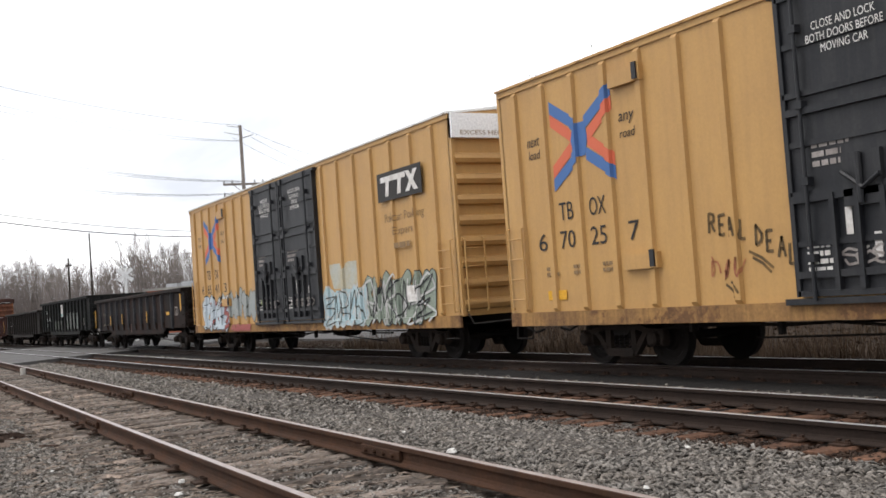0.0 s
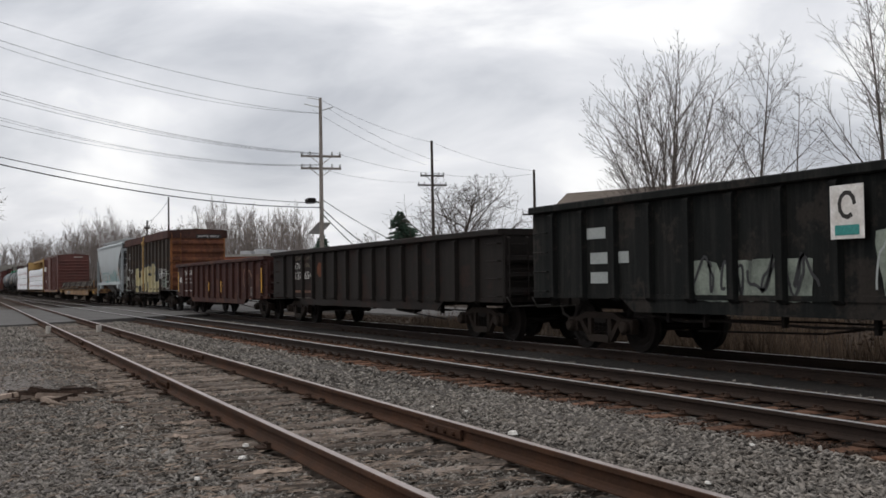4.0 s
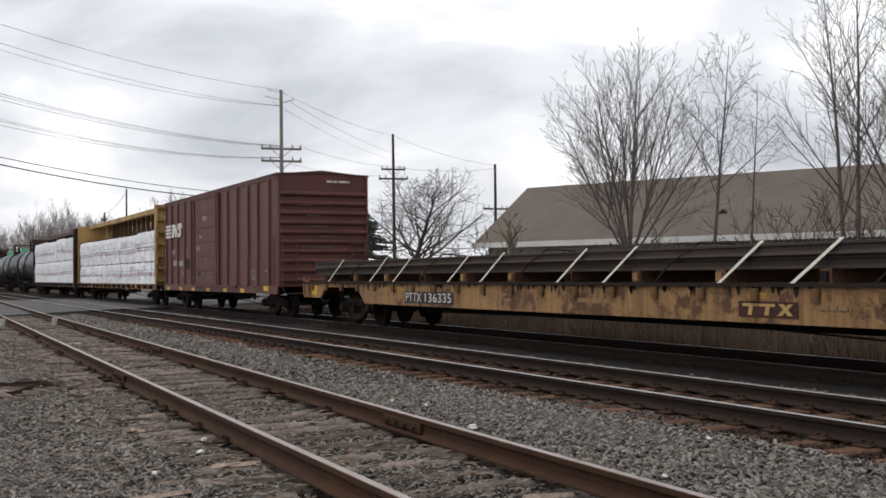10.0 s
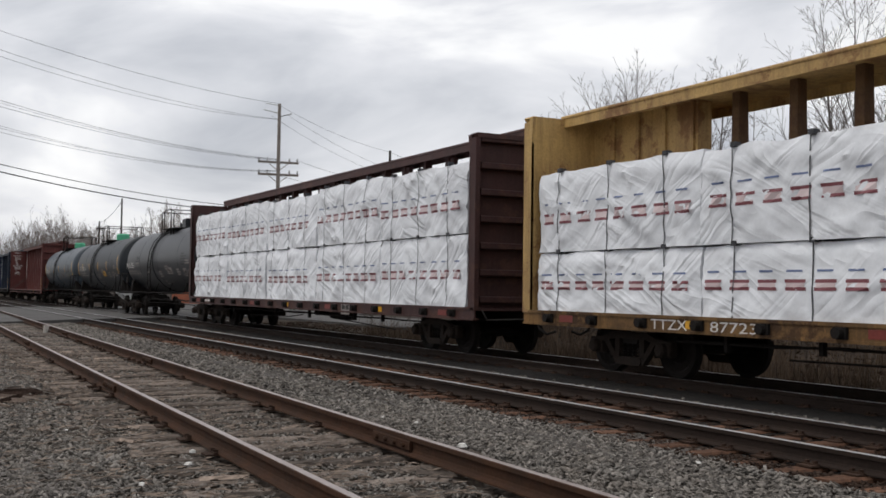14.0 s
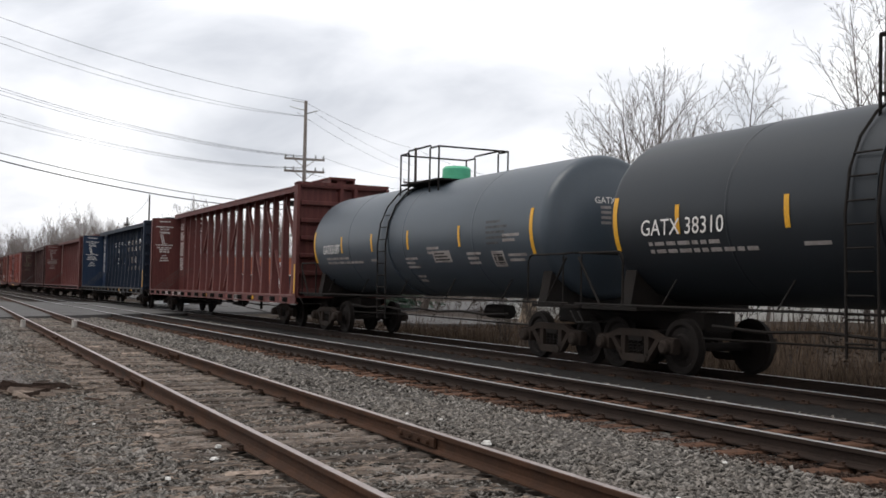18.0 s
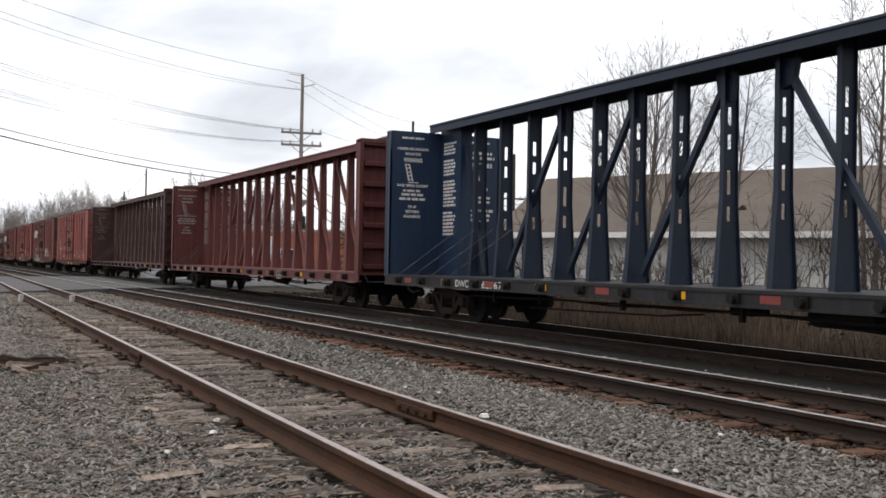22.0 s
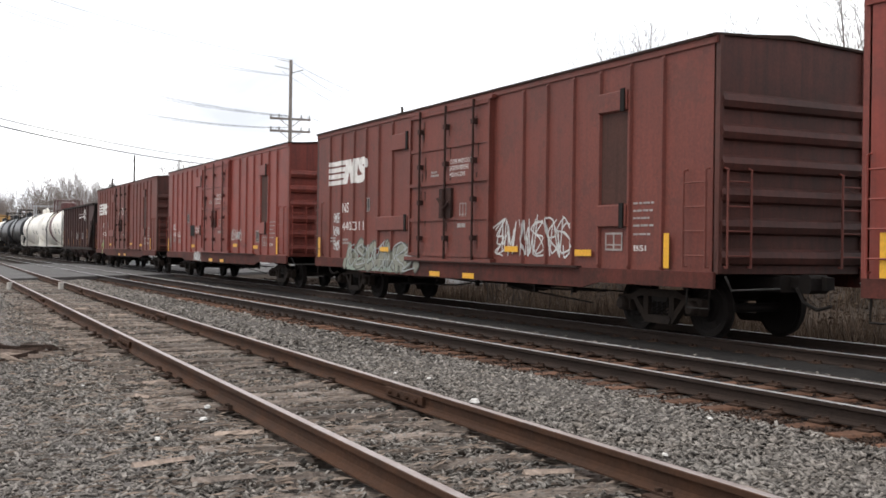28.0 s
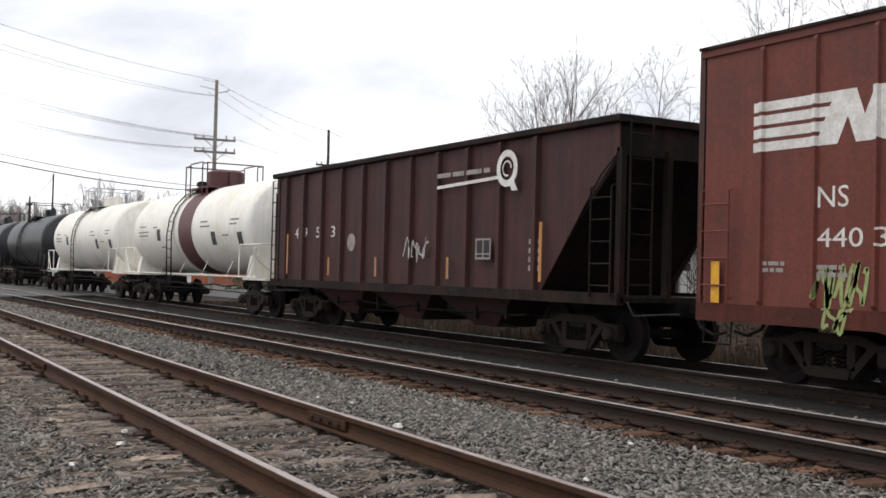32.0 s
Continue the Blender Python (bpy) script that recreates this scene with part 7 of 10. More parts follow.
def tank_car(number, label, x0, x1, mat, band=None, dome="plain", mark="", pale_rails=False, radius=1.44, axis_z=2.60, name="tank_car", marks=True, end_stripes=False, text_x=(-5.7, 2.0), stripes=(-4.79, -2.43, 0.39, 3.05)):
    car, h = car_at(number, name, label, x0, x1)
    t = h - 0.65                                   # half the shell with its dished heads

    def head_x(r):
        """How far out the head stands at a distance from the axis: a shallow dish with a tight knuckle."""
        if r < 1.26:
            return t - 2.4 + math.sqrt(5.76 - r * r)
        return t - 0.357 - 0.25 * (1 - math.sqrt(max(0.0, 1 - ((r - 1.26) / (radius - 1.26)) ** 2)))

    rings = [0.01, 0.3, 0.6, 0.9, 1.1, 1.26, 1.33, 1.385, 1.42, radius - 0.005, radius]
    prof = [(-head_x(r), r) for r in rings]
    full = prof + [(-x, r) for x, r in reversed(prof)]
    part("shell", Mesh().lathe(full, 48, "x", (0, 0, axis_z)), mat, car, smooth=True)
    for x in (-t * 0.52, 0.0, t * 0.52):
        seams = Mesh().lathe([(x - 0.03, radius), (x - 0.02, radius + 0.006), (x + 0.02, radius + 0.006), (x + 0.03, radius)], 48, "x", (0, 0, axis_z))
        part("weld_seam", seams, mat, car, smooth=True)
    if band:
        part("band", Mesh().lathe([(band[0], radius + 0.002), (band[0], radius + 0.008), (band[1], radius + 0.008), (band[1], radius + 0.002)], 48, "x", (0, 0, axis_z)), M["tank_band"], car, "maroon painted band", True)
    steel = M["tank_white"] if pale_rails else M["steel_dark"]
    # end platforms, saddles and side rail
    for s in (-1, 1):
        part("platform", Mesh().box(*sorted((s * (h - 1.7), s * (h + 0.05))), -1.3, 1.3, 1.03, 1.09), steel, car)
        part("saddle", Mesh().slab_x([(-1.28, 1.09), (1.28, 1.09), (1.16, 1.72), (1.0, 1.55), (0.7, 1.32), (-0.7, 1.32), (-1.0, 1.55), (-1.16, 1.72)], *sorted((s * (h - 1.5), s * (h - 1.2)))), mat if pale_rails else M["steel_dark"], car)
    r = Mesh()
    r.tube([(-h + 0.1, -1.48, 1.12), (h - 0.1, -1.48, 1.12)], 0.022, 6)
    for s in (-1, 1):
        for e in (-1, 1):
            r.tube([(s * (h - 1.55), e * 1.48, 1.1), (s * (h - 1.55), e * 1.48, 1.9), (s * (h - 1.5), e * 1.48, 1.98), (s * (h - 1.42), e * 1.48, 2.02), (s * (h - 0.25), e * 1.48, 2.02), (s * (h - 0.12), e * 1.40, 2.04), (s * (h - 0.1), 0, 2.04)], 0.022, 6)
            r.tube([(s * (h - 0.9), e * 1.48, 1.1), (s * (h - 0.2), e * 1.48, 1.95)], 0.022, 6)
            r.tube([(s * (h - 0.3), e * 1.48, 1.06), (s * (h - 0.3), e * 1.48, 2.02)], 0.018, 6)
    for x in spread(-h + 2.6, h - 2.6, 5):
        r.tube([(x, -1.48, 1.12), (x + 0.22, -1.36, 1.55)], 0.016, 5)
    part("handrail", r, steel, car)
    # ladder, top platform and fittings
    lx = -1.28
    m = Mesh()
    for x in (lx, lx + 0.52):
        pts = [(x, -1.52, 0.55), (x, -1.56, axis_z - 0.2)] + [(x, -(radius + 0.09) * math.cos(a), axis_z + (radius + 0.09) * math.sin(a)) for a in (0.25, 0.55, 0.85, 1.15)]
        m.tube(pts, 0.022, 5)
    for k in range(9):
        z = 0.75 + 0.3 * k
        if z < axis_z:
            m.tube([(lx, -1.545, z), (lx + 0.45, -1.545, z)], 0.014, 5)
        else:
            a = min(1.2, (z - axis_z) / radius)
            m.tube([(lx, -(radius + 0.09) * math.cos(a), axis_z + (radius + 0.09) * math.sin(a)), (lx + 0.45, -(radius + 0.09) * math.cos(a), axis_z + (radius + 0.09) * math.sin(a))], 0.014, 5)
    part("ladder", m, M["steel_dark"], car)
    band2 = Mesh().lathe([(lx + 0.02, radius + 0.004), (lx + 0.02, radius + 0.03), (lx + 0.42, radius + 0.03), (lx + 0.42, radius + 0.004)], 48, "x", (0, 0, axis_z))
    part("rubbing_band", band2, mat, car, smooth=True)
    top = axis_z + radius
    d0, d1 = lx, lx + 2.25
    g = Mesh()
    g.box(d0, d1, -0.95, -0.35, top - 0.08, top - 0.04)
    g.box(d0, d1, 0.35, 0.95, top - 0.08, top - 0.04)
    rail_paint = M["steel_dark"] if not pale_rails else M["tank_band"] if band else M["galv"]
    deck = part("top_platform", g, rail_paint, car)
    for x in (d0, d0 + 0.5, d1 - 0.5, d1):
        for y in (-0.95, 0.95):
            part("railing_post", Mesh().tube([(x, y, top - 0.35), (x, y, top + 0.72)], 0.024, 6), rail_paint, deck)
    for y in (-0.95, 0.95):
        part("handrail", Mesh().tube([(d0, y, top + 0.72), (d0 + 0.42, y, top + 0.72), (d0 + 0.5, y, top + 0.78), (d1 - 0.5, y, top + 0.78), (d1 - 0.42, y, top + 0.72), (d1, y, top + 0.72)], 0.024, 6), rail_paint, deck)
    for x in (d0, d1):
        part("handrail", Mesh().tube([(x, -0.95, top + 0.72), (x, 0.95, top + 0.72)], 0.024, 6), rail_paint, deck)
    dm = Mesh()
    cx = 0.04
    if dome == "green":
        dm.lathe([(top - 0.05, 0.36), (top + 0.30, 0.36), (top + 0.36, 0.30), (top + 0.38, 0.02)], 20, "z", (cx, 0, 0))
        part("valve_housing", dm, M["dome_green"], car, "bright green valve housing", True)
    else:
        if band:
            dm.lathe([(top - 0.05, 0.62), (top + 0.5, 0.62), (top + 0.56, 0.5), (top + 0.6, 0.02)], 20, "z", (cx, 0, 0))
        dm.box(cx - 0.28, cx + 0.28, -0.28, 0.28, top - 0.05, top + 0.42, 0.06)
        dm.lathe([(top - 0.05, 0.22), (top + 0.25, 0.22), (top + 0.28, 0.05)], 14, "z", (cx - 1.0, 0, 0))
        dm.lathe([(top - 0.05, 0.12), (top + 0.48, 0.12), (top + 0.55, 0.03)], 12, "z", (cx + 0.75, 0, 0))
        part("valve_housing", dm, M["tank_band"] if band else (M["tank_white"] if pale_rails else M["tank_black"]), car)

    def on_shell(x0_, x1_, z_0, z_1, mt, nm="stencil"):
        """A patch of paint that follows the shell."""
        k = Mesh()
        n = 6
        v = []
        for i in range(n + 1):
            z = z_0 + (z_1 - z_0) * i / n
            y = -math.sqrt(max(0.0, (radius + 0.006) ** 2 - (z - axis_z) ** 2))
            v += [(x0_, y, z), (x1_, y, z)]
        k.add(v, [(2 * i, 2 * i + 1, 2 * i + 3, 2 * i + 2) for i in range(n)])
        return part(nm, k, mt, car)

    if marks:
        rnd = random.Random(number)
        if end_stripes:
            for x in stripes:
                on_shell(x - 0.05, x + 0.05, 2.27, 2.73, M["reflector"], "reflector")
            for e in (-1, 1):
                on_shell(e * 6.15 - 0.06 - (0.3 if e < 0 else 0), e * 6.15 + 0.06 - (0.3 if e < 0 else 0), 2.03, 2.94, M["reflector"], "reflector")
        for x, z, w, n in ((5.0, 2.42, 0.7, 2), (5.1, 2.02, 0.8, 2), (0.0, 2.02, 0.7, 3), (1.35, 2.24, 0.7, 2), (3.3, 2.08, 0.65, 3), (0.2, 1.6, 0.5, 2), (-2.2, 2.02, 0.5, 1)):
            for q in range(n):
                on_shell(x, x + w * rnd.uniform(0.7, 1.0), z - 0.1 * q, z - 0.1 * q + 0.055, M["ink_grey"])
        on_shell(4.42, 4.92, 1.82, 2.14, M["ink_grey"], "placard")
        on_shell(4.48, 4.86, 1.86, 2.10, M["ink_black"], "placard")
        on_shell(4.55, 4.62, 1.88, 2.08, M["ink_grey"], "placard")
        on_shell(1.6, 2.5, 1.94, 2.2, M["reflector"] if number == 14 else M["ink_grey"], "placard")
        for q in range(3):
            on_shell(1.68, 2.42 - 0.1 * q, 1.98 + 0.07 * q, 2.015 + 0.07 * q, M["ink_black"], "stencil")
        for q, w in enumerate((0.6, 0.9, 0.8, 0.9, 0.5)):
            on_shell(4.3, 4.3 + w, 2.72 - 0.11 * q, 2.77 - 0.11 * q, M["ink_faint"])
    if pale_rails:                               # small black print on the white shell
        for x, z, w in ((-5.2, 2.75, 0.9), (-5.2, 2.55, 1.3), (-5.2, 2.42, 1.2), (-3.4, 2.7, 0.5), (1.9, 2.75, 0.7), (1.9, 2.6, 0.9), (3.9, 2.3, 0.6), (4.6, 2.75, 0.8), (4.6, 2.62, 0.6), (-2.6, 2.0, 0.4)):
            on_shell(x, x + w, z, z + 0.05, M["ink_grey"])
        for x, z in ((-2.9, 2.45), (2.9, 2.25), (5.2, 2.2)):
            on_shell(x, x + 0.4, z - 0.2, z + 0.2, M["ink_faint"], "placard")
    if number == 13:
        rnd = random.Random(3)
        for z, w, k, ink in ((2.76, 0.8, 0.045, "ink_faint"), (2.67, 0.75, 0.045, "ink_faint"), (2.56, 0.8, 0.045, "ink_faint"), (2.44, 0.65, 0.07, "ink_grey"), (2.36, 1.0, 0.012, "ink_grey"), (2.1, 0.7, 0.02, "ink_grey"), (2.01, 0.85, 0.02, "ink_grey"), (1.92, 0.85, 0.02, "ink_grey"), (1.83, 0.65, 0.02, "ink_grey")):
            x = -4.5
            while x < -4.5 + w:
                q = rnd.uniform(0.06, 0.2)
                on_shell(x, x + q, z, z + k, M[ink])
                x += q + (0.02 if k < 0.03 else 0.05)
        part("placard_holder", Mesh().box(-6.2, -5.88, -1.53, -1.47, 1.52, 1.84, 0.02).box(-6.1, -6.02, -1.5, -1.46, 1.1, 1.52), M["steel_dark"], car)
    if end_stripes:                              # number and small print on the heads
        for s in (-1, 1):
            face, side_y0 = pose(0, 0, 0, 0, 0, 90 * s), -0.9 if number == 14 else -0.5
            rows = [(z, 0.055, q) for z, q in ((2.93, 0.6), (2.83, 0.7), (2.73, 0.6), (2.63, 0.4))]
            for z, k, w in rows:
                for a in (0.1, 0.4, 0.65):
                    if a - 0.1 < w:
                        q = Mesh().box(side_y0 + a, side_y0 + a + 0.22, -0.001, 0.001, z, z + k)
                        part("head_stencil", q, M["ink_grey"], car).matrix_basis = face
            letters(mark, car, side_y0, side_y0 + 0.85, 3.03, 3.16, M["ink_white"], 0, "head_letter", bold=0.01, basis=face)
        for o in car.children:
            if o.name.startswith("head_"):
                for v in o.data.vertices:
                    v.co.y = -head_x(min(math.hypot(v.co.x, v.co.z - axis_z), 1.25)) - 0.006
    if mark:
        a, wide = text_x
        letters(mark, car, a, a + wide, axis_z - 0.34, axis_z - 0.08, M["ink_white"], -radius - 0.012)
        for z, w in ((2.10, 1.75), (1.98, 2.6)):
            x = a + 0.1
            rnd = random.Random(number)
            while x < a + w:
                q = rnd.uniform(0.08, 0.3)
                on_shell(x, x + q, z, z + 0.06, M["ink_grey"])
                x += q + 0.06
    running_gear(car, h, 1.35, sill=(0.32, 0.72, 1.02), stub=True)
    return car, h

def covered_hopper(number, x0, x1):
    """Pale grey covered hopper: bellied sides, roof with walkways, sloped ends, three outlets."""
    car, h = car_at(number, "covered_hopper", "pale grey covered hopper car with green graffiti", x0, x1)
    z1 = 4.11
    e = h + 0.08
    # level, half width, half length: bellied sides whose ends curve in below the eaves
    lines = [(1.45, 1.38, 4.66), (1.7, 1.42, 4.56), (2.08, 1.48, 4.54), (2.45, 1.52, 4.54), (2.8, 1.535, 4.64), (3.05, 1.54, 4.82), (3.25, 1.54, 5.08), (3.45, 1.535, 5.36), (3.65, 1.53, 5.68), (3.78, 1.52, e), (4.11, 1.48, e)]
    for s in (-1, 1):
        side = Mesh()
        side.add([(x * q, s * y, z) for z, y, x in lines for q in (-1, 1)], [(2 * k, 2 * k + 1, 2 * k + 3, 2 * k + 2) for k in range(len(lines) - 1)])
        part("side_sheet", side, M["hopper_grey"], car, smooth=True)
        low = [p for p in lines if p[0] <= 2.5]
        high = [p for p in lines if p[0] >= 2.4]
        # sloped ends: mid grey up to about 2.45, darker grey above
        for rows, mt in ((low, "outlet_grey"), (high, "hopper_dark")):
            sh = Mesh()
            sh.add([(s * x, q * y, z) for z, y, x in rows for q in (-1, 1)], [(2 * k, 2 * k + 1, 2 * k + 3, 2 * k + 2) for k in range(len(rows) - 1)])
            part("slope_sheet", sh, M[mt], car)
    cap = Mesh()
    rp = [(-1.5, z1 - 0.1), (-1.5, z1), (-1.1, z1 + 0.17), (0, z1 + 0.24), (1.1, z1 + 0.17), (1.5, z1), (1.5, z1 - 0.1)]
    cap.prism([(-e, y, z) for y, z in rp], [(e, y, z) for y, z in rp])
    part("roof", cap, M["hopper_grey"], car, smooth=True)
    part("eave_rail", Mesh().box(-e, e, -1.56, -1.49, z1 - 0.1, z1 - 0.02).box(-e, e, 1.49, 1.56, z1 - 0.1, z1 - 0.02), M["hopper_grey"], car)
    walk_steel = M["galv"]
    for s in (-1, 1):                            # running boards of open grating on thin brackets
        w = Mesh()
        for y in (0.72, 0.84, 0.96, 1.08, 1.20):
            w.box(-e + 0.2, e + 0.1, s * y - 0.012, s * y + 0.012, z1 + 0.30, z1 + 0.335)
        for x in spread(-e + 0.3, e - 0.1, 40):
            w.box(x - 0.012, x + 0.012, *sorted((s * 0.72, s * 1.2)), z1 + 0.30, z1 + 0.325)
        board = part("roof_walk", w, walk_steel, car)
        for x in spread(-e + 0.4, e - 0.2, 8):
            part("bracket", Mesh().tube([(x, s * 0.78, z1 + 0.12), (x, s * 0.78, z1 + 0.31)], 0.016, 5).tube([(x, s * 1.16, z1 + 0.08), (x, s * 1.16, z1 + 0.31)], 0.016, 5), walk_steel, board)
    for s in (-1, 1):
        a_, b_ = sorted((s * (e - 0.1), s * (e + 0.2)))
        part("end_walk", Mesh().box(a_, b_, -1.2, 1.2, z1 + 0.30, z1 + 0.33), walk_steel, car)
    hat = Mesh()
    for x in spread(-e + 1.2, e - 1.2, 6):
        hat.box(x - 0.55, x + 0.55, -0.4, 0.4, z1 + 0.2, z1 + 0.32, 0.04)
    part("hatch", hat, M["hopper_grey"], car)
    s_ = Mesh()
    for s in (-1, 1):
        a_, b_ = sorted((s * 1.38, s * 1.54))
        s_.box(-h, h, a_, b_, 1.39, 1.57, 0.02)
        for k in (-1, 1):
            x = k * (h - 1.75)
            s_.box(x - 0.3, x + 0.3, a_, b_, 1.14, 1.40, 0.02)
    part("side_sill", s_, M["hopper_grey"], car)
    # dark wedge-shaped bays of the sloped ends, and end posts
    for s in (-1, 1):
        p = Mesh()
        p.box(*sorted((s * (h - 0.14), s * (h + 0.02))), -1.5, -1.38, 1.0, z1)
        p.box(*sorted((s * (h - 0.14), s * (h + 0.02))), 1.38, 1.5, 1.0, z1)
        p.box(*sorted((s * (h - 0.10), s * (h - 0.02))), -1.4, 1.4, z1 - 0.35, z1)
        part("end_frame", p, M["hopper_grey"], car)
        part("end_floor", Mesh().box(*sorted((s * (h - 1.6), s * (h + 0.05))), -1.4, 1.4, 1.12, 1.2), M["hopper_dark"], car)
    for i, x in enumerate((-1.75, 1.75)):
        m = Mesh()
        m.prism([(x - 1.7, -1.33, 1.46), (x + 1.7, -1.33, 1.46), (x + 1.7, 1.33, 1.46), (x - 1.7, 1.33, 1.46)], [(x - 0.45, -0.55, 0.48), (x + 0.45, -0.55, 0.48), (x + 0.45, 0.55, 0.48), (x - 0.45, 0.55, 0.48)])
        m.box(x - 0.6, x + 0.6, -0.65, 0.65, 0.40, 0.50)
        part("hopper_outlet", m, M["outlet_grey"], car)
    ladder(car, h - 0.42, h - 0.02, 0.62, 3.15, -1.5, M["hopper_grey"], 6)
    ladder(car, -h + 0.02, -h + 0.42, 0.62, 3.15, -1.5, M["hopper_grey"], 6)
    ladder(car, h + 0.03, 0, 0.9, 4.1, -1.48, M["hopper_grey"], 8, "end_ladder", True)
    part("end_plate", Mesh().box(h + 0.02, h + 0.06, -1.48, 1.48, 3.6, 4.14), M["hopper_grey"], car)

    letters("LEHX", car, -4.42, -3.72, 2.50, 2.74, M["ink_black"], -1.548)
    letters("1103", car, -4.3, -3.66, 2.06, 2.30, M["ink_black"], -1.532)
    bars(car, -4.28, -3.5, 1.72, 1.88, 2, M["ink_grey"], 3, -1.50)
    frame_sign(car, -2.95, -2.65, 2.42, 2.68, M["hopper_grey"], -1.545)
    throwup(car, -3.35, -0.15, 1.42, 2.34, M["hopper_grey"], M["spray_teal"], 4, "TSEK", 0.34, 0.17, -1.548, 1.08)
    throwup(car, 0.1, 1.95, 1.57, 2.2, M["teal_wash"], M["spray_teal"], 5, 5, 0.34, 0.14, -1.546)
    throwup(car, 2.1, 3.5, 1.6, 2.4, M["teal_wash"], M["spray_teal"], 6, 4, 0.32, 0.14, -1.546)
    throwup(car, 3.5, 4.2, 1.6, 1.85, None, M["teal_wash"], 7, 4, 0.12, 0.0, -1.546)
    frame_sign(car, 2.75, 3.2, 1.58, 1.98, M["ink_black"], -1.53)
    bars(car, 3.5, 4.3, 1.95, 2.12, 2, M["ink_brown"], 8, -1.53)
    for x in (-4.5, 4.38):
        strip = Mesh()
        ribbon(strip, [(x, 2.56), (x + 0.03, 2.1), (x + 0.1, 1.66)], 0.1, -1.56)
        part("reflector", strip, M["orange_tape"], car)
    for x in (-1.85, 0.02, 1.94):
        plate(car, x, x + 0.1, 1.72, 2.1, M["orange_tape"], "reflector", -1.56)
    # paint lies on the bellied side
    zs, ys = [p[0] for p in lines], [p[1] for p in lines]
    for o in list(car.children):
        if o.name.split(".")[0] in ("letter", "stencil", "graffiti", "stencil_panel", "reflector"):
            for v in o.data.vertices:
                v.co.y = -float(np.interp(v.co.z, zs, ys)) + min(-0.004, 0.25 * (v.co.y + 1.52))
    running_gear(car, h, 1.6, sill=(0.30, 0.74, 1.05))
    return car


def open_hopper(number, x0, x1):
    """Brown ribbed coal hopper with open slope-sheet ends."""
    car, h = car_at(number, "open_hopper", "dark brown ribbed open hopper car with a white ring mark", x0, x1)
    mat = M["hopper_oxide"]
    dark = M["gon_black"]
    z0, z1 = 1.05, 3.85
    for s in (-1, 1):
        side = [(-h + 0.1, z1), (-h + 0.1, z0 + 0.1), (-h + 0.3, z0), (h - 2.1, z0), (h - 0.55, z1 - 0.9), (h - 0.1, z1 - 0.55), (h - 0.1, z1)]
        part("side_panel", Mesh().slab_y(side, s * 1.42, s * 1.45), mat, car)
    c = Mesh()
    for s in (-1, 1):
        a, b = sorted((s * 1.38, s * 1.55))
        c.box(-h, h, a, b, z1 - 0.12, z1, 0.02)
        a, b = sorted((s * (h - 0.14), s * h))
        c.box(a, b, -1.38, 1.38, z1 - 0.12, z1)
        a, b = sorted((s * 1.40, s * 1.53))
        c.box(-h, h, a, b, z0 - 0.12, z0 + 0.06)
    part("top_chord", c, dark, car)
    data = rib_mesh(number, 0.09, 0.14, z0, z1 - 0.1, mat)
    ribs(car, spread(-h + 0.9, h - 2.2, 11), data, 1.45)
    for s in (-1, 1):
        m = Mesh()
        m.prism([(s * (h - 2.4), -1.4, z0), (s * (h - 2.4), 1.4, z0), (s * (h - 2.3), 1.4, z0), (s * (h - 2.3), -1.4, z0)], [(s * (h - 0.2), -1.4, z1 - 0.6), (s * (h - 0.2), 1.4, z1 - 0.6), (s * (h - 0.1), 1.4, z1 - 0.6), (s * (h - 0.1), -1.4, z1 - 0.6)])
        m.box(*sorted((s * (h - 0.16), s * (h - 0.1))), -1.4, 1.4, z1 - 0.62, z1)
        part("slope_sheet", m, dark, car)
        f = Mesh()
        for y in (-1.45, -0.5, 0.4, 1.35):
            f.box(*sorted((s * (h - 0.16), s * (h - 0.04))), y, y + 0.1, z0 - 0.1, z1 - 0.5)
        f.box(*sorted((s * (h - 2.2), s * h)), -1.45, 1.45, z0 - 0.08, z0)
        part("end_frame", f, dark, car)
    for x in (-3.2, -0.2, 2.6):
        m = Mesh()
        m.prism([(x - 1.45, -1.38, z0 - 0.02), (x + 1.45, -1.38, z0 - 0.02), (x + 1.45, 1.38, z0 - 0.02), (x - 1.45, 1.38, z0 - 0.02)], [(x - 0.35, -1.0, 0.38), (x + 0.35, -1.0, 0.38), (x + 0.35, 1.0, 0.38), (x - 0.35, 1.0, 0.38)])
        part("hopper_outlet", m, mat, car)
    ladder(car, h - 0.62, h - 0.12, z0, z0 + 1.7, -1.52, dark, 5)
    ladder(car, -h + 0.12, -h + 0.62, z0, z1 - 0.2, -1.52, dark, 7)
    ladder(car, h, 0, z0, z1 - 0.1, -1.35, dark, 7, "end_ladder", True)
    q = Mesh()
    cx, cz, rr = 4.0, 3.22, 0.27
    ribbon(q, [(cx + rr * math.cos(k * 0.42), cz + rr * math.sin(k * 0.42)) for k in range(16)], 0.12, -1.553)
    q.slab_y([(cx + 0.06, cz - 0.2), (cx + 0.18, cz - 0.16), (cx + 0.34, cz - 0.40), (cx + 0.16, cz - 0.40)], -1.556, -1.552)
    ribbon(q, [(cx + 0.13 * math.cos(k * 0.42), cz + 0.13 * math.sin(k * 0.42)) for k in range(13)], 0.03, -1.553)
    q.slab_y([(1.6, 2.98), (3.75, 3.05), (3.75, 3.11), (1.6, 3.04)], -1.556, -1.552)
    part("railway_mark", q, M["ink_white"], car, "white ring mark on a bar")
    bars(car, 1.6, 3.6, 3.16, 3.3, 1, M["ink_grey"], 3, -1.552)
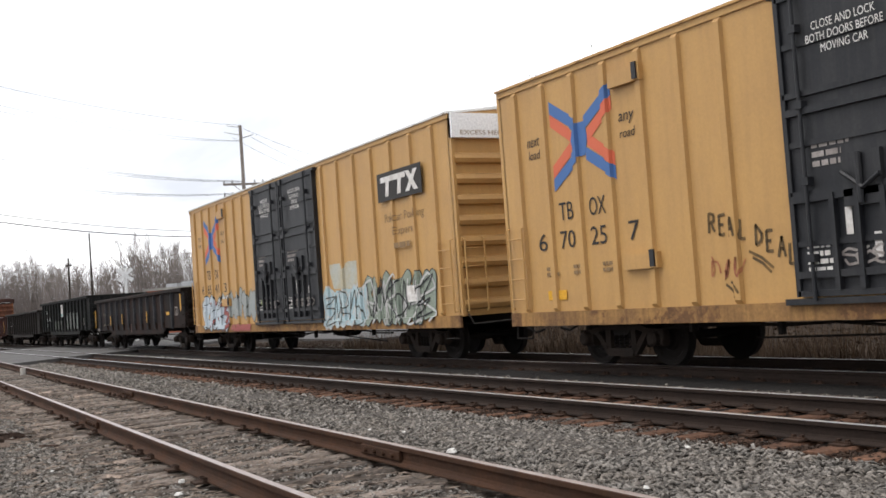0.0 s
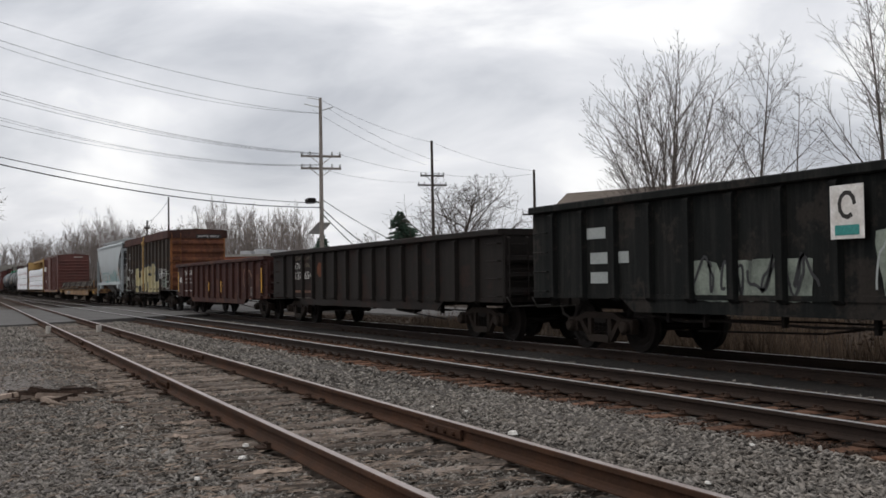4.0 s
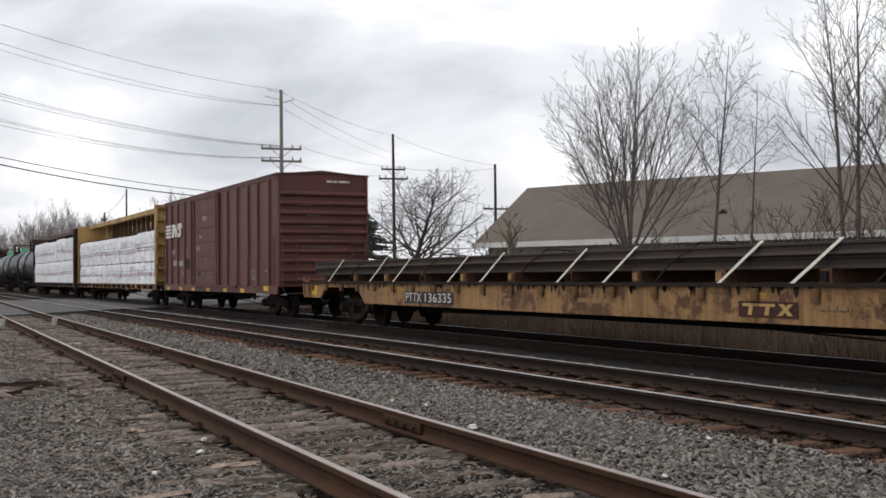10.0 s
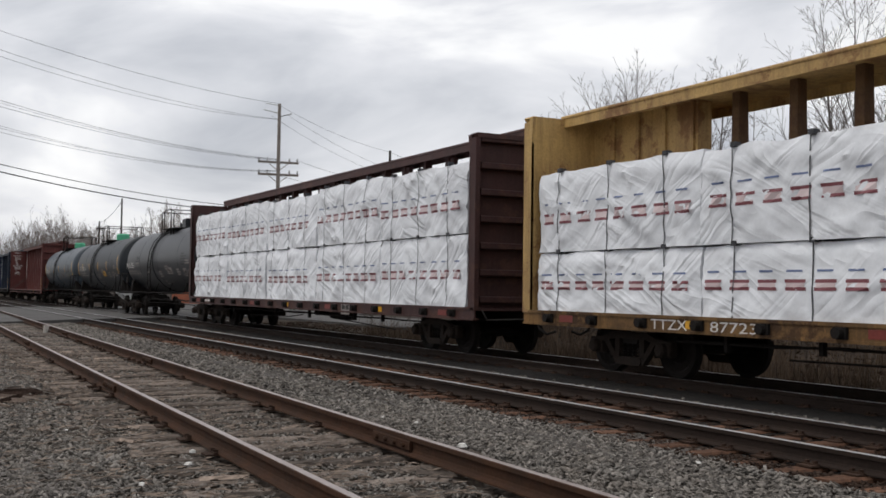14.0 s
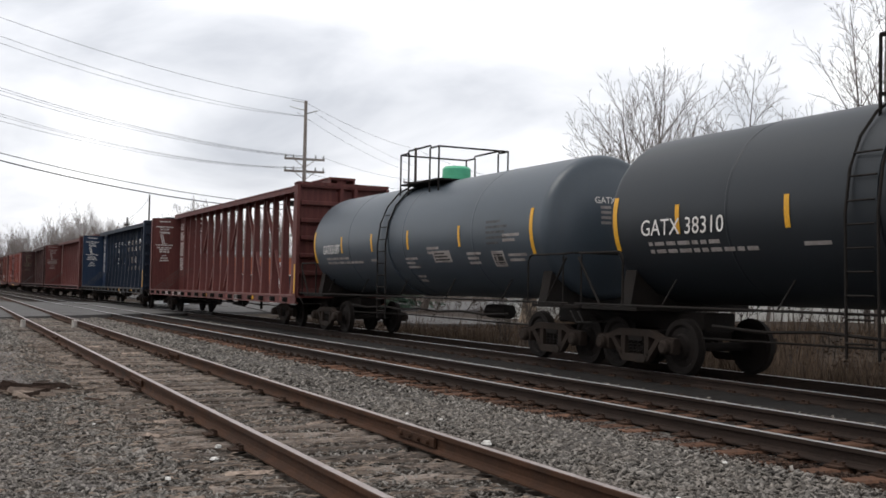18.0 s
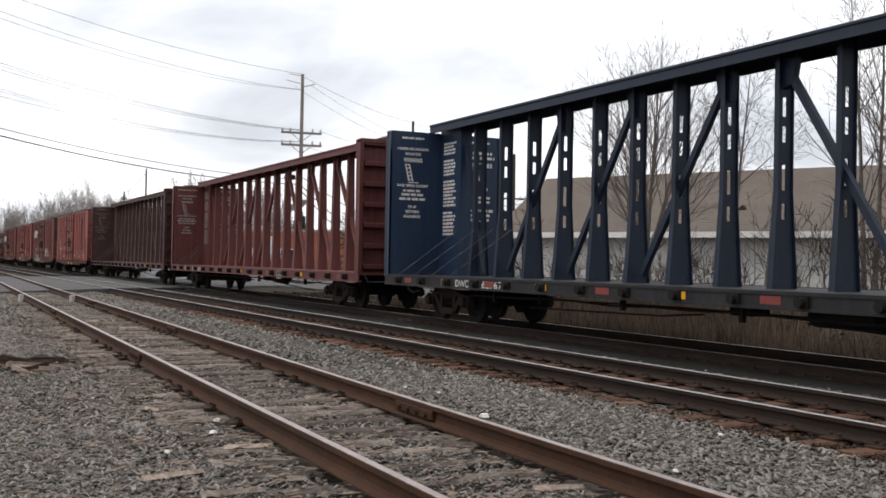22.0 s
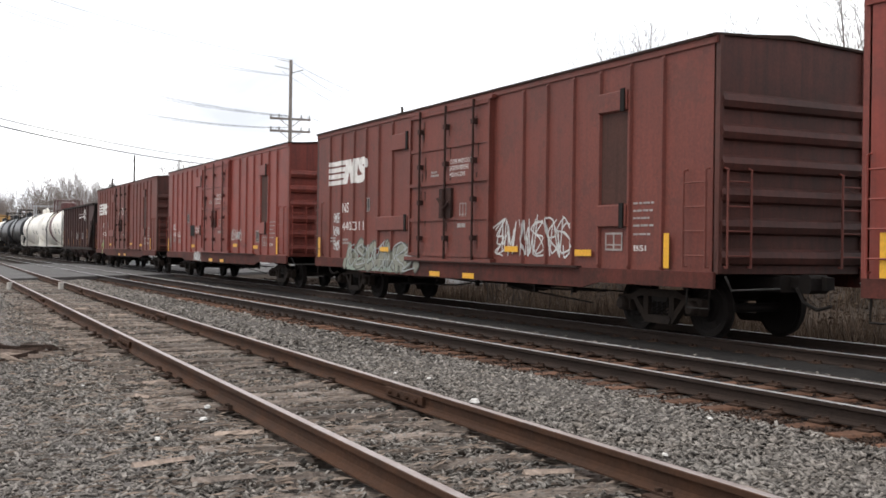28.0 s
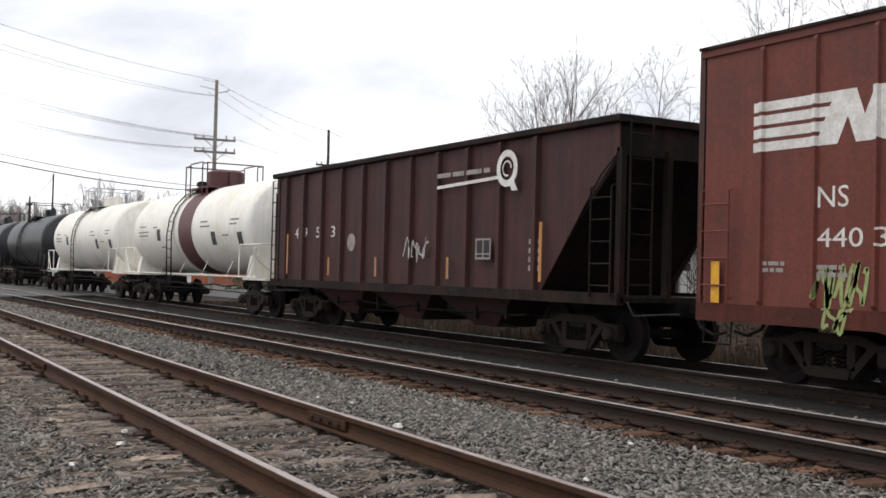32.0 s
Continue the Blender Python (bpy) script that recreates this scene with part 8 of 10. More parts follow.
    for a, txt in ((-5.6, "4"), (-5.05, "9"), (-4.3, "53"), (-3.45, "3")):
        letters(txt, car, a, a + (0.45 if len(txt) == 2 else 0.22), 2.14, 2.40, M["ink_white"], -1.46)
    scrawl(car, 0.3, 1.3, 1.55, 2.1, M["spray_white"], 6, 3, 0.03, -1.553, 1)
    frame_sign(car, 3.05, 3.55, 1.62, 2.0, M["ink_black"], -1.553)
    rg = Mesh().lathe([(-1.465, 0.02), (-1.465, 0.2), (-1.455, 0.2), (-1.455, 0.02)], 16, "y", (-2.35, 0, 2.0))
    part("round_plate", rg, M["ink_grey"], car)
    for x in (-5.9, -3.4, -1.0, 2.0, 5.0):
        plate(car, x, x + 0.08, 1.25, 1.66 if abs(x) < 4 else 2.25, M["orange_tape"], "reflector", -1.547)
    bars(car, 4.6, 5.0, 1.4, 2.0, 4, M["ink_grey"], 9, -1.47)
    running_gear(car, h, 1.55)
    return car


def resting(name, label, category, car_x, group=""):
    t = thing(name, label, category, group=group)
    t.rotation_mode = "QUATERNION"
    CARS.append((t, car_x))
    return t


def rail_flatcar(number, x0, x1):
    car, h = car_at(number, "flatcar", "rust-streaked yellow flatcar loaded with lengths of steel rail", x0, x1)
    mat = M["flat_yellow"]
    part("deck", Mesh().box(-h, h, -1.42, 1.42, 1.08, 1.14), M["steel_rusty"], car)
    for s in (-1, 1):
        o = [(-h, 1.16), (-h, 0.72), (-h + 1.35, 0.72), (-h + 1.7, 1.02), (-h + 4.0, 1.02), (-h + 4.5, 0.62), (h - 4.5, 0.62), (h - 4.0, 1.02), (h - 1.7, 1.02), (h - 1.35, 0.72), (h, 0.72), (h, 1.16)]
        part("side_sill", Mesh().slab_y(o, s * 1.44, s * 1.50), mat, car)
        part("deck_edge", Mesh().box(-h, h, *sorted((s * 1.40, s * 1.55)), 1.12, 1.17), M["steel_rusty"], car)
    pocket = shared("stake_pocket", lambda: Mesh().box(-0.08, 0.08, -1.555, -1.50, 0.93, 1.10, 0.02).data("stake_pocket", M["sill_yellow"]))
    for x in spread(-h + 0.8, h - 0.8, 24):
        p = part("stake_pocket", pocket, None, car)
        p.location = (x, 0, 0)
    for s in (-1, 1):
        part("end_sill", Mesh().box(*sorted((s * (h - 0.12), s * (h + 0.06))), -1.5, 1.5, 0.78, 1.17), mat, car)
        plate(car, s * (h - 1.0) - 0.3, s * (h - 1.0) + 0.12, 0.80, 1.06, M["bright_yellow"], "panel", -1.503)
    ladder(car, h - 0.6, h - 0.15, 1.16, 1.72, -1.48, mat, 2, "handhold")
    ladder(car, -h + 0.1, -h + 0.5, 0.8, 1.3, -1.48, mat, 2, "handhold")
    plate(car, -6.48, -4.05, 0.68, 0.95, M["ink_black"], "number_panel", -1.503)
    letters("PTTX", car, -6.42, -5.6, 0.72, 0.92, M["ink_white"], -1.510)
    letters("136335", car, -5.42, -4.15, 0.72, 0.92, M["ink_white"], -1.510)
    logo = plate(car, 4.6, 5.72, 0.70, 0.92, M["box_grime_shade"], "company_panel", -1.503, "rusty panel with faint block shapes")
    m = Mesh()
    for a in (4.68, 5.0):
        m.slab_y([(a, 0.85), (a + 0.3, 0.85), (a + 0.3, 0.89), (a, 0.89)], -1.512, -1.508)
        m.slab_y([(a + 0.1, 0.73), (a + 0.18, 0.73), (a + 0.21, 0.85), (a + 0.13, 0.85)], -1.512, -1.508)
    m.slab_y([(5.34, 0.73), (5.43, 0.73), (5.64, 0.89), (5.55, 0.89)], -1.512, -1.508)
    m.slab_y([(5.54, 0.73), (5.63, 0.73), (5.46, 0.89), (5.37, 0.89)], -1.513, -1.509)
    part("company_mark", m, M["pipe_yellow"], logo)
    bars(car, 6.1, 6.65, 0.80, 0.91, 1, M["ink_brown"], 3, -1.510)
    for x in (-6.9, 4.78):
        plate(car, x, x + 0.36, 0.95, 1.04, M["dull_yellow"], "panel", -1.503)
    frame_sign(car, 8.3, 8.75, 0.72, 1.0, M["ink_black"], -1.503)
    bars(car, -2.6, -1.4, 0.78, 0.98, 2, M["ink_brown"], 5, -1.503)
    bars(car, 0.6, 1.8, 0.8, 0.92, 1, M["ink_brown"], 6, -1.503)
    rnd = random.Random(9)
    drips = Mesh()
    for k in range(150):                         # rust run down from the deck edge in ragged tongues
        x, w, l = rnd.uniform(-h + 0.2, h - 0.2), rnd.uniform(0.015, 0.07), rnd.uniform(0.02, 0.17)
        if abs(x) > h - 4.3:
            l = min(l, 0.06)
        drips.slab_y([(x - w, 1.13), (x - w * 0.7, 1.12 - l * 0.6), (x - w * 0.1, 1.12 - l), (x + w * 0.5, 1.12 - l * 0.7), (x + w, 1.13)], -1.507, -1.503)
    tagged(part("rust_stain", drips, M["steel_rusty"], car), kind="stuff")
    part("spine", Mesh().box(-h + 3.5, h - 3.5, -0.5, 0.5, 0.45, 1.05, 0.1), M["steel_dark"], car)
    running_gear(car, h, 3.0)
    # the load: rails laid side by side in two tiers on timbers
    cx = (x0 + x1) / 2
    load = resting("rail_load", "two tiers of dark steel rails chained to a flatcar", "rails", cx)
    for k, x in enumerate(spread(-h + 1.6, h - 1.4, 13)):
        part("timber", Mesh().box(x - 0.10, x + 0.10, -1.35, 1.35, 1.17, 1.36), M["tie_rusty"], load)
        part("end_block", Mesh().box(x - 0.06, x + 0.06, -1.40, -1.355, 1.20, 1.33), M["flat_yellow"] if k % 3 else M["steel_dark"], load)
    half = rail_profile(0.172)
    prof = [(y, z) for y, z in half] + [(-y, z) for y, z in reversed(half)]
    for tier in range(2):
        for i in range(13):
            y = -1.28 + 0.205 * i - (0.03 if tier else 0)
            m = Mesh()
            a, b = -h + 0.5 + 0.35 * ((i * 7) % 5) / 5, h - 0.8 - 0.5 * ((i * 3) % 7) / 7
            z = 1.36 + 0.185 * tier
            m.prism([(a, y + p, z + q) for p, q in prof], [(b, y + p, z + q) for p, q in prof])
            part("rail", m, M["load_rail"], load)
    for k, x in enumerate(spread(-h + 1.9, h - 2.2, 17)):
        s = Mesh()
        if k % 3 != 1:
            s.prism([(x, -1.52, 1.12), (x + 0.07, -1.52, 1.12), (x + 0.07, -1.50, 1.14), (x, -1.50, 1.14)], [(x + 0.75, -1.34, 1.74), (x + 0.82, -1.34, 1.74), (x + 0.82, -1.32, 1.76), (x + 0.75, -1.32, 1.76)])
            part("strap", s, M["strap_white"], load)
        else:
            s.tube([(x, -1.5, 1.14), (x + 0.35, -1.40, 1.5), (x + 0.9, -1.3, 1.78), (x + 1.1, -0.8, 1.74)], 0.014, 5)
            part("chain", s, M["steel_rusty"], load)
    return car


def lumber(car_x, half, tiers, count, seed):
    """Stacks of wrapped lumber on a centrebeam's near deck, each a soft-edged bundle with straps and printing."""
    rnd = random.Random(seed)
    xs = spread(-half, half, count + 1)
    for tier, (z0, z1) in enumerate(tiers):
        for k in range(count):
            a, b = xs[k] + rnd.uniform(0.0, 0.04), xs[k + 1] - rnd.uniform(0.0, 0.04)
            t1 = z1 + (rnd.uniform(-0.10, 0.04) if tier else 0)
            bun = resting("lumber_bundle", "white wrapped lumber bundle with printed rows on a centrebeam car", "lumber bundle", car_x, "wrapped lumber bundles")
            m = Mesh()
            nx, nz = 56, 16
            s0 = seed * 13.7 + k * 3.1 + tier * 7.7

            def crease(x, z):
                w = 0.042 * noise.noise((x * 1.3 + s0, z * 1.6, 0.3)) + 0.034 * abs(noise.noise((x * 3.1 + z * 2.2, z * 1.2 - x * 0.8, s0)))
                for q, (cx, cz) in enumerate(((0.9, 1.1), (0.8, -1.3), (0.35, 1.5))):
                    r = noise.noise((x * cx * 2.2 + z * cz * 2.2 + s0, (x * cz - z * cx) * 0.5, q + s0))
                    w += 0.040 * max(0.0, 1 - 5 * abs(r)) * max(0.0, 0.4 + noise.noise((x * 0.9, z * 0.9, s0 + q)))
                return w
            front = [[None] * (nz + 1) for _ in range(nx + 1)]
            v = []
            for i in range(nx + 1):
                for j in range(nz + 1):
                    u, w = i / nx, j / nz
                    x = a + (b - a) * u
                    z = z0 + (t1 - z0) * w
                    edge = 0.05 * (max(0, 1 - u * 14) + max(0, 1 - (1 - u) * 14)) + 0.05 * max(0, 1 - (1 - w) * 7)
                    y = -1.47 + edge - crease(x, z)
                    if j == nz:
                        z += 0.05 * noise.noise((x * 1.7, s0, 5.0))
                    v.append((x, y, z))
            base = len(v)
            for i in range(nx + 1):
                x = a + (b - a) * i / nx
                v.append((x, -0.36, t1 + 0.03 * noise.noise((x, s0, 9.0))))
                v.append((x, -0.36, z0))
            f = [(i * (nz + 1) + j, (i + 1) * (nz + 1) + j, (i + 1) * (nz + 1) + j + 1, i * (nz + 1) + j + 1) for i in range(nx) for j in range(nz)]
            for i in range(nx):
                f.append((i * (nz + 1) + nz, (i + 1) * (nz + 1) + nz, base + 2 * (i + 1), base + 2 * i))
                f.append((base + 2 * i, base + 2 * (i + 1), base + 2 * (i + 1) + 1, base + 2 * i + 1))
                f.append((base + 2 * i + 1, base + 2 * (i + 1) + 1, (i + 1) * (nz + 1), i * (nz + 1)))
            for i in (0, nx):
                f.append(tuple(i * (nz + 1) + j for j in range(nz + 1)) + (base + 2 * i, base + 2 * i + 1))
            m.add(v, f)
            part("wrap", m, M["tarp"], bun, smooth=True)

            def strip(x_0, x_1, z_0, z_1, mt, nm, off):
                q = Mesh()
                n = max(2, int((x_1 - x_0) / 0.12))
                vv = []
                for i in range(n + 1):
                    x = x_0 + (x_1 - x_0) * i / n
                    for z in (z_0, z_1):
                        vv.append((x, -1.47 - crease(x, z) - off, z))
                q.add(vv, [(2 * i, 2 * i + 2, 2 * i + 3, 2 * i + 1) for i in range(n)])
                return q
            hgt = t1 - z0
            x = a + 0.12 + rnd.uniform(0, 0.2)
            lift = rnd.uniform(-0.03, 0.03)
            while x + 0.36 < b - 0.06:
                pk = strip(x + 0.02, x + 0.34, z0 + hgt * (0.35 + lift) + 0.05, z0 + hgt * (0.46 + lift), M["print_pink"], "printing", 0.004)
                part("printing", pk, M["print_pink"], bun)
                for mt, zc, d0, d1, th in (("print_blue", 0.60, 0.03, 0.30, 0.028), ("print_red", 0.46, 0.0, 0.36, 0.045), ("print_red", 0.36, 0.0, 0.36, 0.045)):
                    s = strip(x + d0, x + d1, z0 + hgt * (zc + lift), z0 + hgt * (zc + lift) + th, M[mt], "printing", 0.006)
                    part("printing", s, M[mt], bun)
                x += 0.52
            for x in (a + (b - a) * 0.16, a + (b - a) * 0.49, a + (b - a) * 0.82):
                q = Mesh()
                vv = []
                for j in range(9):
                    z = z0 + hgt * j / 8
                    vv += [(x - 0.012, -1.48 - crease(x, z), z), (x + 0.012, -1.48 - crease(x, z), z)]
                vv += [(x - 0.014, -1.3, t1 + 0.05), (x + 0.014, -1.3, t1 + 0.05)]
                q.add(vv, [(2 * j, 2 * j + 1, 2 * j + 3, 2 * j + 2) for j in range(9)])
                q.box(x - 0.05, x + 0.05, -1.50, -1.38, t1 - 0.01, t1 + 0.06)
                part("strap", q, M["strap"], bun)


# ---- the train, from its head ----
def build_train():
    yellow_boxcar(1, 203.4, 222.4, "670257", False)
    yellow_boxcar(2, 182.5, 201.5, "665413", True)
    c, h = gondola(3, "gondola", "sooty brown-black gondola with worn side posts and yellow stripes", 164.6, 180.8, M["gon_black"], 2.40, 0.76, [-7.08] + [-5.7 + 1.185 * k for k in range(10)] + [6.47], load=None, post_mat=M["post_worn"], post_width=0.14)
    foot = Mesh().slab_y([(-0.2, 0.92), (0.2, 0.92), (0.07, 1.16), (-0.07, 1.16)], -1.5, -1.43).data("post_foot", M["gon_black"])
    for x in [-5.7 + 1.185 * k for k in range(10)]:
        part("post_foot", foot, None, c).location = (x, 0, 0)
    letters("GTW", c, -6.61, -6.12, 1.56, 1.74, M["worn_white"], -1.436)
    letters("14", c, -5.95, -5.66, 1.55, 1.73, M["worn_white"], -1.436)
    letters("8", c, -5.28, -5.14, 1.54, 1.72, M["worn_white"], -1.436)
    bars(c, -6.6, -5.2, 1.12, 1.22, 1, M["worn_white"], 9, -1.436)
    plate(c, -8.05, -7.96, 1.04, 1.95, M["reflector"], "reflector", -1.545)
    plate(c, -7.96, -7.58, 0.90, 1.02, M["ink_grey"], "placard", -1.452)
    for x, z in ((-4.5, 1.35), (-2.05, 1.38), (2.62, 1.38)):
        plate(c, x, x + 0.09, z - 0.2, z + 0.25, M["reflector"], "reflector", -1.545)
    plate(c, 5.42, 5.88, 1.43, 1.55, M["reflector"], "placard", -1.436)
    plate(c, 7.93, 8.05, 1.55, 2.17, M["reflector"], "reflector", -1.545)
    plate(c, -0.25, -0.17, 0.8, 1.16, M["faint_tag"], "reflector", -1.545)
    frame_sign(c, 6.76, 7.19, 1.39, 1.71, M["gon_black"], -1.436)
    c, h = gondola(4, "gondola", "black gondola with pale green graffiti and white number boards", 146.6, 162.6, M["gon_green"], 2.76, 0.82, spread(-7.2, 7.2, 15), post_width=0.18)
    plate(c, -0.02, 0.55, 1.8, 2.5, M["ink_white"], "logo_board", -1.54)
    plate(c, 0.06, 0.47, 1.85, 1.98, M["spray_teal"], "logo_bar", -1.547)
    ring = Mesh()
    ribbon(ring, [(0.27 + 0.13 * math.cos(k * 0.6), 2.24 + 0.16 * math.sin(k * 0.6)) for k in range(10)], 0.06, -1.547)
    part("logo_leaf", ring, M["ink_black"], c)
    for a, b, z in ((-6.05, -5.45, 2.05), (-5.95, -5.4, 1.6), (-5.15, -4.75, 1.6), (-5.95, -5.4, 1.25)):
        plate(c, a, b, z, z + 0.2, M["spray_grey"], "number_board", -1.436)
    blobs(c, -3.0, -0.5, 0.95, 1.6, M["spray_wash"], 3, 4, -1.437)
    blobs(c, 0.7, 4.8, 1.0, 1.95, M["spray_wash"], 4, 7, -1.437)
    scrawl(c, 0.7, 4.8, 1.0, 2.05, M["spray_wash"], 4, 8, 0.10, -1.441, 2)
    scrawl(c, 0.7, 4.8, 1.0, 2.1, M["spray_grey"], 5, 9, 0.035, -1.444, 2)
    scrawl(c, -3.0, -0.4, 1.0, 1.7, M["spray_black"], 6, 4, 0.05, -1.444, 1)
    frame_sign(c, 5.8, 6.4, 1.26, 1.62, M["ink_black"], -1.437)
    bars(c, 6.6, 7.6, 1.0, 1.15, 2, M["ink_grey"], 7, -1.437)
    c, h = gondola(5, "gondola", "grimy black-brown gondola with white number and an orange patch", 128.1, 145.3, M["gon_soot"], 2.42, 0.70, [-7.15 + 1.04 * k for k in range(15)], load=2.25)
    plate(c, -6.06, -5.2, 0.95, 2.2, M["gon_black"], "number_patch", -1.434)
    plate(c, -5.04, -4.16, 0.95, 2.2, M["gon_black"], "number_patch", -1.434)
    letters("CN", c, -6.0, -5.5, 1.79, 2.0, M["ink_white"], -1.441, bold=-0.01)
    letters("137", c, -5.98, -5.32, 1.45, 1.69, M["ink_white"], -1.441, bold=-0.01)
    letters("654", c, -5.0, -4.24, 1.46, 1.70, M["ink_white"], -1.441, bold=-0.01)
    letters("CANA", c, -5.98, -5.36, 2.08, 2.22, M["worn_white"], -1.441)
    letters("DIAN", c, -5.0, -4.4, 2.08, 2.22, M["worn_white"], -1.441)
    letters("NAL", c, -4.98, -4.4, 1.83, 1.99, M["worn_white"], -1.441)
    disc = Mesh()
    disc.add([(-3.46 + 0.27 * math.cos(k * 0.393) * (1 + 0.1 * math.sin(3 * k)), -1.438, 1.74 + 0.23 * math.sin(k * 0.393)) for k in range(16)], [tuple(range(16))])
    part("round_patch", disc, M["patch_orange"], c, "faded orange round patch")
    for a, b in ((-6.0, -5.3), (-4.98, -4.2)):
        bars(c, a, b, 0.99, 1.12, 1, M["worn_ink"], 9, -1.441)
        bars(c, a, b, 0.84, 0.89, 1, M["ink_grey"], 10, -1.441, words=False)
    c, h = gondola(6, "gondola", "faded oxide red gondola with yellow stripes and worn white mark", 111.05, 127.2, M["gon_red"], 2.34, 0.62, [-6.45 + 1.073 * k for k in range(14)])
    for x, z0, z1 in ((-0.85, 1.05, 1.46), (1.4, 1.0, 1.45), (7.68, 1.0, 1.91)):
        plate(c, x, x + 0.1, z0, z1, M["reflector"], "reflector", -1.54)
    ring = Mesh()
    ribbon(ring, [(5.26, 1.84), (4.86, 1.86), (4.78, 1.8), (4.76, 1.36), (4.86, 1.27), (5.28, 1.3)], 0.10, -1.436)
    ribbon(ring, [(5.46, 1.28), (5.46, 1.85), (5.7, 1.82), (6.3, 1.32), (6.38, 1.34), (6.3, 1.8)], 0.09, -1.436)
    part("worn_mark", ring, M["worn_ink"], c)
    plate(c, -7.47, -7.37, 1.0, 1.95, M["reflector"], "reflector", -1.54)
    throwup(c, -7.1, -6.6, 1.42, 1.72, None, M["spray_white"], 4, 2, 0.3, 0.0, -1.54, 1.2)
    letters("CN 13", c, -6.28, -5.54, 1.78, 2.02, M["ink_white"], -1.438, bold=0.02)
    letters("6406", c, -5.24, -4.56, 1.78, 2.02, M["ink_white"], -1.438, bold=0.02)
    for k, z in enumerate((1.55, 1.38)):
        bars(c, -6.25, -4.7, z, z + 0.10, 1, M["ink_grey"], 12 + k, -1.438)
    bars(c, -6.24, -5.55, 1.02, 1.08, 1, M["ink_white"], 16, -1.438, words=False)
    bars(c, -5.3, -4.6, 1.02, 1.08, 1, M["ink_white"], 17, -1.438, words=False)
    frame_sign(c, 5.86, 6.32, 0.88, 1.2, M["ink_black"], -1.438)
    c, h = gondola(7, "waste_gondola", "tall dirty brown waste gondola with pale graffiti and rusty end", 94.6, 109.0, M["waste_brown"], 4.18, 0.92, [-6.14 + 1.08 * k for k in range(13)], chord=0.42, rim_mat=M["waste_rim"], end_mat=M["rust_orange"], end_pitch=0.44, inset=1.7, wall_mat=M["rust_wall"])
    part("cover", Mesh().prism([(-h, -1.5, 4.18), (-h, 0, 4.26), (-h, 1.5, 4.18)], [(h, -1.5, 4.18), (h, 0, 4.26), (h, 1.5, 4.18)]), M["waste_rim"], c, "flat cover over the load")
    for k, (ink, outline) in enumerate((
            ("spray_black", [(-2.95, 0.945), (-2.75, 2.3), (-2.35, 2.56), (-1.95, 2.3), (-1.1, 2.42), (-0.3, 2.52), (0.6, 2.52), (1.35, 2.56), (1.9, 2.36), (2.6, 2.68), (2.95, 2.42), (3.5, 2.52), (3.75, 2.1), (4.16, 1.9), (4.14, 0.945)]),
            ("spray_yellow", [(-3.28, 2.28), (-2.32, 2.4), (-2.24, 1.85), (-2.08, 1.42), (-1.62, 1.95), (-1.78, 2.15), (-1.18, 2.3), (-1.2, 1.6), (-1.22, 0.95), (-3.34, 0.95), (-2.95, 1.25), (-3.26, 1.3)]),
            ("spray_yellow", [(-0.85, 1.4), (-0.95, 1.9), (-0.8, 2.2), (-0.25, 2.42), (-0.2, 1.98), (-0.26, 1.5)]),
            ("spray_yellow", [(-0.22, 0.95), (-0.2, 1.95), (0.42, 1.93), (0.46, 1.4), (0.4, 0.95)]),
            ("spray_yellow", [(0.34, 1.55), (0.32, 2.35), (0.72, 2.46), (0.7, 1.5)]),
            ("spray_yellow", [(0.76, 1.5), (0.82, 2.2), (1.05, 2.44), (1.4, 2.46), (1.7, 2.25), (1.83, 1.9), (1.8, 0.95), (0.62, 0.95), (0.56, 1.2)]),
            ("spray_yellow", [(1.9, 2.25), (2.6, 2.55), (2.85, 2.35), (3.42, 2.38), (3.4, 2.08), (2.75, 2.05), (2.72, 1.9), (3.26, 1.88), (3.26, 1.55), (2.76, 1.45), (2.8, 1.3), (4.0, 1.62), (4.08, 0.97), (1.87, 0.97)]))):
        sprayed(c, outline, M[ink], -1.536 if k == 0 else -1.546)
    for outline in ([(-2.3, 0.955), (-2.15, 1.15), (-1.68, 1.36), (-1.42, 0.955)], [(0.95, 2.15), (1.15, 2.28), (1.35, 2.16), (1.42, 2.02), (1.8, 1.99), (1.8, 1.86), (1.1, 1.9), (0.92, 2.0)],
                    [(1.04 + 0.4 * math.cos(q * 0.449), 1.32 + 0.33 * math.sin(q * 0.449)) for q in range(14)], [(-3.2, 1.2), (-2.4, 1.22), (-2.9, 1.32)], [(2.3, 1.0), (2.38, 1.9), (2.45, 1.9), (2.4, 1.0)]):
        sprayed(c, outline, M["spray_black"], -1.556)
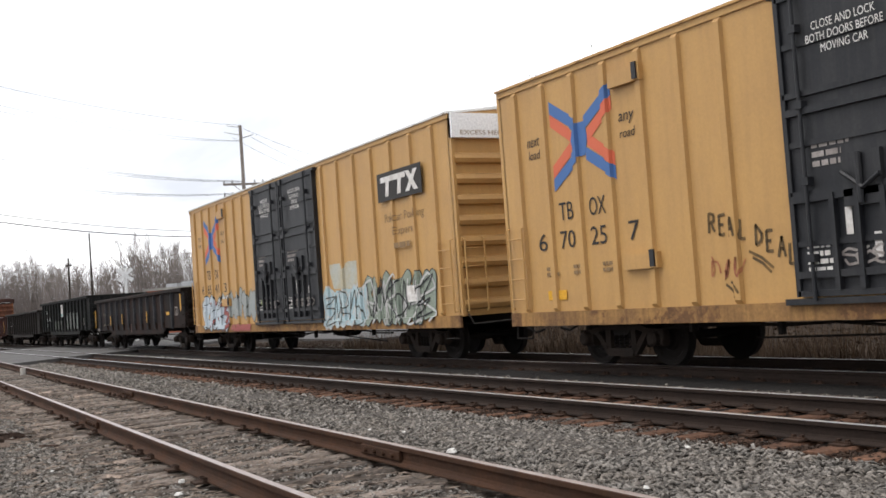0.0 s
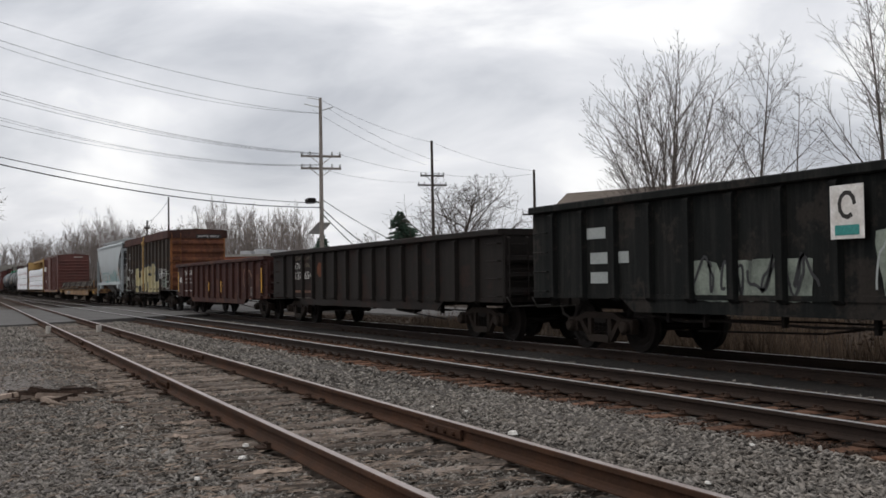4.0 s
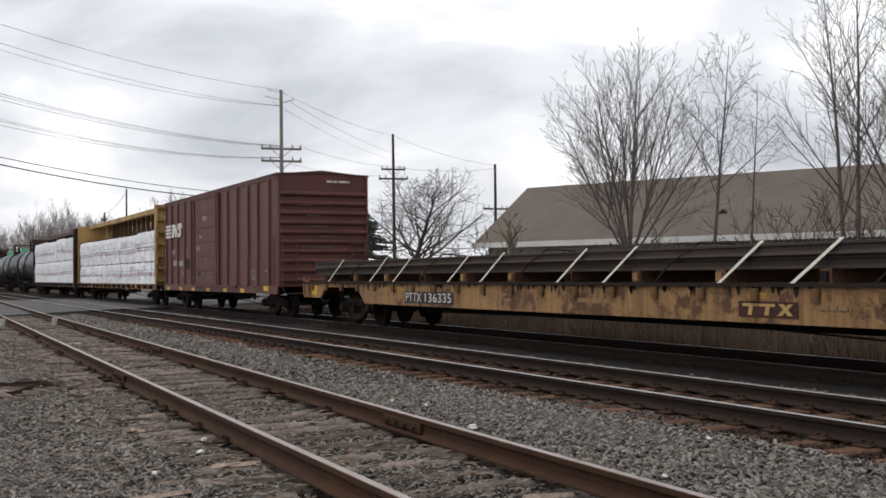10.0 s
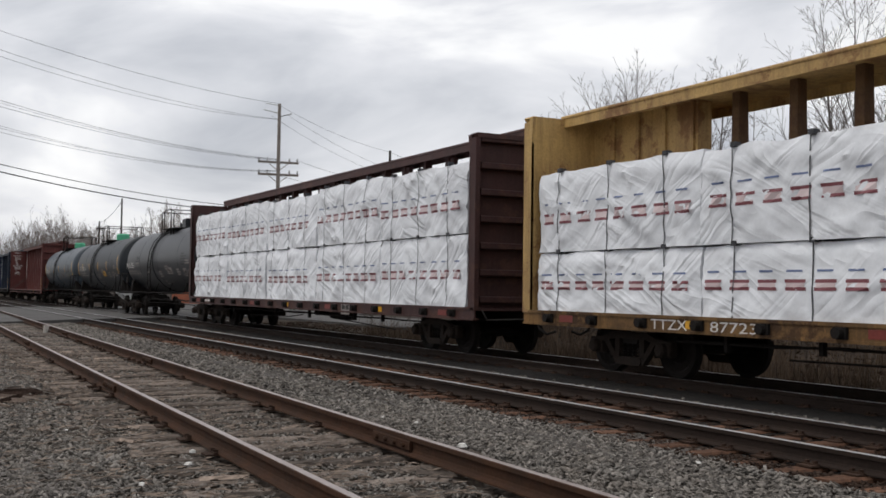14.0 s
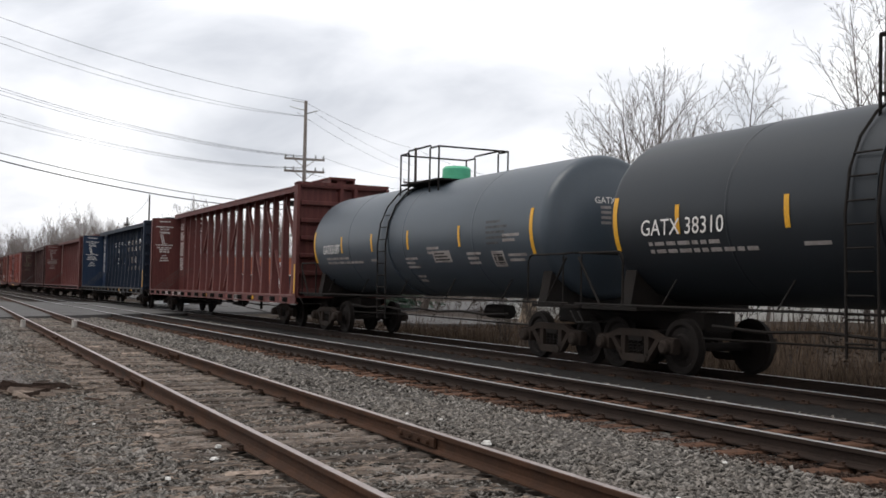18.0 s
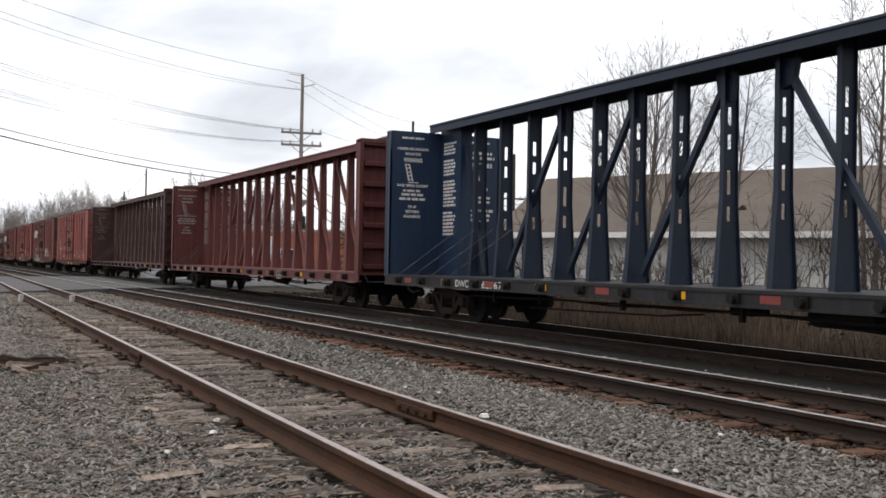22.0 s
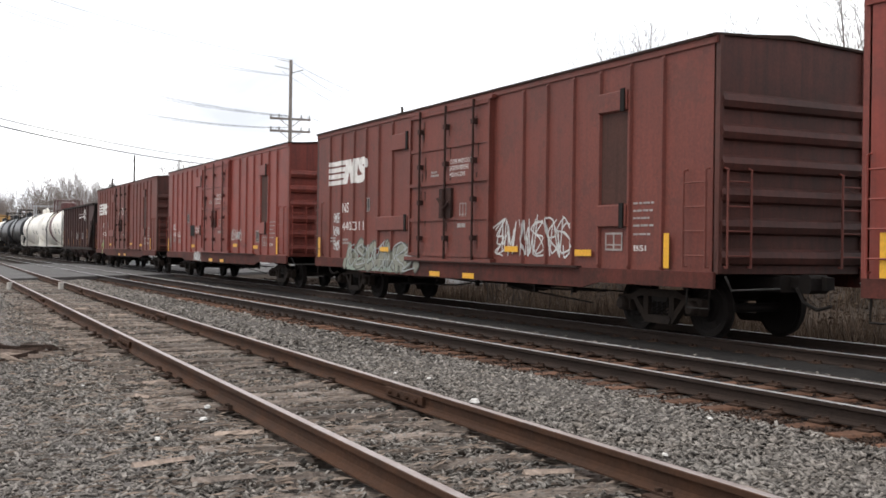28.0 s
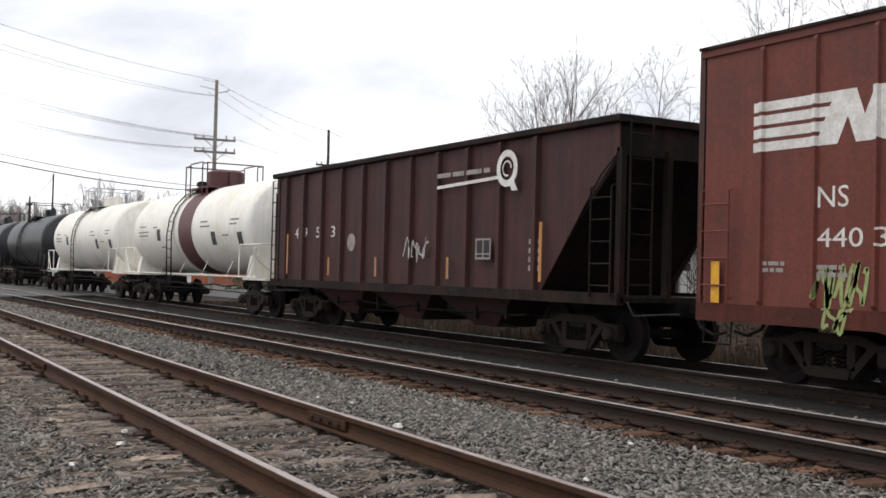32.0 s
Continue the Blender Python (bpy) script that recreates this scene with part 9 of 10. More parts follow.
    for a, b, lo, hi, seed_, n, fill in ((-7.3, -6.45, 2.25, 2.85, 8, 4, None), (-7.3, -6.42, 0.95, 2.05, 5, 2, "spray_wash"), (-5.9, -5.55, 2.75, 3.3, 11, 1, None), (-5.9, -5.55, 3.0, 3.3, 31, 2, None),
                                         (-6.05, -5.4, 2.14, 2.44, 10, 4, None), (-6.05, -5.36, 1.4, 1.95, 9, 2, None), (-6.0, -5.36, 0.97, 1.45, 33, 2, None), (-4.97, -4.42, 2.1, 2.36, 34, 2, None),
                                         (-4.9, -4.55, 1.3, 1.75, 12, 1, None), (-4.6, -4.0, 1.2, 1.72, 35, 3, "spray_yellow"), (4.42, 5.15, 1.62, 2.2, 6, 4, None), (4.5, 5.1, 1.85, 2.25, 36, 3, None),
                                         (5.55, 6.3, 1.72, 2.22, 7, 5, None), (5.52, 5.85, 1.13, 1.72, 17, 1, None), (5.75, 6.28, 1.15, 1.7, 37, 2, "spray_wash"), (6.64, 7.0, 1.0, 1.45, 18, 1, None), (6.64, 7.0, 1.4, 2.1, 38, 1, None)):
        throwup(c, a, b, lo, hi, M[fill] if fill else None, M["spray_white"], seed_, n, 0.36 if fill else 0.09, 0.16 if fill else 0.0, -1.54, 1.25)
    wrap_on_posts(c, [-6.14 + 1.08 * k for k in range(13)], 0.16, -1.43, -1.53)
    part("pipe", Mesh().tube([(0.03, -1.60, 1.0), (0.03, -1.60, 3.85), (0.03, -1.55, 4.1)], 0.04, 8).lathe([(3.62, 0.05), (3.66, 0.1), (3.8, 0.1), (3.84, 0.05)], 8, "z", (0.03, -1.6, 0)), M["pipe_yellow"], c, "faded yellow pipe")
    ln = Mesh()
    ribbon(ln, [(-3.55, 1.05), (-3.62, 1.35), (-3.45, 1.65), (-3.2, 1.82), (-3.12, 2.0), (-3.0, 1.75), (-2.85, 1.7)], 0.05, -1.539)
    part("graffiti", ln, M["spray_white"], c)
    letters("MW", c, -4.43, -4.01, 2.14, 2.34, M["ink_white"], -1.436)
    letters("CX", c, -3.63, -3.3, 2.14, 2.35, M["ink_white"], -1.436)
    letters("100", c, -4.45, -4.02, 1.88, 2.09, M["ink_white"], -1.436)
    letters("276", c, -3.63, -3.2, 1.87, 2.08, M["ink_white"], -1.436)
    frame_sign(c, 4.5, 5.0, 1.25, 1.6, M["ink_black"], -1.437)
    b = part("end_board", Mesh().box(h + 0.08, h + 0.09, -0.1, 1.2, 3.75, 3.95), M["ink_black"], c)
    letters("MWCX 100276", c, 0.0, 1.1, 3.80, 3.90, M["ink_white"], 0, basis=pose(h + 0.096, 0, 0, 0, 0, 90))
    covered_hopper(8, 81.3, 93.0)
    rail_flatcar(9, 52.7, 79.5)
    sliding_boxcar(10, 34.95, 50.4)
    centrebeam(11, "centrebeam_flatcar", "yellow centrebeam flatcar with rust stains carrying wrapped lumber", 10.3, 33.2, M["beam_yellow"], M["post_tan"], 4.68, 17, wide=0.85, text=False, seed=2, deck_mat=M["sill_yellow"], panel=3.2, diagonals=False, words=(("TTZX", -7.71, -6.86), ("87723", -6.36, -5.42)))
    lumber(21.75, 11.1, ((1.03, 2.06), (2.08, 3.50)), 5, 3)
    centrebeam(12, "centrebeam_flatcar", "brown centrebeam flatcar carrying wrapped lumber", -14.5, 8.4, M["beam_brown"], None, 4.80, 17, wide=0.3, text=False, seed=4)
    lumber(-3.05, 10.95, ((1.03, 2.54), (2.56, 4.10)), 5, 5)
    tank_car(13, "black tank car with white stencils and a top platform", -28.45, -13.05, M["tank_black"], mark="PPGX 3076", text_x=(-6.55, 1.68))
    tank_car(14, "slate grey tank car with a green valve housing and yellow stripes", -43.8, -28.4, M["tank_grey"], dome="green", mark="GATX 38310", end_stripes=True)
    tank_car(15, "slate grey tank car with yellow stripes and a green valve housing", -59.2, -43.8, M["tank_slate"], dome="green", mark="GATX31007", end_stripes=True, text_x=(-5.63, 1.32), stripes=(-4.2, -2.0, 0.3, 3.05))
    centrebeam(16, "centrebeam_flatcar", "empty red-brown centrebeam flatcar with white warnings", -82.5, -59.4, M["beam_red"], None, 4.81, 16, seed=1, words=(("DWC", -7.80, -7.22), ("62", -6.3, -5.98), ("029", -5.16, -4.66)))
    centrebeam(17, "centrebeam_flatcar", "empty dark blue centrebeam flatcar with pierced posts", -107.4, -84.5, M["beam_blue_shaded"], M["beam_blue_shaded"], 4.81, 16, holes=True, bulk_mat=M["beam_blue"], deck_mat=M["beam_dark"], seed=3, words=(("DWC", -7.55, -6.95), ("62767", -6.35, -5.5)))
    centrebeam(18, "centrebeam_flatcar", "empty oxide red centrebeam flatcar with white warnings", -132.2, -109.2, M["beam_red"], None, 4.81, 16, seed=6, ink="ink_grey", words=(("GTW", -8.85, -8.3), ("62", -7.45, -7.12), ("187", -6.42, -5.95)))
    centrebeam(19, "centrebeam_flatcar", "empty brown centrebeam flatcar with a pierced top chord", -156.9, -133.9, M["beam_brown"], None, 4.81, 17, seed=8, pierced=True, ink="worn_white", words=(("CN", 7.2, 7.75),))
    rail_boxcar(20, -176.3, -159.2, M["box_red"], "440307", False, "plain", "bright oxide red boxcar with a plug door")
    rail_boxcar(21, -195.8, -179.0, M["box_rust"], "440311", True, "tagged", "weathered red-brown boxcar with graffiti and a white railway mark")
    rail_boxcar(22, -214.9, -198.4, M["box_red"], "441603", False, "patched", "oxide red boxcar with a dark green patch and scrawls")
    rail_boxcar(23, -234.3, -217.4, M["box_rust"], "440358", True, "green", "red-brown boxcar with a white railway mark and lime graffiti")
    open_hopper(24, -250.0, -236.0)
    tank_car(25, "cream white tank car with a maroon band and dome", -265.3, -251.0, M["tank_white"], band=(-0.4, 1.0), pale_rails=True, marks=False)
    tank_car(26, "cream white tank car with pale rails and fittings", -280.4, -266.2, M["tank_white"], pale_rails=True, marks=False)
    tank_car(27, "black tank car behind white ones", -294.6, -281.4, M["tank_black"], marks=False)
    tank_car(28, "dark grey tank car with a pale end", -310.0, -296.0, M["tank_black"], marks=False)
    tank_car(29, "dirty white tank car", -325.4, -311.4, M["tank_white"], marks=False)
    for k in range(2):
        a = -347.5 - 20.5 * k
        yellow_boxcar(30 + k, a, a + 19, "665413", False)


build_train()

# ---- beyond the tracks ----
def limb(m, p, d, length, r, level, rnd, spec):
    """A branch that bends as it goes and bears smaller ones."""
    n = 4 if level < 2 else 3
    pts, rad = [p.copy()], [r]
    q, v = p.copy(), d.copy()
    for k in range(n):
        v = (v + Vector((rnd.uniform(-1, 1), rnd.uniform(-1, 1), rnd.uniform(-0.5, 1))) * spec["wander"] + Vector((0, 0, spec["lift"]))).normalized()
        q = q + v * (length / n)
        pts.append(q.copy())
        rad.append(max(spec["thin"], r * (1 - 0.72 * (k + 1) / n)))
    m.tube(pts, rad, 5 if level == 0 else 4 if level == 1 else 3, False)
    if level >= spec["levels"]:
        return
    count = spec["count"][level]
    for i in range(count):
        u = rnd.uniform(0.25, 1.0) if level else rnd.uniform(0.3, 1.0)
        f = u * n
        k = min(int(f), n - 1)
        base = pts[k].lerp(pts[k + 1], f - k)
        along = (pts[k + 1] - pts[k]).normalized()
        side = along.cross(Vector((rnd.uniform(-1, 1), rnd.uniform(-1, 1), rnd.uniform(-1, 1)))).normalized()
        ang = radians(rnd.uniform(*spec["angle"]))
        dd = (along * math.cos(ang) + side * math.sin(ang)).normalized()
        limb(m, base, dd, length * rnd.uniform(*spec["short"]) * (1.1 - 0.45 * u), max(spec["thin"], rad[k] * 0.55), level + 1, rnd, spec)


def grow(m, p, d, length, r, level, rnd, spec):
    """A limb that curves gently upward and bears finer ones by turns on both sides."""
    n = 5 if level < 2 else 3 if level < len(spec["count"]) else 2
    thin = spec["thin"]
    pts, rad = [p.copy()], [r]
    q, v = p.copy(), d.copy()
    for k in range(n):
        v = (v + Vector((rnd.uniform(-1, 1), rnd.uniform(-1, 1), rnd.uniform(-1, 1))) * spec["crook"] + Vector((0, 0, spec["lift"]))).normalized()
        q = q + v * (length / n)
        pts.append(q.copy())
        rad.append(max(thin, r * (1 - 0.75 * (k + 1) / n)))
    m.tube(pts, rad, 6 if level == 0 else 4 if level == 1 else 3, False)
    if level >= len(spec["count"]):
        return
    count = spec["count"][level]
    turn = rnd.uniform(0, 6.283)
    for i in range(count):
        u = 0.22 + 0.76 * (i + rnd.uniform(0.1, 0.9)) / count
        f = u * n
        k = min(int(f), n - 1)
        base = pts[k].lerp(pts[k + 1], f - k)
        along = (pts[k + 1] - pts[k]).normalized()
        turn += 2.4 + rnd.uniform(-0.4, 0.4)
        a = along.cross(Vector((0.31, 0.2, 0.93))).normalized()
        b = along.cross(a)
        side = a * math.cos(turn) + b * math.sin(turn)
        ang = radians(rnd.uniform(*spec["angle"]))
        dd = along * math.cos(ang) + side * math.sin(ang)
        grow(m, base, dd, length * rnd.uniform(*spec["short"]) * (1.2 - 0.62 * u), max(thin, rad[k] * 0.5), level + 1, rnd, spec)


def bare_tree(name, label, place, height, seed, mat, fork=0.0, limbs=9, fan=(4, 42), trunks=1, count=(9, 5, 3), thin=0.0045, radius=0.12, angle=(30, 48), short=(0.42, 0.6), lift=0.045, lean=(0, 0), low=0.2, reach=0.42, crook=0.05, part_way=0.10):
    """Either a short trunk that forks into a fan of limbs, or one or more trunks with limbs all the way up."""
    t = thing(name, label, "tree", Matrix.Translation(place))
    rnd = random.Random(seed)
    trunk, crown = Mesh(), Mesh()
    spec = {"lift": lift, "thin": thin, "count": count, "angle": angle, "short": short, "crook": crook}
    if fork:
        trunk.tube([(0, 0, -0.3), (0.03, 0, fork * 0.5), (0, 0.02, fork * 1.05)], [radius * 1.3, radius * 1.05, radius], 9)
        for i in range(limbs):
            u = (i + 0.5) / limbs
            tilt = radians(fan[0] + (fan[1] - fan[0]) * u)
            a = 2.4 * i + rnd.uniform(-0.3, 0.3)
            d = Vector((math.sin(tilt) * math.cos(a), math.sin(tilt) * math.sin(a), math.cos(tilt)))
            grow(crown, Vector((0, 0, fork * rnd.uniform(0.8, 1.0))), d, (height - fork) * (1.0 - 0.36 * u) * rnd.uniform(0.92, 1.02), radius * (0.55 - 0.27 * u), 0, rnd, spec)
    else:
        for s in range(trunks):
            a = 3.14 * s + 0.6
            d = Vector((part_way * math.cos(a) * (trunks > 1) + lean[0], part_way * math.sin(a) * (trunks > 1) + lean[1], 1)).normalized()
            n = 8
            pts, rad = [Vector((0.12 * math.cos(a) * (trunks > 1), 0.12 * math.sin(a) * (trunks > 1), -0.3))], [radius * 1.2]
            q, v = pts[0].copy(), d.copy()
            for k in range(n):
                v = (v + Vector((rnd.uniform(-1, 1), rnd.uniform(-1, 1), 0.5)) * 0.04).normalized()
                q = q + v * (height * (1 - 0.08 * s) / n)
                pts.append(q.copy())
                rad.append(max(thin * 1.5, radius * (1 - 0.95 * (k + 1) / n)))
            trunk.tube(pts, rad, 8)
            turn = rnd.uniform(0, 6.283)
            for i in range(limbs):
                u = low + (0.97 - low) * (i + rnd.uniform(0.2, 0.8)) / limbs
                f = u * n
                k = min(int(f), n - 1)
                turn += 2.4 + rnd.uniform(-0.4, 0.4)
                ang = radians(rnd.uniform(*angle) + 8 * (1 - u))
                dd = Vector((math.sin(ang) * math.cos(turn), math.sin(ang) * math.sin(turn), math.cos(ang)))
                grow(crown, pts[k].lerp(pts[k + 1], f - k), dd, height * reach * (1.22 - u) * rnd.uniform(0.75, 1.1) + 0.2, max(thin * 1.6, rad[k] * 0.45), 1, rnd, spec)
    part("trunk", trunk, mat, t, smooth=True)
    part("crown", crown, mat, t)
    return t


def conifer(place, height, width, seed):
    t = thing("conifer", "dark green conifer with drooping layered boughs", "tree", Matrix.Translation(place))
    rnd = random.Random(seed)
    part("trunk", Mesh().tube([(0, 0, -0.3), (0, 0, height * 0.95)], [0.16, 0.02], 7), M["bark"], t)
    c = Mesh()
    for k in range(300):
        u = rnd.uniform(0.04, 0.985)
        z = height * u
        reach = width / 2 * (1 - u) ** 0.95 * rnd.uniform(0.6, 1.15) + 0.02
        b = rnd.uniform(0, 6.283)
        dx, dy = math.cos(b), math.sin(b)
        for j in range(16):
            w = (j + rnd.uniform(0, 1)) / 16
            px, py, pz = dx * reach * w, dy * reach * w, z - 0.25 * reach * w + 0.12 * reach * w * w
            for s in (-1, 1):
                l = rnd.uniform(0.25, 0.6) * (1.1 - 0.55 * w) * min(1, 0.25 + 1.6 * (1 - u))
                sx, sy = -dy * s * l + dx * l * 0.6, dx * s * l + dy * l * 0.6
                c.add([(px, py, pz + 0.03), (px + sx * 0.5 + dx * 0.05, py + sy * 0.5 + dy * 0.05, pz + rnd.uniform(-0.02, 0.09)), (px + sx, py + sy, pz - rnd.uniform(0.02, 0.14)), (px + sx * 0.5, py + sy * 0.5, pz - 0.06)], [(0, 1, 2, 3)])
    part("crown", c, M["needles"], t)


def build_trees():
    L = M["bark_light"]
    fine = {"count": (11, 9, 2), "angle": (22, 36), "short": (0.34, 0.56), "thin": 0.005, "lift": 0.05, "crook": 0.035}
    bare_tree("bare_tree", "wide bare tree with rising limbs and fine twigs", at(37.0, 37.0, 0.4), 8.1, 3, L, fork=1.3, limbs=12, fan=(2, 50), radius=0.125, **dict(fine, count=(12, 8, 2)))
    bare_tree("bare_tree", "slender bare tree with rising limbs", at(41.2, 36.0, 0.5), 8.5, 5, L, limbs=15, radius=0.08, reach=0.40, low=0.34, **dict(fine, count=(0, 7, 3), angle=(28, 46)))
    bare_tree("bare_tree", "thin leaning bare sapling", at(42.9, 36.5, 0.5), 7.4, 8, L, limbs=10, radius=0.06, lean=(0.05, 0.07), reach=0.32, low=0.45, **dict(fine, count=(0, 6, 2), angle=(34, 62), lift=0.06, crook=0.08))
    bare_tree("bare_tree", "tall bare tree with two trunks", at(47.9, 34.5, 0.5), 10.8, 9, L, trunks=2, limbs=14, radius=0.09, reach=0.36, low=0.24, part_way=0.06, **dict(fine, count=(0, 9, 3), angle=(24, 38), crook=0.05))
    bare_tree("bare_tree", "bare tree with dense fine twigs", at(51.4, 33.0, 0.5), 8.7, 12, L, fork=1.2, limbs=9, fan=(3, 42), radius=0.12, **fine)
    bare_tree("bare_tree", "bare tree with tangled twigs beside the house", at(55.0, 35.0, 0.5), 9.0, 14, L, fork=1.2, limbs=9, fan=(3, 42), radius=0.11, **dict(fine, crook=0.07))
    bare_tree("orchard_tree", "spreading bare tree with a leaning trunk and crooked dark limbs", at(25.0, 66.0, 0.0), 7.4, 15, M["bark"], limbs=26, radius=0.26, lean=(0.16, 0.32), low=0.12, reach=0.74, count=(9, 11, 5), thin=0.0085, angle=(38, 66), short=(0.38, 0.6), lift=0.045, crook=0.13)
    bare_tree("orchard_tree", "small bare tree beyond the road", at(21.0, 105.0, 0.0), 5.4, 17, L, fork=1.0, limbs=8, fan=(4, 50), count=(8, 5, 3), radius=0.12, thin=0.012)
    bare_tree("bare_tree", "large bare tree on the far side of the road", at(0.2, 112.0, 0.0), 13.0, 19, L, fork=2.5, limbs=10, fan=(3, 46), count=(9, 6, 4), radius=0.24, thin=0.013)
    conifer(at(22.75, 72.0, 0.0), 6.1, 10.0, 3)
    conifer(at(18.6, 110.0, 0.0), 6.5, 7.5, 4)
    bare_tree("broken_tree", "pale tan broken trunk by the house with a few snapped limbs", at(30.7, 46.0, 0.2), 3.75, 23, M["tan_bark"], limbs=7, radius=0.42, reach=0.42, low=0.55, crook=0.1, count=(3, 3, 2), thin=0.02)
    # the far woods, too many to count
    rnd = random.Random(77)
    woods = Mesh()
    spec = {"wander": 0.12, "lift": 0.10, "thin": 0.013, "levels": 3, "count": (7, 5, 2), "angle": (16, 42), "short": (0.36, 0.58)}
    for az0, az1, d0, d1, h0, h1, n in ((12.0, 17.9, 118, 150, 9.4, 11.4, 50), (8.8, 12.2, 150, 190, 9.6, 11.4, 38), (6.0, 9.2, 170, 215, 11.0, 13.8, 38), (4.2, 6.2, 190, 240, 10.0, 12.4, 27), (0.5, 4.6, 440, 520, 18.0, 23.0, 30), (-8, 0.5, 440, 520, 18.0, 24.0, 30)):
        for k in range(n):
            p = at(rnd.uniform(az0, az1), rnd.uniform(d0, d1), 0)
            hgt = rnd.uniform(h0, h1) * 0.75
            r = rnd.uniform(0.08, 0.13) * (1 if d0 < 400 else 2)
            spec["thin"] = 0.013 if d0 < 400 else 0.035
            limb(woods, p, Vector((rnd.uniform(-0.1, 0.1), rnd.uniform(-0.1, 0.1), 1)), hgt, r, 0, rnd, spec)
            for q in range(4):
                limb(woods, p + Vector((rnd.uniform(-1, 1), rnd.uniform(-1, 1), 0)), Vector((rnd.uniform(-0.3, 0.3), rnd.uniform(-0.3, 0.3), 1)).normalized(), hgt * rnd.uniform(0.5, 1.1), r * 0.6, 1, rnd, spec)
    thing("far_woods", "leafless grey-brown woods far behind the tracks", "woods", kind="stuff", mesh=woods, mat=M["far_twigs"])
    # brush along the far side of the line
    brush = Mesh()
    spec2 = {"wander": 0.25, "lift": 0.05, "thin": 0.008, "levels": 2, "count": (5, 4, 3), "angle": (20, 60), "short": (0.4, 0.7)}
    for k in range(60):
        p = Vector((rnd.uniform(-46, -8), rnd.uniform(17.5, 23), 0))
        p.z = ground_z(p.x, p.y) - 0.05
        limb(brush, p, Vector((rnd.uniform(-0.4, 0.4), rnd.uniform(-0.4, 0.4), 1)).normalized(), rnd.uniform(0.6, 1.8), 0.014, 0, rnd, spec2)
    for k in range(90):                          # saplings and brambles before the house
        p = at(rnd.uniform(29, 58), rnd.uniform(28, 33), 0)
        p.z = ground_z(p.x, p.y) - 0.05
        limb(brush, p, Vector((rnd.uniform(-0.25, 0.25), rnd.uniform(-0.25, 0.25), 1)).normalized(), rnd.uniform(0.8, 2.6), 0.016, 0, rnd, dict(spec2, wander=0.16))
    for k in range(160):
        p = Vector((rnd.uniform(-230, -60), rnd.uniform(30, 60), 0)) if k % 2 else Vector((rnd.uniform(-260, -90), rnd.uniform(16, 30), 0))
        p.z = -0.2
        limb(brush, p, Vector((rnd.uniform(-0.4, 0.4), rnd.uniform(-0.4, 0.4), 1)).normalized(), rnd.uniform(1.5, 3.5), 0.03, 0, rnd, dict(spec2, thin=0.02))
    thing("brush", "low leafless brush along the far side of the line", "brush", kind="stuff", mesh=brush, mat=M["bark"])
    g = Mesh()
    for k in range(26000):
        x, y = rnd.uniform(-34, -4), 14.4 + 7.5 * rnd.random() ** 1.3
        if noise.noise((x * 0.5, y * 0.5, 3)) < -0.15:
            continue
        z = ground_z(x, y) - 0.02
        a = rnd.uniform(0, 6.283)
        hh = rnd.uniform(0.12, 0.75)
        bx, by = rnd.uniform(-0.4, 0.4) * hh, rnd.uniform(-0.4, 0.4) * hh
        w = 0.014
        g.add([(x - w * math.cos(a), y - w * math.sin(a), z), (x + w * math.cos(a), y + w * math.sin(a), z), (x + bx, y + by, z + hh)], [(0, 1, 2)])
    thing("dead_grass", "tufts of dead straw-coloured grass on the bank", "grass", kind="stuff", mesh=g, mat=M["grass"])


build_trees()


def build_litter_bed():
    rnd = np.random.RandomState(31)
    n = 10000
    x, y = rnd.uniform(-46, -3, n), 14.1 + 8.0 * rnd.uniform(0, 1, n) ** 1.2
    z = np.array([ground_z(a, b) for a, b in zip(x, y)]) + rnd.uniform(0.0, 0.05, n)
    s = rnd.uniform(0.02, 0.075, n)
    scatter("leaf_litter", M["litter"], "brown dead leaves and stems matted on the bank", np.stack([x, y, z], 1), np.stack([s, s * rnd.uniform(0.3, 0.9, n), s * 0.35], 1), 33)


build_litter_bed()


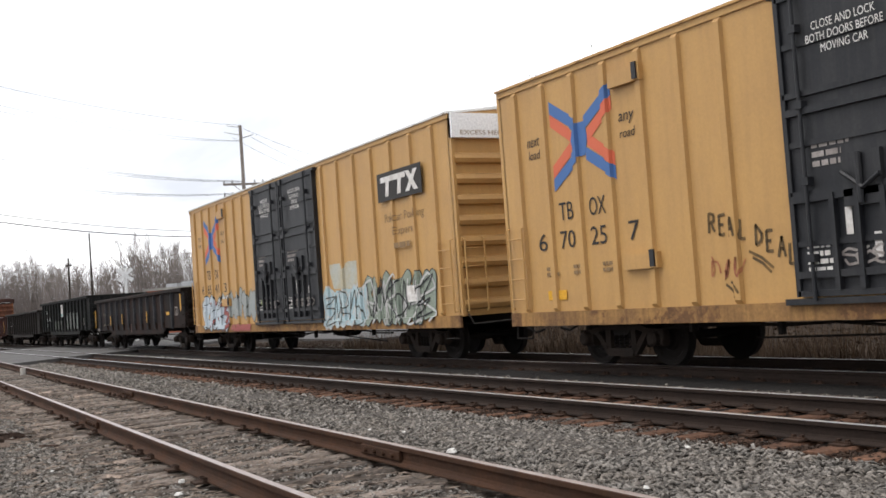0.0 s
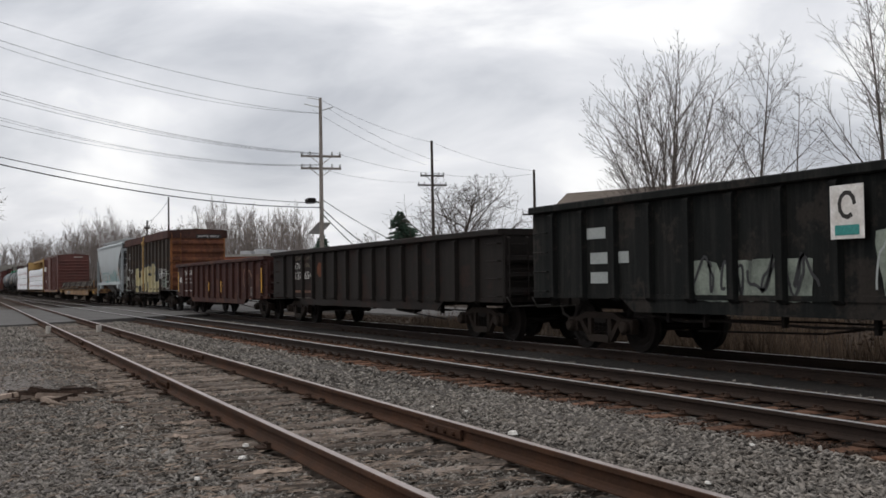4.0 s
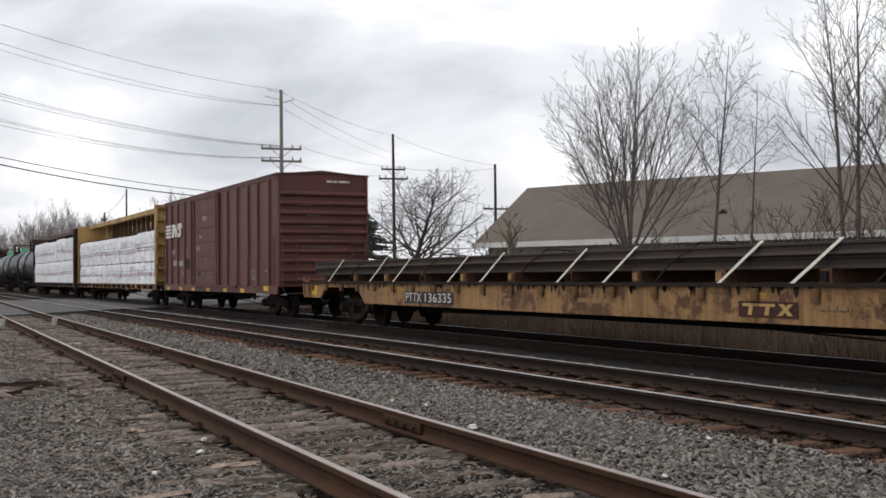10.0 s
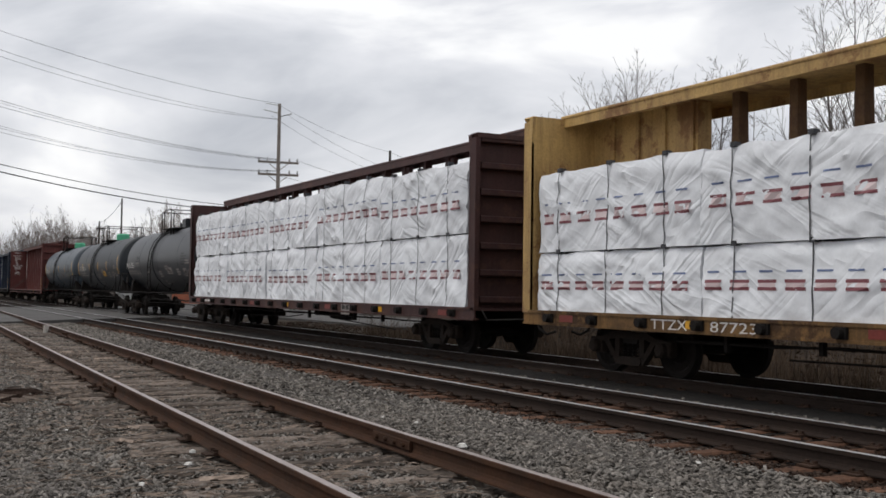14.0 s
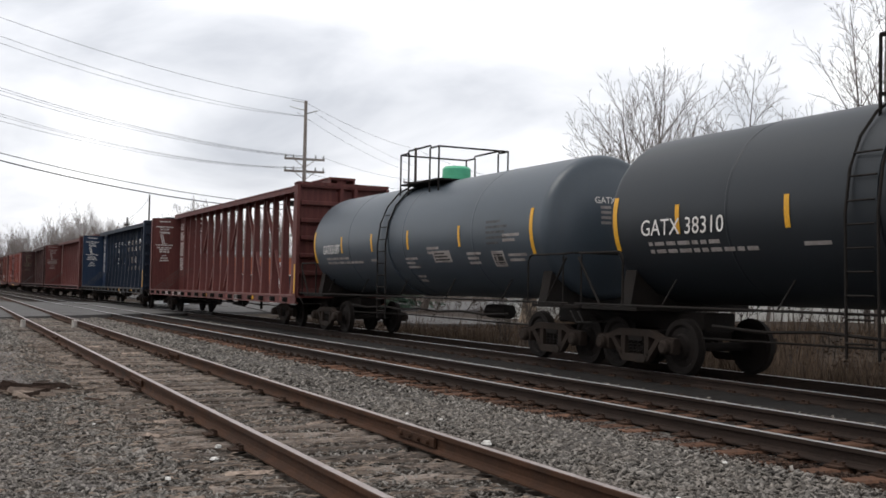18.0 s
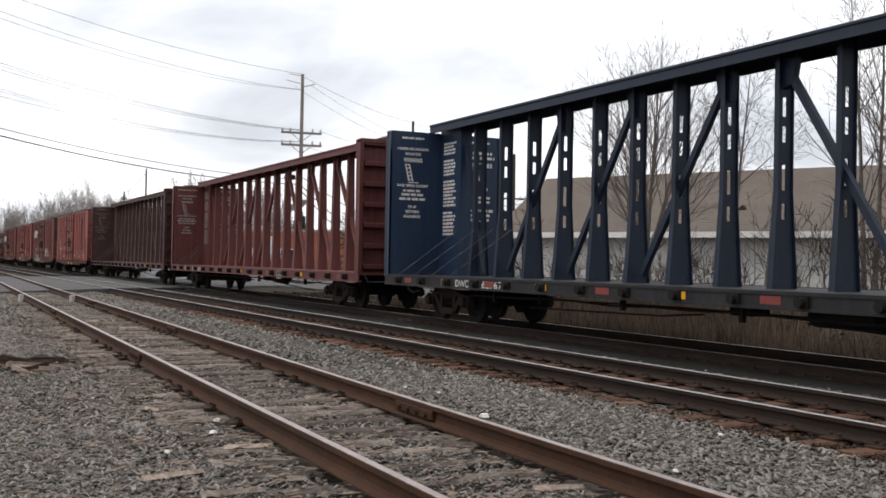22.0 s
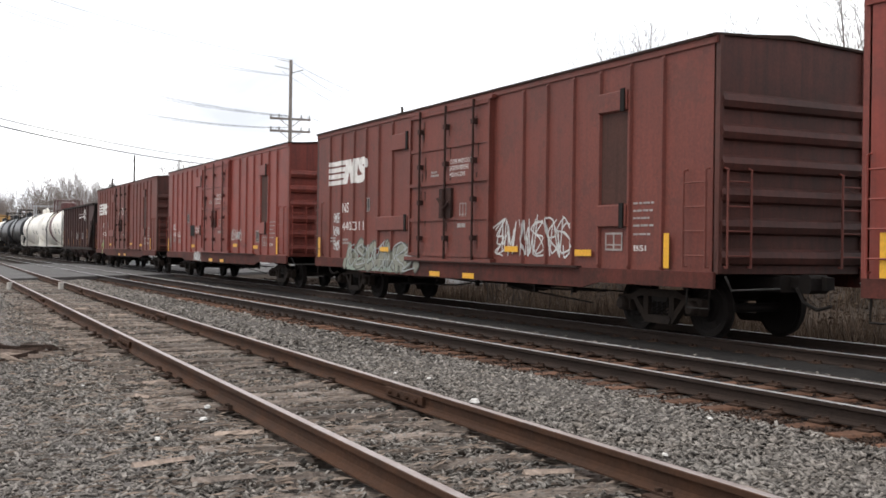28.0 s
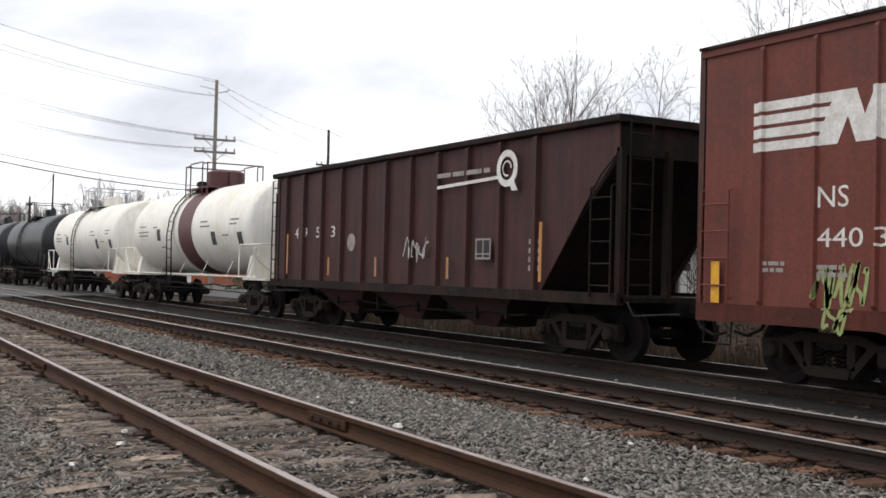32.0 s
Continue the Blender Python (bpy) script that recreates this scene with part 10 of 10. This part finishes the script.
def house():
    """Long low house: clapboard wall, deep eaves, shingled gable roof with a small roof vent."""
    n = Vector((-math.cos(radians(65)), math.sin(radians(65)), 0))
    u = Vector((n.y, -n.x, 0))
    corner = at(29.35, 50.0, 0)
    t = thing("house", "long low white house with a grey-brown shingled roof", "house")
    t.matrix_basis = Matrix.Translation(corner) @ Matrix(((u.x, n.x, 0, 0), (u.y, n.y, 0, 0), (0, 0, 1, 0), (0, 0, 0, 1)))
    L, W, E, R = 34.0, 8.6, 2.92, 5.58
    wall = Mesh()
    holes = [(12.75, 13.25, 1.7, 2.35), (19.4, 20.2, 1.5, 2.35), (26.0, 26.9, 1.5, 2.35)]
    x = 0.0
    for a, b, c, d in holes:
        wall.box(x, a, 0.3, 0.5, 0, E)
        wall.box(a, b, 0.3, 0.5, 0, c)
        wall.box(a, b, 0.3, 0.5, d, E)
        x = b
    wall.box(x, L, 0.3, 0.5, 0, E)
    wall.box(0, L, W - 0.5, W - 0.3, 0, E)
    wall.box(0, 0.2, 0.5, W - 0.5, 0, E)
    wall.box(L - 0.2, L, 0.5, W - 0.5, 0, E)
    for xx in (0.0, L - 0.2):
        wall.prism([(xx, 0.3, E), (xx, W - 0.3, E), (xx, W / 2, R - 0.15)], [(xx + 0.2, 0.3, E), (xx + 0.2, W - 0.3, E), (xx + 0.2, W / 2, R - 0.15)])
    w = part("wall", wall, M["siding"], t)
    for k in range(13):
        z = 0.35 + 0.2 * k
        for a, b in zip([0.0] + [h[1] for h in holes], [h[0] for h in holes] + [L]):
            part("clapboard", Mesh().prism([(a, 0.30, z), (a, 0.27, z), (a, 0.295, z + 0.19)], [(b, 0.30, z), (b, 0.27, z), (b, 0.295, z + 0.19)]), M["siding"], w)
    for a, b, c, d in holes:
        win = part("window", Mesh().box(a, b, 0.42, 0.45, c, d), M["window"], t, "dark window with a white frame")
        fr = Mesh()
        for p in ((a - 0.08, a, c - 0.08, d + 0.08), (b, b + 0.08, c - 0.08, d + 0.08), (a, b, d, d + 0.08), (a, b, c - 0.08, c), (a, b, (c + d) / 2 - 0.02, (c + d) / 2 + 0.02)):
            fr.box(p[0], p[1], 0.25, 0.44, p[2], p[3])
        part("window_frame", fr, M["white_trim"], win)
    slope = (R - E) / (W / 2)
    for s in (0, 1):
        m = Mesh()
        rows = 30
        half = W / 2 + 0.45
        ring = []
        for k in range(rows):
            a, b = half * k / rows, half * (k + 1) / rows
            for d, lift in ((a, 0.032), (b, 0.026)):
                ring.append((W / 2 - half + d if s == 0 else W / 2 + half - d, R - (half - d) * slope + lift))
        ring += [(W / 2, R - 0.02), (W / 2 - half if s == 0 else W / 2 + half, R - half * slope)]
        m.slab_x(ring, -0.4, L + 0.4)
        part("roof", m, M["shingle"], t)
    part("fascia", Mesh().box(-0.4, L + 0.4, -0.50, -0.46, E - 0.40, E - 0.16), M["white_trim"], t)
    part("soffit", Mesh().box(-0.4, L + 0.4, -0.46, 0.3, E - 0.28, E - 0.24), M["white_trim"], t)
    part("roof_vent", Mesh().prism([(11.0, 1.2, 3.25), (11.35, 1.2, 3.25), (11.35, 1.2, 3.75), (11.18, 1.2, 3.9), (11.0, 1.2, 3.75)], [(11.0, 2.0, 3.6), (11.35, 2.0, 3.6), (11.35, 2.0, 3.8), (11.18, 2.0, 3.9), (11.0, 2.0, 3.8)]), M["gon_brown"], t, "small dark roof vent")
    return t


house()


def brick_shop():
    t = thing("brick_shop", "low flat-roofed orange brick building", "building")
    a, b = at(13.3, 98, 0), at(21.0, 92, 0)
    u = (b - a).normalized()
    n = Vector((-u.y, u.x, 0))
    if n.y < 0:
        n = -n
    L = (b - a).length
    t.matrix_basis = Matrix.Translation(a) @ Matrix(((u.x, n.x, 0, 0), (u.y, n.y, 0, 0), (0, 0, 1, 0), (0, 0, 0, 1)))
    part("wall", Mesh().box(0, L, 0, 8, -0.2, 3.75), M["orange_brick"], t)
    part("parapet", Mesh().box(-0.15, L + 0.15, -0.15, 8.15, 3.75, 3.95), M["concrete"], t)
    for k in range(3):
        x = 1.2 + 1.5 * k
        part("roof_unit", Mesh().box(x, x + 1.1, 1.5, 2.6, 3.95, 4.3 + 0.12 * (k % 2)), M["galv"], t)
    for x in (4.0, 8.2):
        d = part("window", Mesh().box(x, x + 1.4, -0.04, 0.0, 0.9, 2.2), M["window"], t)
        part("window_frame", Mesh().box(x - 0.08, x, -0.06, 0, 0.82, 2.28).box(x + 1.4, x + 1.48, -0.06, 0, 0.82, 2.28).box(x, x + 1.4, -0.06, 0, 2.2, 2.28), M["white_trim"], d)
    cab = thing("utility_cabinet", "tall pale grey utility cabinet by the road", "cabinet", Matrix.Translation(at(17.3, 84, 0)))
    part("body", Mesh().box(-0.27, 0.27, -0.4, 0.4, -0.2, 3.1, 0.05), M["white_paint"], cab)
    part("door", Mesh().box(-0.22, 0.22, -0.43, -0.4, 0.1, 2.9), M["white_trim"], cab)


brick_shop()


# ---- poles and wires ----
def pole(name, label, place, height, mat, arms, lean=0.0, radius=0.15, lamp=False, panel=False, arm_dir=(0.81, 0.58)):
    t = thing(name, label, "utility pole", Matrix.Translation(place))
    part("shaft", Mesh().tube([(0, 0, -0.6), (lean * height, 0, height)], [radius, radius * 0.62], 10), mat, t, smooth=True)
    ux, uy = arm_dir
    for z, half in arms:
        a = Mesh()
        x = lean * z
        side = Vector((ux, uy, 0)) * half
        c = Vector((x, 0, z))
        px, py = -uy * 0.06, ux * 0.06
        pts0 = [c - side + Vector((px, py, -0.06)), c - side + Vector((-px, -py, -0.06)), c - side + Vector((-px, -py, 0.06)), c - side + Vector((px, py, 0.06))]
        a.prism(pts0, [p + side * 2 for p in pts0])
        arm = part("crossarm", a, mat, t)
        for k in (-0.95, -0.55, 0.55, 0.95):
            p = c + side * k
            part("insulator", Mesh().lathe([(0.06, 0.03), (0.10, 0.06), (0.15, 0.06), (0.19, 0.035), (0.24, 0.05), (0.26, 0.02)], 8, "z", tuple(p)), M["insulator"], arm)
        b = Mesh()
        b.tube([tuple(c + side * 0.55), (x, 0, z - 0.5)], 0.02, 5)
        b.tube([tuple(c - side * 0.55), (x, 0, z - 0.5)], 0.02, 5)
        part("brace", b, mat, arm)
    if lamp:
        l = part("street_lamp", Mesh().tube([(0, 0, 5.9), (-0.15, -0.5, 6.0)], 0.035, 6).box(-0.42, 0.12, -0.85, -0.35, 5.85, 6.15, 0.08), M["steel_dark"], t, "dark box flood lamp")
        part("top_bracket", Mesh().tube([(0, 0, height - 0.55), (-0.9, -0.65, height - 0.25)], 0.035, 6).tube([(0, 0, height - 0.75), (0.7, 0.5, height - 0.62)], 0.03, 6).tube([(0, 0, height - 0.1), (-0.75, -0.55, height + 0.1)], 0.03, 6), M["galv"], t)
    if panel:
        part("solar_panel", Mesh().prism([(-1.15, -0.5, 4.15), (-0.2, -0.15, 4.75), (-0.2, 0.65, 4.75), (-1.15, 0.3, 4.15)], [(-1.15, -0.5, 4.19), (-0.2, -0.15, 4.79), (-0.2, 0.65, 4.79), (-1.15, 0.3, 4.19)]), M["white_paint"], t, "tilted pale panel on a bracket")
    return t


P1, P2, P3 = at(18.6, 61.5, 0), at(24.55, 79.0, 0), at(29.95, 84.0, 0)
P0 = Vector((-31.5, -17.5, 0))
PL = at(10.7, 108.0, 0)
pole("utility_pole", "tall weathered wooden pole with two crossarms, a lamp and wires", P1, 11.9, M["pole_wood"], ((8.55, 1.15), (7.85, 1.15)), lamp=True, panel=True, arm_dir=(0.15, 0.99))
pole("utility_pole", "dark leaning wooden pole with two crossarms", P2, 11.7, M["pole_dark"], ((9.1, 0.9), (8.4, 1.1)), lean=-0.012, arm_dir=(0.15, 0.99))
pole("utility_pole", "dark wooden pole with a small crossarm", P3, 9.9, M["pole_dark"], ((6.4, 1.0),), arm_dir=(0.15, 0.99))
pole("utility_pole", "wooden pole across the road carrying the near end of the wires", P0, 16.2, M["pole_wood"], ((15.6, 1.15), (13.3, 1.15)))
pole("utility_pole", "thin dark pole beyond the crossing", PL, 9.9, M["pole_dark"], (), radius=0.12)
pole("utility_pole", "short leaning dark pole beyond the crossing", at(9.6, 118.0, 0), 8.2, M["pole_dark"], ((7.4, 0.4),), lean=0.04, radius=0.12)


def wire(name, a, b, sag, radius, parts=26):
    pts = []
    for k in range(parts + 1):
        u = k / parts
        p = Vector(a).lerp(Vector(b), u)
        p.z -= sag * 4 * u * (1 - u)
        pts.append(tuple(p))
    thing(name, "thin dark overhead wire sagging between poles", "wire", mesh=Mesh().tube(pts, radius, 5), mat=M["cable"], group="overhead wires")


def up(p, z, dx=0.0, dy=0.0):
    return (p.x + dx, p.y + dy, z)


# height at the crossing pole, at the near pole, sag, thickness
for z1, z0, sag, r in ((11.9, 15.5, 1.75, 0.009), (11.0, 15.7, 2.1, 0.009), (11.0, 15.75, 2.4, 0.008), (8.73, 13.64, 1.98, 0.010), (8.70, 13.45, 1.98, 0.008), (8.67, 12.97, 1.91, 0.009),
                       (8.08, 13.5, 2.6, 0.007), (8.06, 13.1, 2.5, 0.007), (8.02, 12.24, 2.28, 0.008), (5.87, 10.67, 1.66, 0.018), (5.62, 10.8, 1.88, 0.026)):
    wire("overhead_wire", up(P1, z1), up(P0, z0), sag, r)
for za, zb, dy, r in ((11.8, 11.6, 0, 0.009), (11.3, 10.2, 0.5, 0.008), (11.2, 9.9, -0.5, 0.008), (8.75, 9.3, 1.0, 0.009), (8.05, 8.6, -1.0, 0.008)):
    wire("overhead_wire", up(P1, za, 0, dy), up(P2, zb, -0.12, dy), 0.3, r)
for za, zb in ((11.6, 9.8), (9.3, 9.6), (8.6, 6.6)):
    wire("overhead_wire", up(P2, za, -0.13), up(P3, zb), 0.3, 0.009)
for za, p, zb, r in ((6.1, at(25.2, 74, 0), 2.6, 0.022), (5.6, at(23.6, 72, 0), 1.6, 0.03), (5.3, at(23.0, 72, 0), 1.2, 0.03)):
    wire("overhead_wire", up(P1, za), up(p, zb), 0.35, r)
wire("overhead_wire", up(PL, 9.6), up(at(9.6, 118.0, 0), 8.0, 0.3), 0.3, 0.02)


def crossing_signal(place):
    t = thing("crossing_signal", "white railway crossing signal with crossed boards and one red lamp lit", "crossing signal", Matrix.Translation(place))
    part("mast", Mesh().tube([(0, 0, -0.2), (0, 0, 4.75)], 0.09, 10), M["white_paint"], t)
    fx, fy = 0.954, -0.3                     # the way the boards face
    sx, sy = 0.3, 0.954
    for s in (-1, 1):
        m = Mesh()
        a = Vector((sx * -0.44 * s, sy * -0.44 * s, -0.38))
        b = Vector((sx * 0.44 * s, sy * 0.44 * s, 0.38))
        off = Vector((fx * (0.13 + 0.012 * s), fy * (0.13 + 0.012 * s), 4.25))
        wv = Vector((sx * -0.075 * s, sy * -0.075 * s, 0.085))
        ring = [a + off + wv, b + off + wv, b + off - wv, a + off - wv]
        th = Vector((fx * 0.02, fy * 0.02, 0))
        m.prism([tuple(p) for p in ring], [tuple(p + th) for p in ring])
        part("crossbuck", m, M["white_paint"], t, "white crossed board")
    for k_, off_ in enumerate((-0.43, 0.15, 0.68)):
        c = Vector((sx * off_, sy * off_, 2.78))
        back = Mesh()
        ring2 = []
        for k in range(16):
            g = 6.283 * k / 16
            ring2.append((c.x + fx * 0.12 + sx * 0.30 * math.cos(g), c.y + fy * 0.12 + sy * 0.30 * math.cos(g), c.z + 0.30 * math.sin(g)))
        back.prism(ring2, [(x + fx * 0.03, y + fy * 0.03, z) for x, y, z in ring2])
        disc = part("lamp_disc", back, M["black_paint"], t)
        ring3 = [(c.x + fx * 0.20 + sx * 0.13 * math.cos(6.283 * k / 12), c.y + fy * 0.20 + sy * 0.13 * math.cos(6.283 * k / 12), c.z + 0.13 * math.sin(6.283 * k / 12)) for k in range(12)]
        lens = Mesh().prism(ring3, [(x - fx * 0.06, y - fy * 0.06, z) for x, y, z in ring3])
        part("lens", lens, M["lens_lit"] if k_ == 0 else M["lens_red"] if k_ == 1 else M["galv"], disc)
    part("lamp_bar", Mesh().tube([(-sx * 0.5, -sy * 0.5, 2.78), (sx * 0.75, sy * 0.75, 2.78)], 0.05, 6), M["white_paint"], t)
    part("base_case", Mesh().box(-0.25, 0.25, -0.2, 0.2, -0.1, 0.9, 0.04), M["galv"], t)
    part("bell", Mesh().lathe([(4.72, 0.1), (4.8, 0.13), (4.86, 0.03)], 10, "z"), M["galv"], t)


crossing_signal(at(12.35, 72.0, 0))


def signal_house(place):
    """White sheet-metal relay house beside the crossing."""
    t = thing("signal_house", "white metal relay house with a low roof beside the crossing", "cabinet", Matrix.Translation(place) @ pose(0, 0, 0, 0, 0, 72))
    part("body", Mesh().box(-1.5, 1.4, -0.9, 0.9, -0.2, 2.85, 0.03), M["white_paint"], t)
    part("roof", Mesh().prism([(-1.58, -1.0, 2.85), (-1.58, 1.0, 2.85), (-1.58, 0, 3.1)], [(1.48, -1.0, 2.85), (1.48, 1.0, 2.85), (1.48, 0, 3.1)]), M["white_paint"], t)
    d = part("door", Mesh().box(0.3, 1.15, -0.94, -0.9, 0.05, 2.2), M["white_trim"], t)
    part("door_handle", Mesh().box(0.4, 0.46, -0.98, -0.94, 1.0, 1.2), M["galv"], d)
    part("vent", Mesh().box(-1.2, -0.8, -0.93, -0.9, 2.2, 2.5), M["galv"], t)


signal_house(at(11.72, 75.5, 0))


def overpass():
    t = thing("road_bridge", "pale concrete road bridge over the tracks in the distance", "bridge")
    part("girder", Mesh().box(-404, -394, -60, 34, 6.2, 8.0), M["concrete"], t)
    part("parapet", Mesh().box(-394, -393.6, -60, 34, 8.0, 9.0), M["concrete"], t)
    for y in (-20, 2, 30):
        part("pier", Mesh().box(-402, -396, y - 0.8, y + 0.8, -0.3, 6.2), M["concrete"], t)
    part("abutment", Mesh().prism([(-406, 30, -0.3), (-392, 30, -0.3), (-392, 70, -0.3), (-406, 70, -0.3)], [(-404, 33, 8.0), (-394, 33, 8.0), (-394, 70, 8.0), (-404, 70, 8.0)]), M["earth"], t)


overpass()


# ---- small things beside the siding ----
def litter():
    rnd = random.Random(5)
    for x, y, s in ((-9.05, 4.93, 0.075), (-9.65, 2.50, 0.05), (-9.0, 2.30, 0.045), (-11.5, 5.2, 0.03), (-10.9, 5.35, 0.03), (-11.6, 1.7, 0.022), (-8.2, 1.75, 0.04), (-6.2, 4.95, 0.035), (-7.4, 6.4, 0.03), (-13.5, 4.6, 0.03)):
        m = Mesh()
        k = [rnd.uniform(0.6, 1.0) for _ in range(16)]
        ring0 = [(s * math.cos(a * 0.785) * k[a], s * 0.7 * math.sin(a * 0.785) * k[a], 0) for a in range(8)]
        ring1 = [(s * 0.7 * math.cos(a * 0.785) * k[a + 8], s * 0.5 * math.sin(a * 0.785) * k[a + 8], s * 0.45) for a in range(8)]
        m.prism(ring0, ring1)
        thing("pale_stone", "pale flat stone lying on the ballast", "stone", pose(x, y, -0.135, 4, -3, rnd.uniform(0, 180)), "pale stones", mesh=m, mat=M["white_stone"])
    chips = Mesh()
    for k in range(5200):
        x = -4.5 - 22 * rnd.random() ** 1.2
        y = side_y(x) + (rnd.gauss(-1.25, 0.55) if k % 3 == 0 else rnd.uniform(-0.7, 0.9) if k % 3 == 1 else rnd.uniform(-4.2, -0.9))
        l, w, a = rnd.uniform(0.02, 0.09), rnd.uniform(0.004, 0.013), rnd.gauss(1.55, 0.5)
        z = -0.14 + rnd.uniform(-0.03, 0.02) + (0.02 if abs(y - side_y(x)) < 1.5 else 0)
        ca, sa, tip = math.cos(a), math.sin(a), rnd.uniform(-0.012, 0.02)
        chips.add([(x - ca * l, y - sa * l, z), (x + sa * w, y - ca * w, z + 0.004), (x + ca * l, y + sa * l, z + tip), (x - sa * w, y + ca * w, z + 0.012)], [(0, 1, 2, 3)])
    thing("wood_chips", "brown chips and splinters of old ties strewn on the stones", "wood chips", kind="stuff", mesh=chips, mat=M["wood_chip"])
    for k in range(46):
        x, y = -15.1 + rnd.gauss(0, 0.6), 1.3 + rnd.gauss(0, 0.35)
        l, w = rnd.uniform(0.1, 0.45), rnd.uniform(0.012, 0.035)
        m = Mesh().prism([(-l / 2, -w, 0), (-l / 2 + 0.03, w, 0), (-l / 2 + 0.02, w * 0.8, 0.02), (-l / 2, -w * 0.8, 0.025)], [(l / 2, -w * 0.3, 0), (l / 2 - 0.05, w, 0), (l / 2 - 0.04, w * 0.7, 0.015), (l / 2, -w * 0.2, 0.02)])
        thing("wood_splinter", "thin splinter of old tie lying on the stones", "wood scrap", pose(x, y, -0.15 + rnd.uniform(0, 0.05), rnd.uniform(-14, 14), rnd.uniform(-10, 10), rnd.uniform(20, 130)), "heap of tie scraps", mesh=m, mat=(M["tie_old"], M["tie_dark"], M["tie_dark"], M["wood_chip"])[k % 4])
    for k in range(22):
        u = rnd.random()
        x, y = -15.2 + rnd.gauss(0, 0.35), 1.25 + rnd.gauss(0, 0.3)
        l, w = rnd.uniform(0.2, 0.6), rnd.uniform(0.025, 0.065)
        m = Mesh().prism([(-l / 2, -w, 0), (-l / 2 + 0.08, w, 0), (-l / 2 + 0.05, w * 0.8, 0.05), (-l / 2, -w * 0.8, 0.06)], [(l / 2, -w * 0.8, 0), (l / 2 - 0.1, w, 0), (l / 2 - 0.06, w * 0.7, 0.04), (l / 2, -w * 0.6, 0.05)])
        thing("broken_tie_piece", "splintered piece of old tie in a heap", "wood scrap", pose(x, y, -0.14 + 0.08 * u * math.exp(-((x + 15.2) / 0.5) ** 2), rnd.uniform(-16, 16), rnd.uniform(-12, 12), rnd.uniform(40, 130)), "heap of tie scraps", mesh=m, mat=M["pale_wood"] if k % 4 == 0 else M["tie_dark"])
    for k in range(70):
        x = -6.0 - rnd.random() * 20
        y = side_y(x) + rnd.choice((-1.75, -1.5, -1.25, -1.1, 0.1, 0.5, -0.3)) + rnd.uniform(-0.3, 0.3)
        l, w = rnd.uniform(0.10, 0.55), rnd.uniform(0.015, 0.045)
        m = Mesh().prism([(-l / 2, -w, 0), (-l / 2, w * 0.4, 0), (-l / 2, 0, 0.03)], [(l / 2, -w * 0.5, 0), (l / 2, w, 0), (l / 2, 0, 0.025)])
        thing("wood_splinter", "weathered splinter of old tie on the gravel", "wood scrap", pose(x, y, -0.135 if k % 3 else -0.125, 0, rnd.uniform(-6, 6), rnd.uniform(0, 180)), "tie splinters", mesh=m, mat=M["tie_old"] if k % 4 else M["pale_wood"])
    for x, s in ((-36.5, -1), (-36.1, 1)):
        m = Mesh().box(-0.11, 0.11, -0.07, 0.07, -0.17, 0.08, 0.03)
        thing("rail_block", "pale concrete block beside the siding rail", "block", pose(x, side_y(x) + s * GAUGE / 2 - 0.17, 0, 0, 0, 4), mesh=m, mat=M["concrete_pale"])


litter()



def motions():
    """The train runs past; its wheels turn."""
    for car, x in CARS:
        walk(car, [(t, pose(x + travel(t), TRAIN_Y, 0)) for t in range(0, 33, 2)])
    first = SPINNERS[0]
    rows = []
    for k in range(int(32 * FPS) + 1):
        t = k / FPS
        rows.append((t, Matrix.Rotation((travel(t) - travel(0)) / 0.457, 4, "Y")))
    walk(first, rows)
    keys = first.animation_data
    for w in SPINNERS[1:]:
        w.rotation_mode = "QUATERNION"
        a = w.animation_data_create()
        a.action = keys.action
        a.action_slot = keys.action_slot


motions()
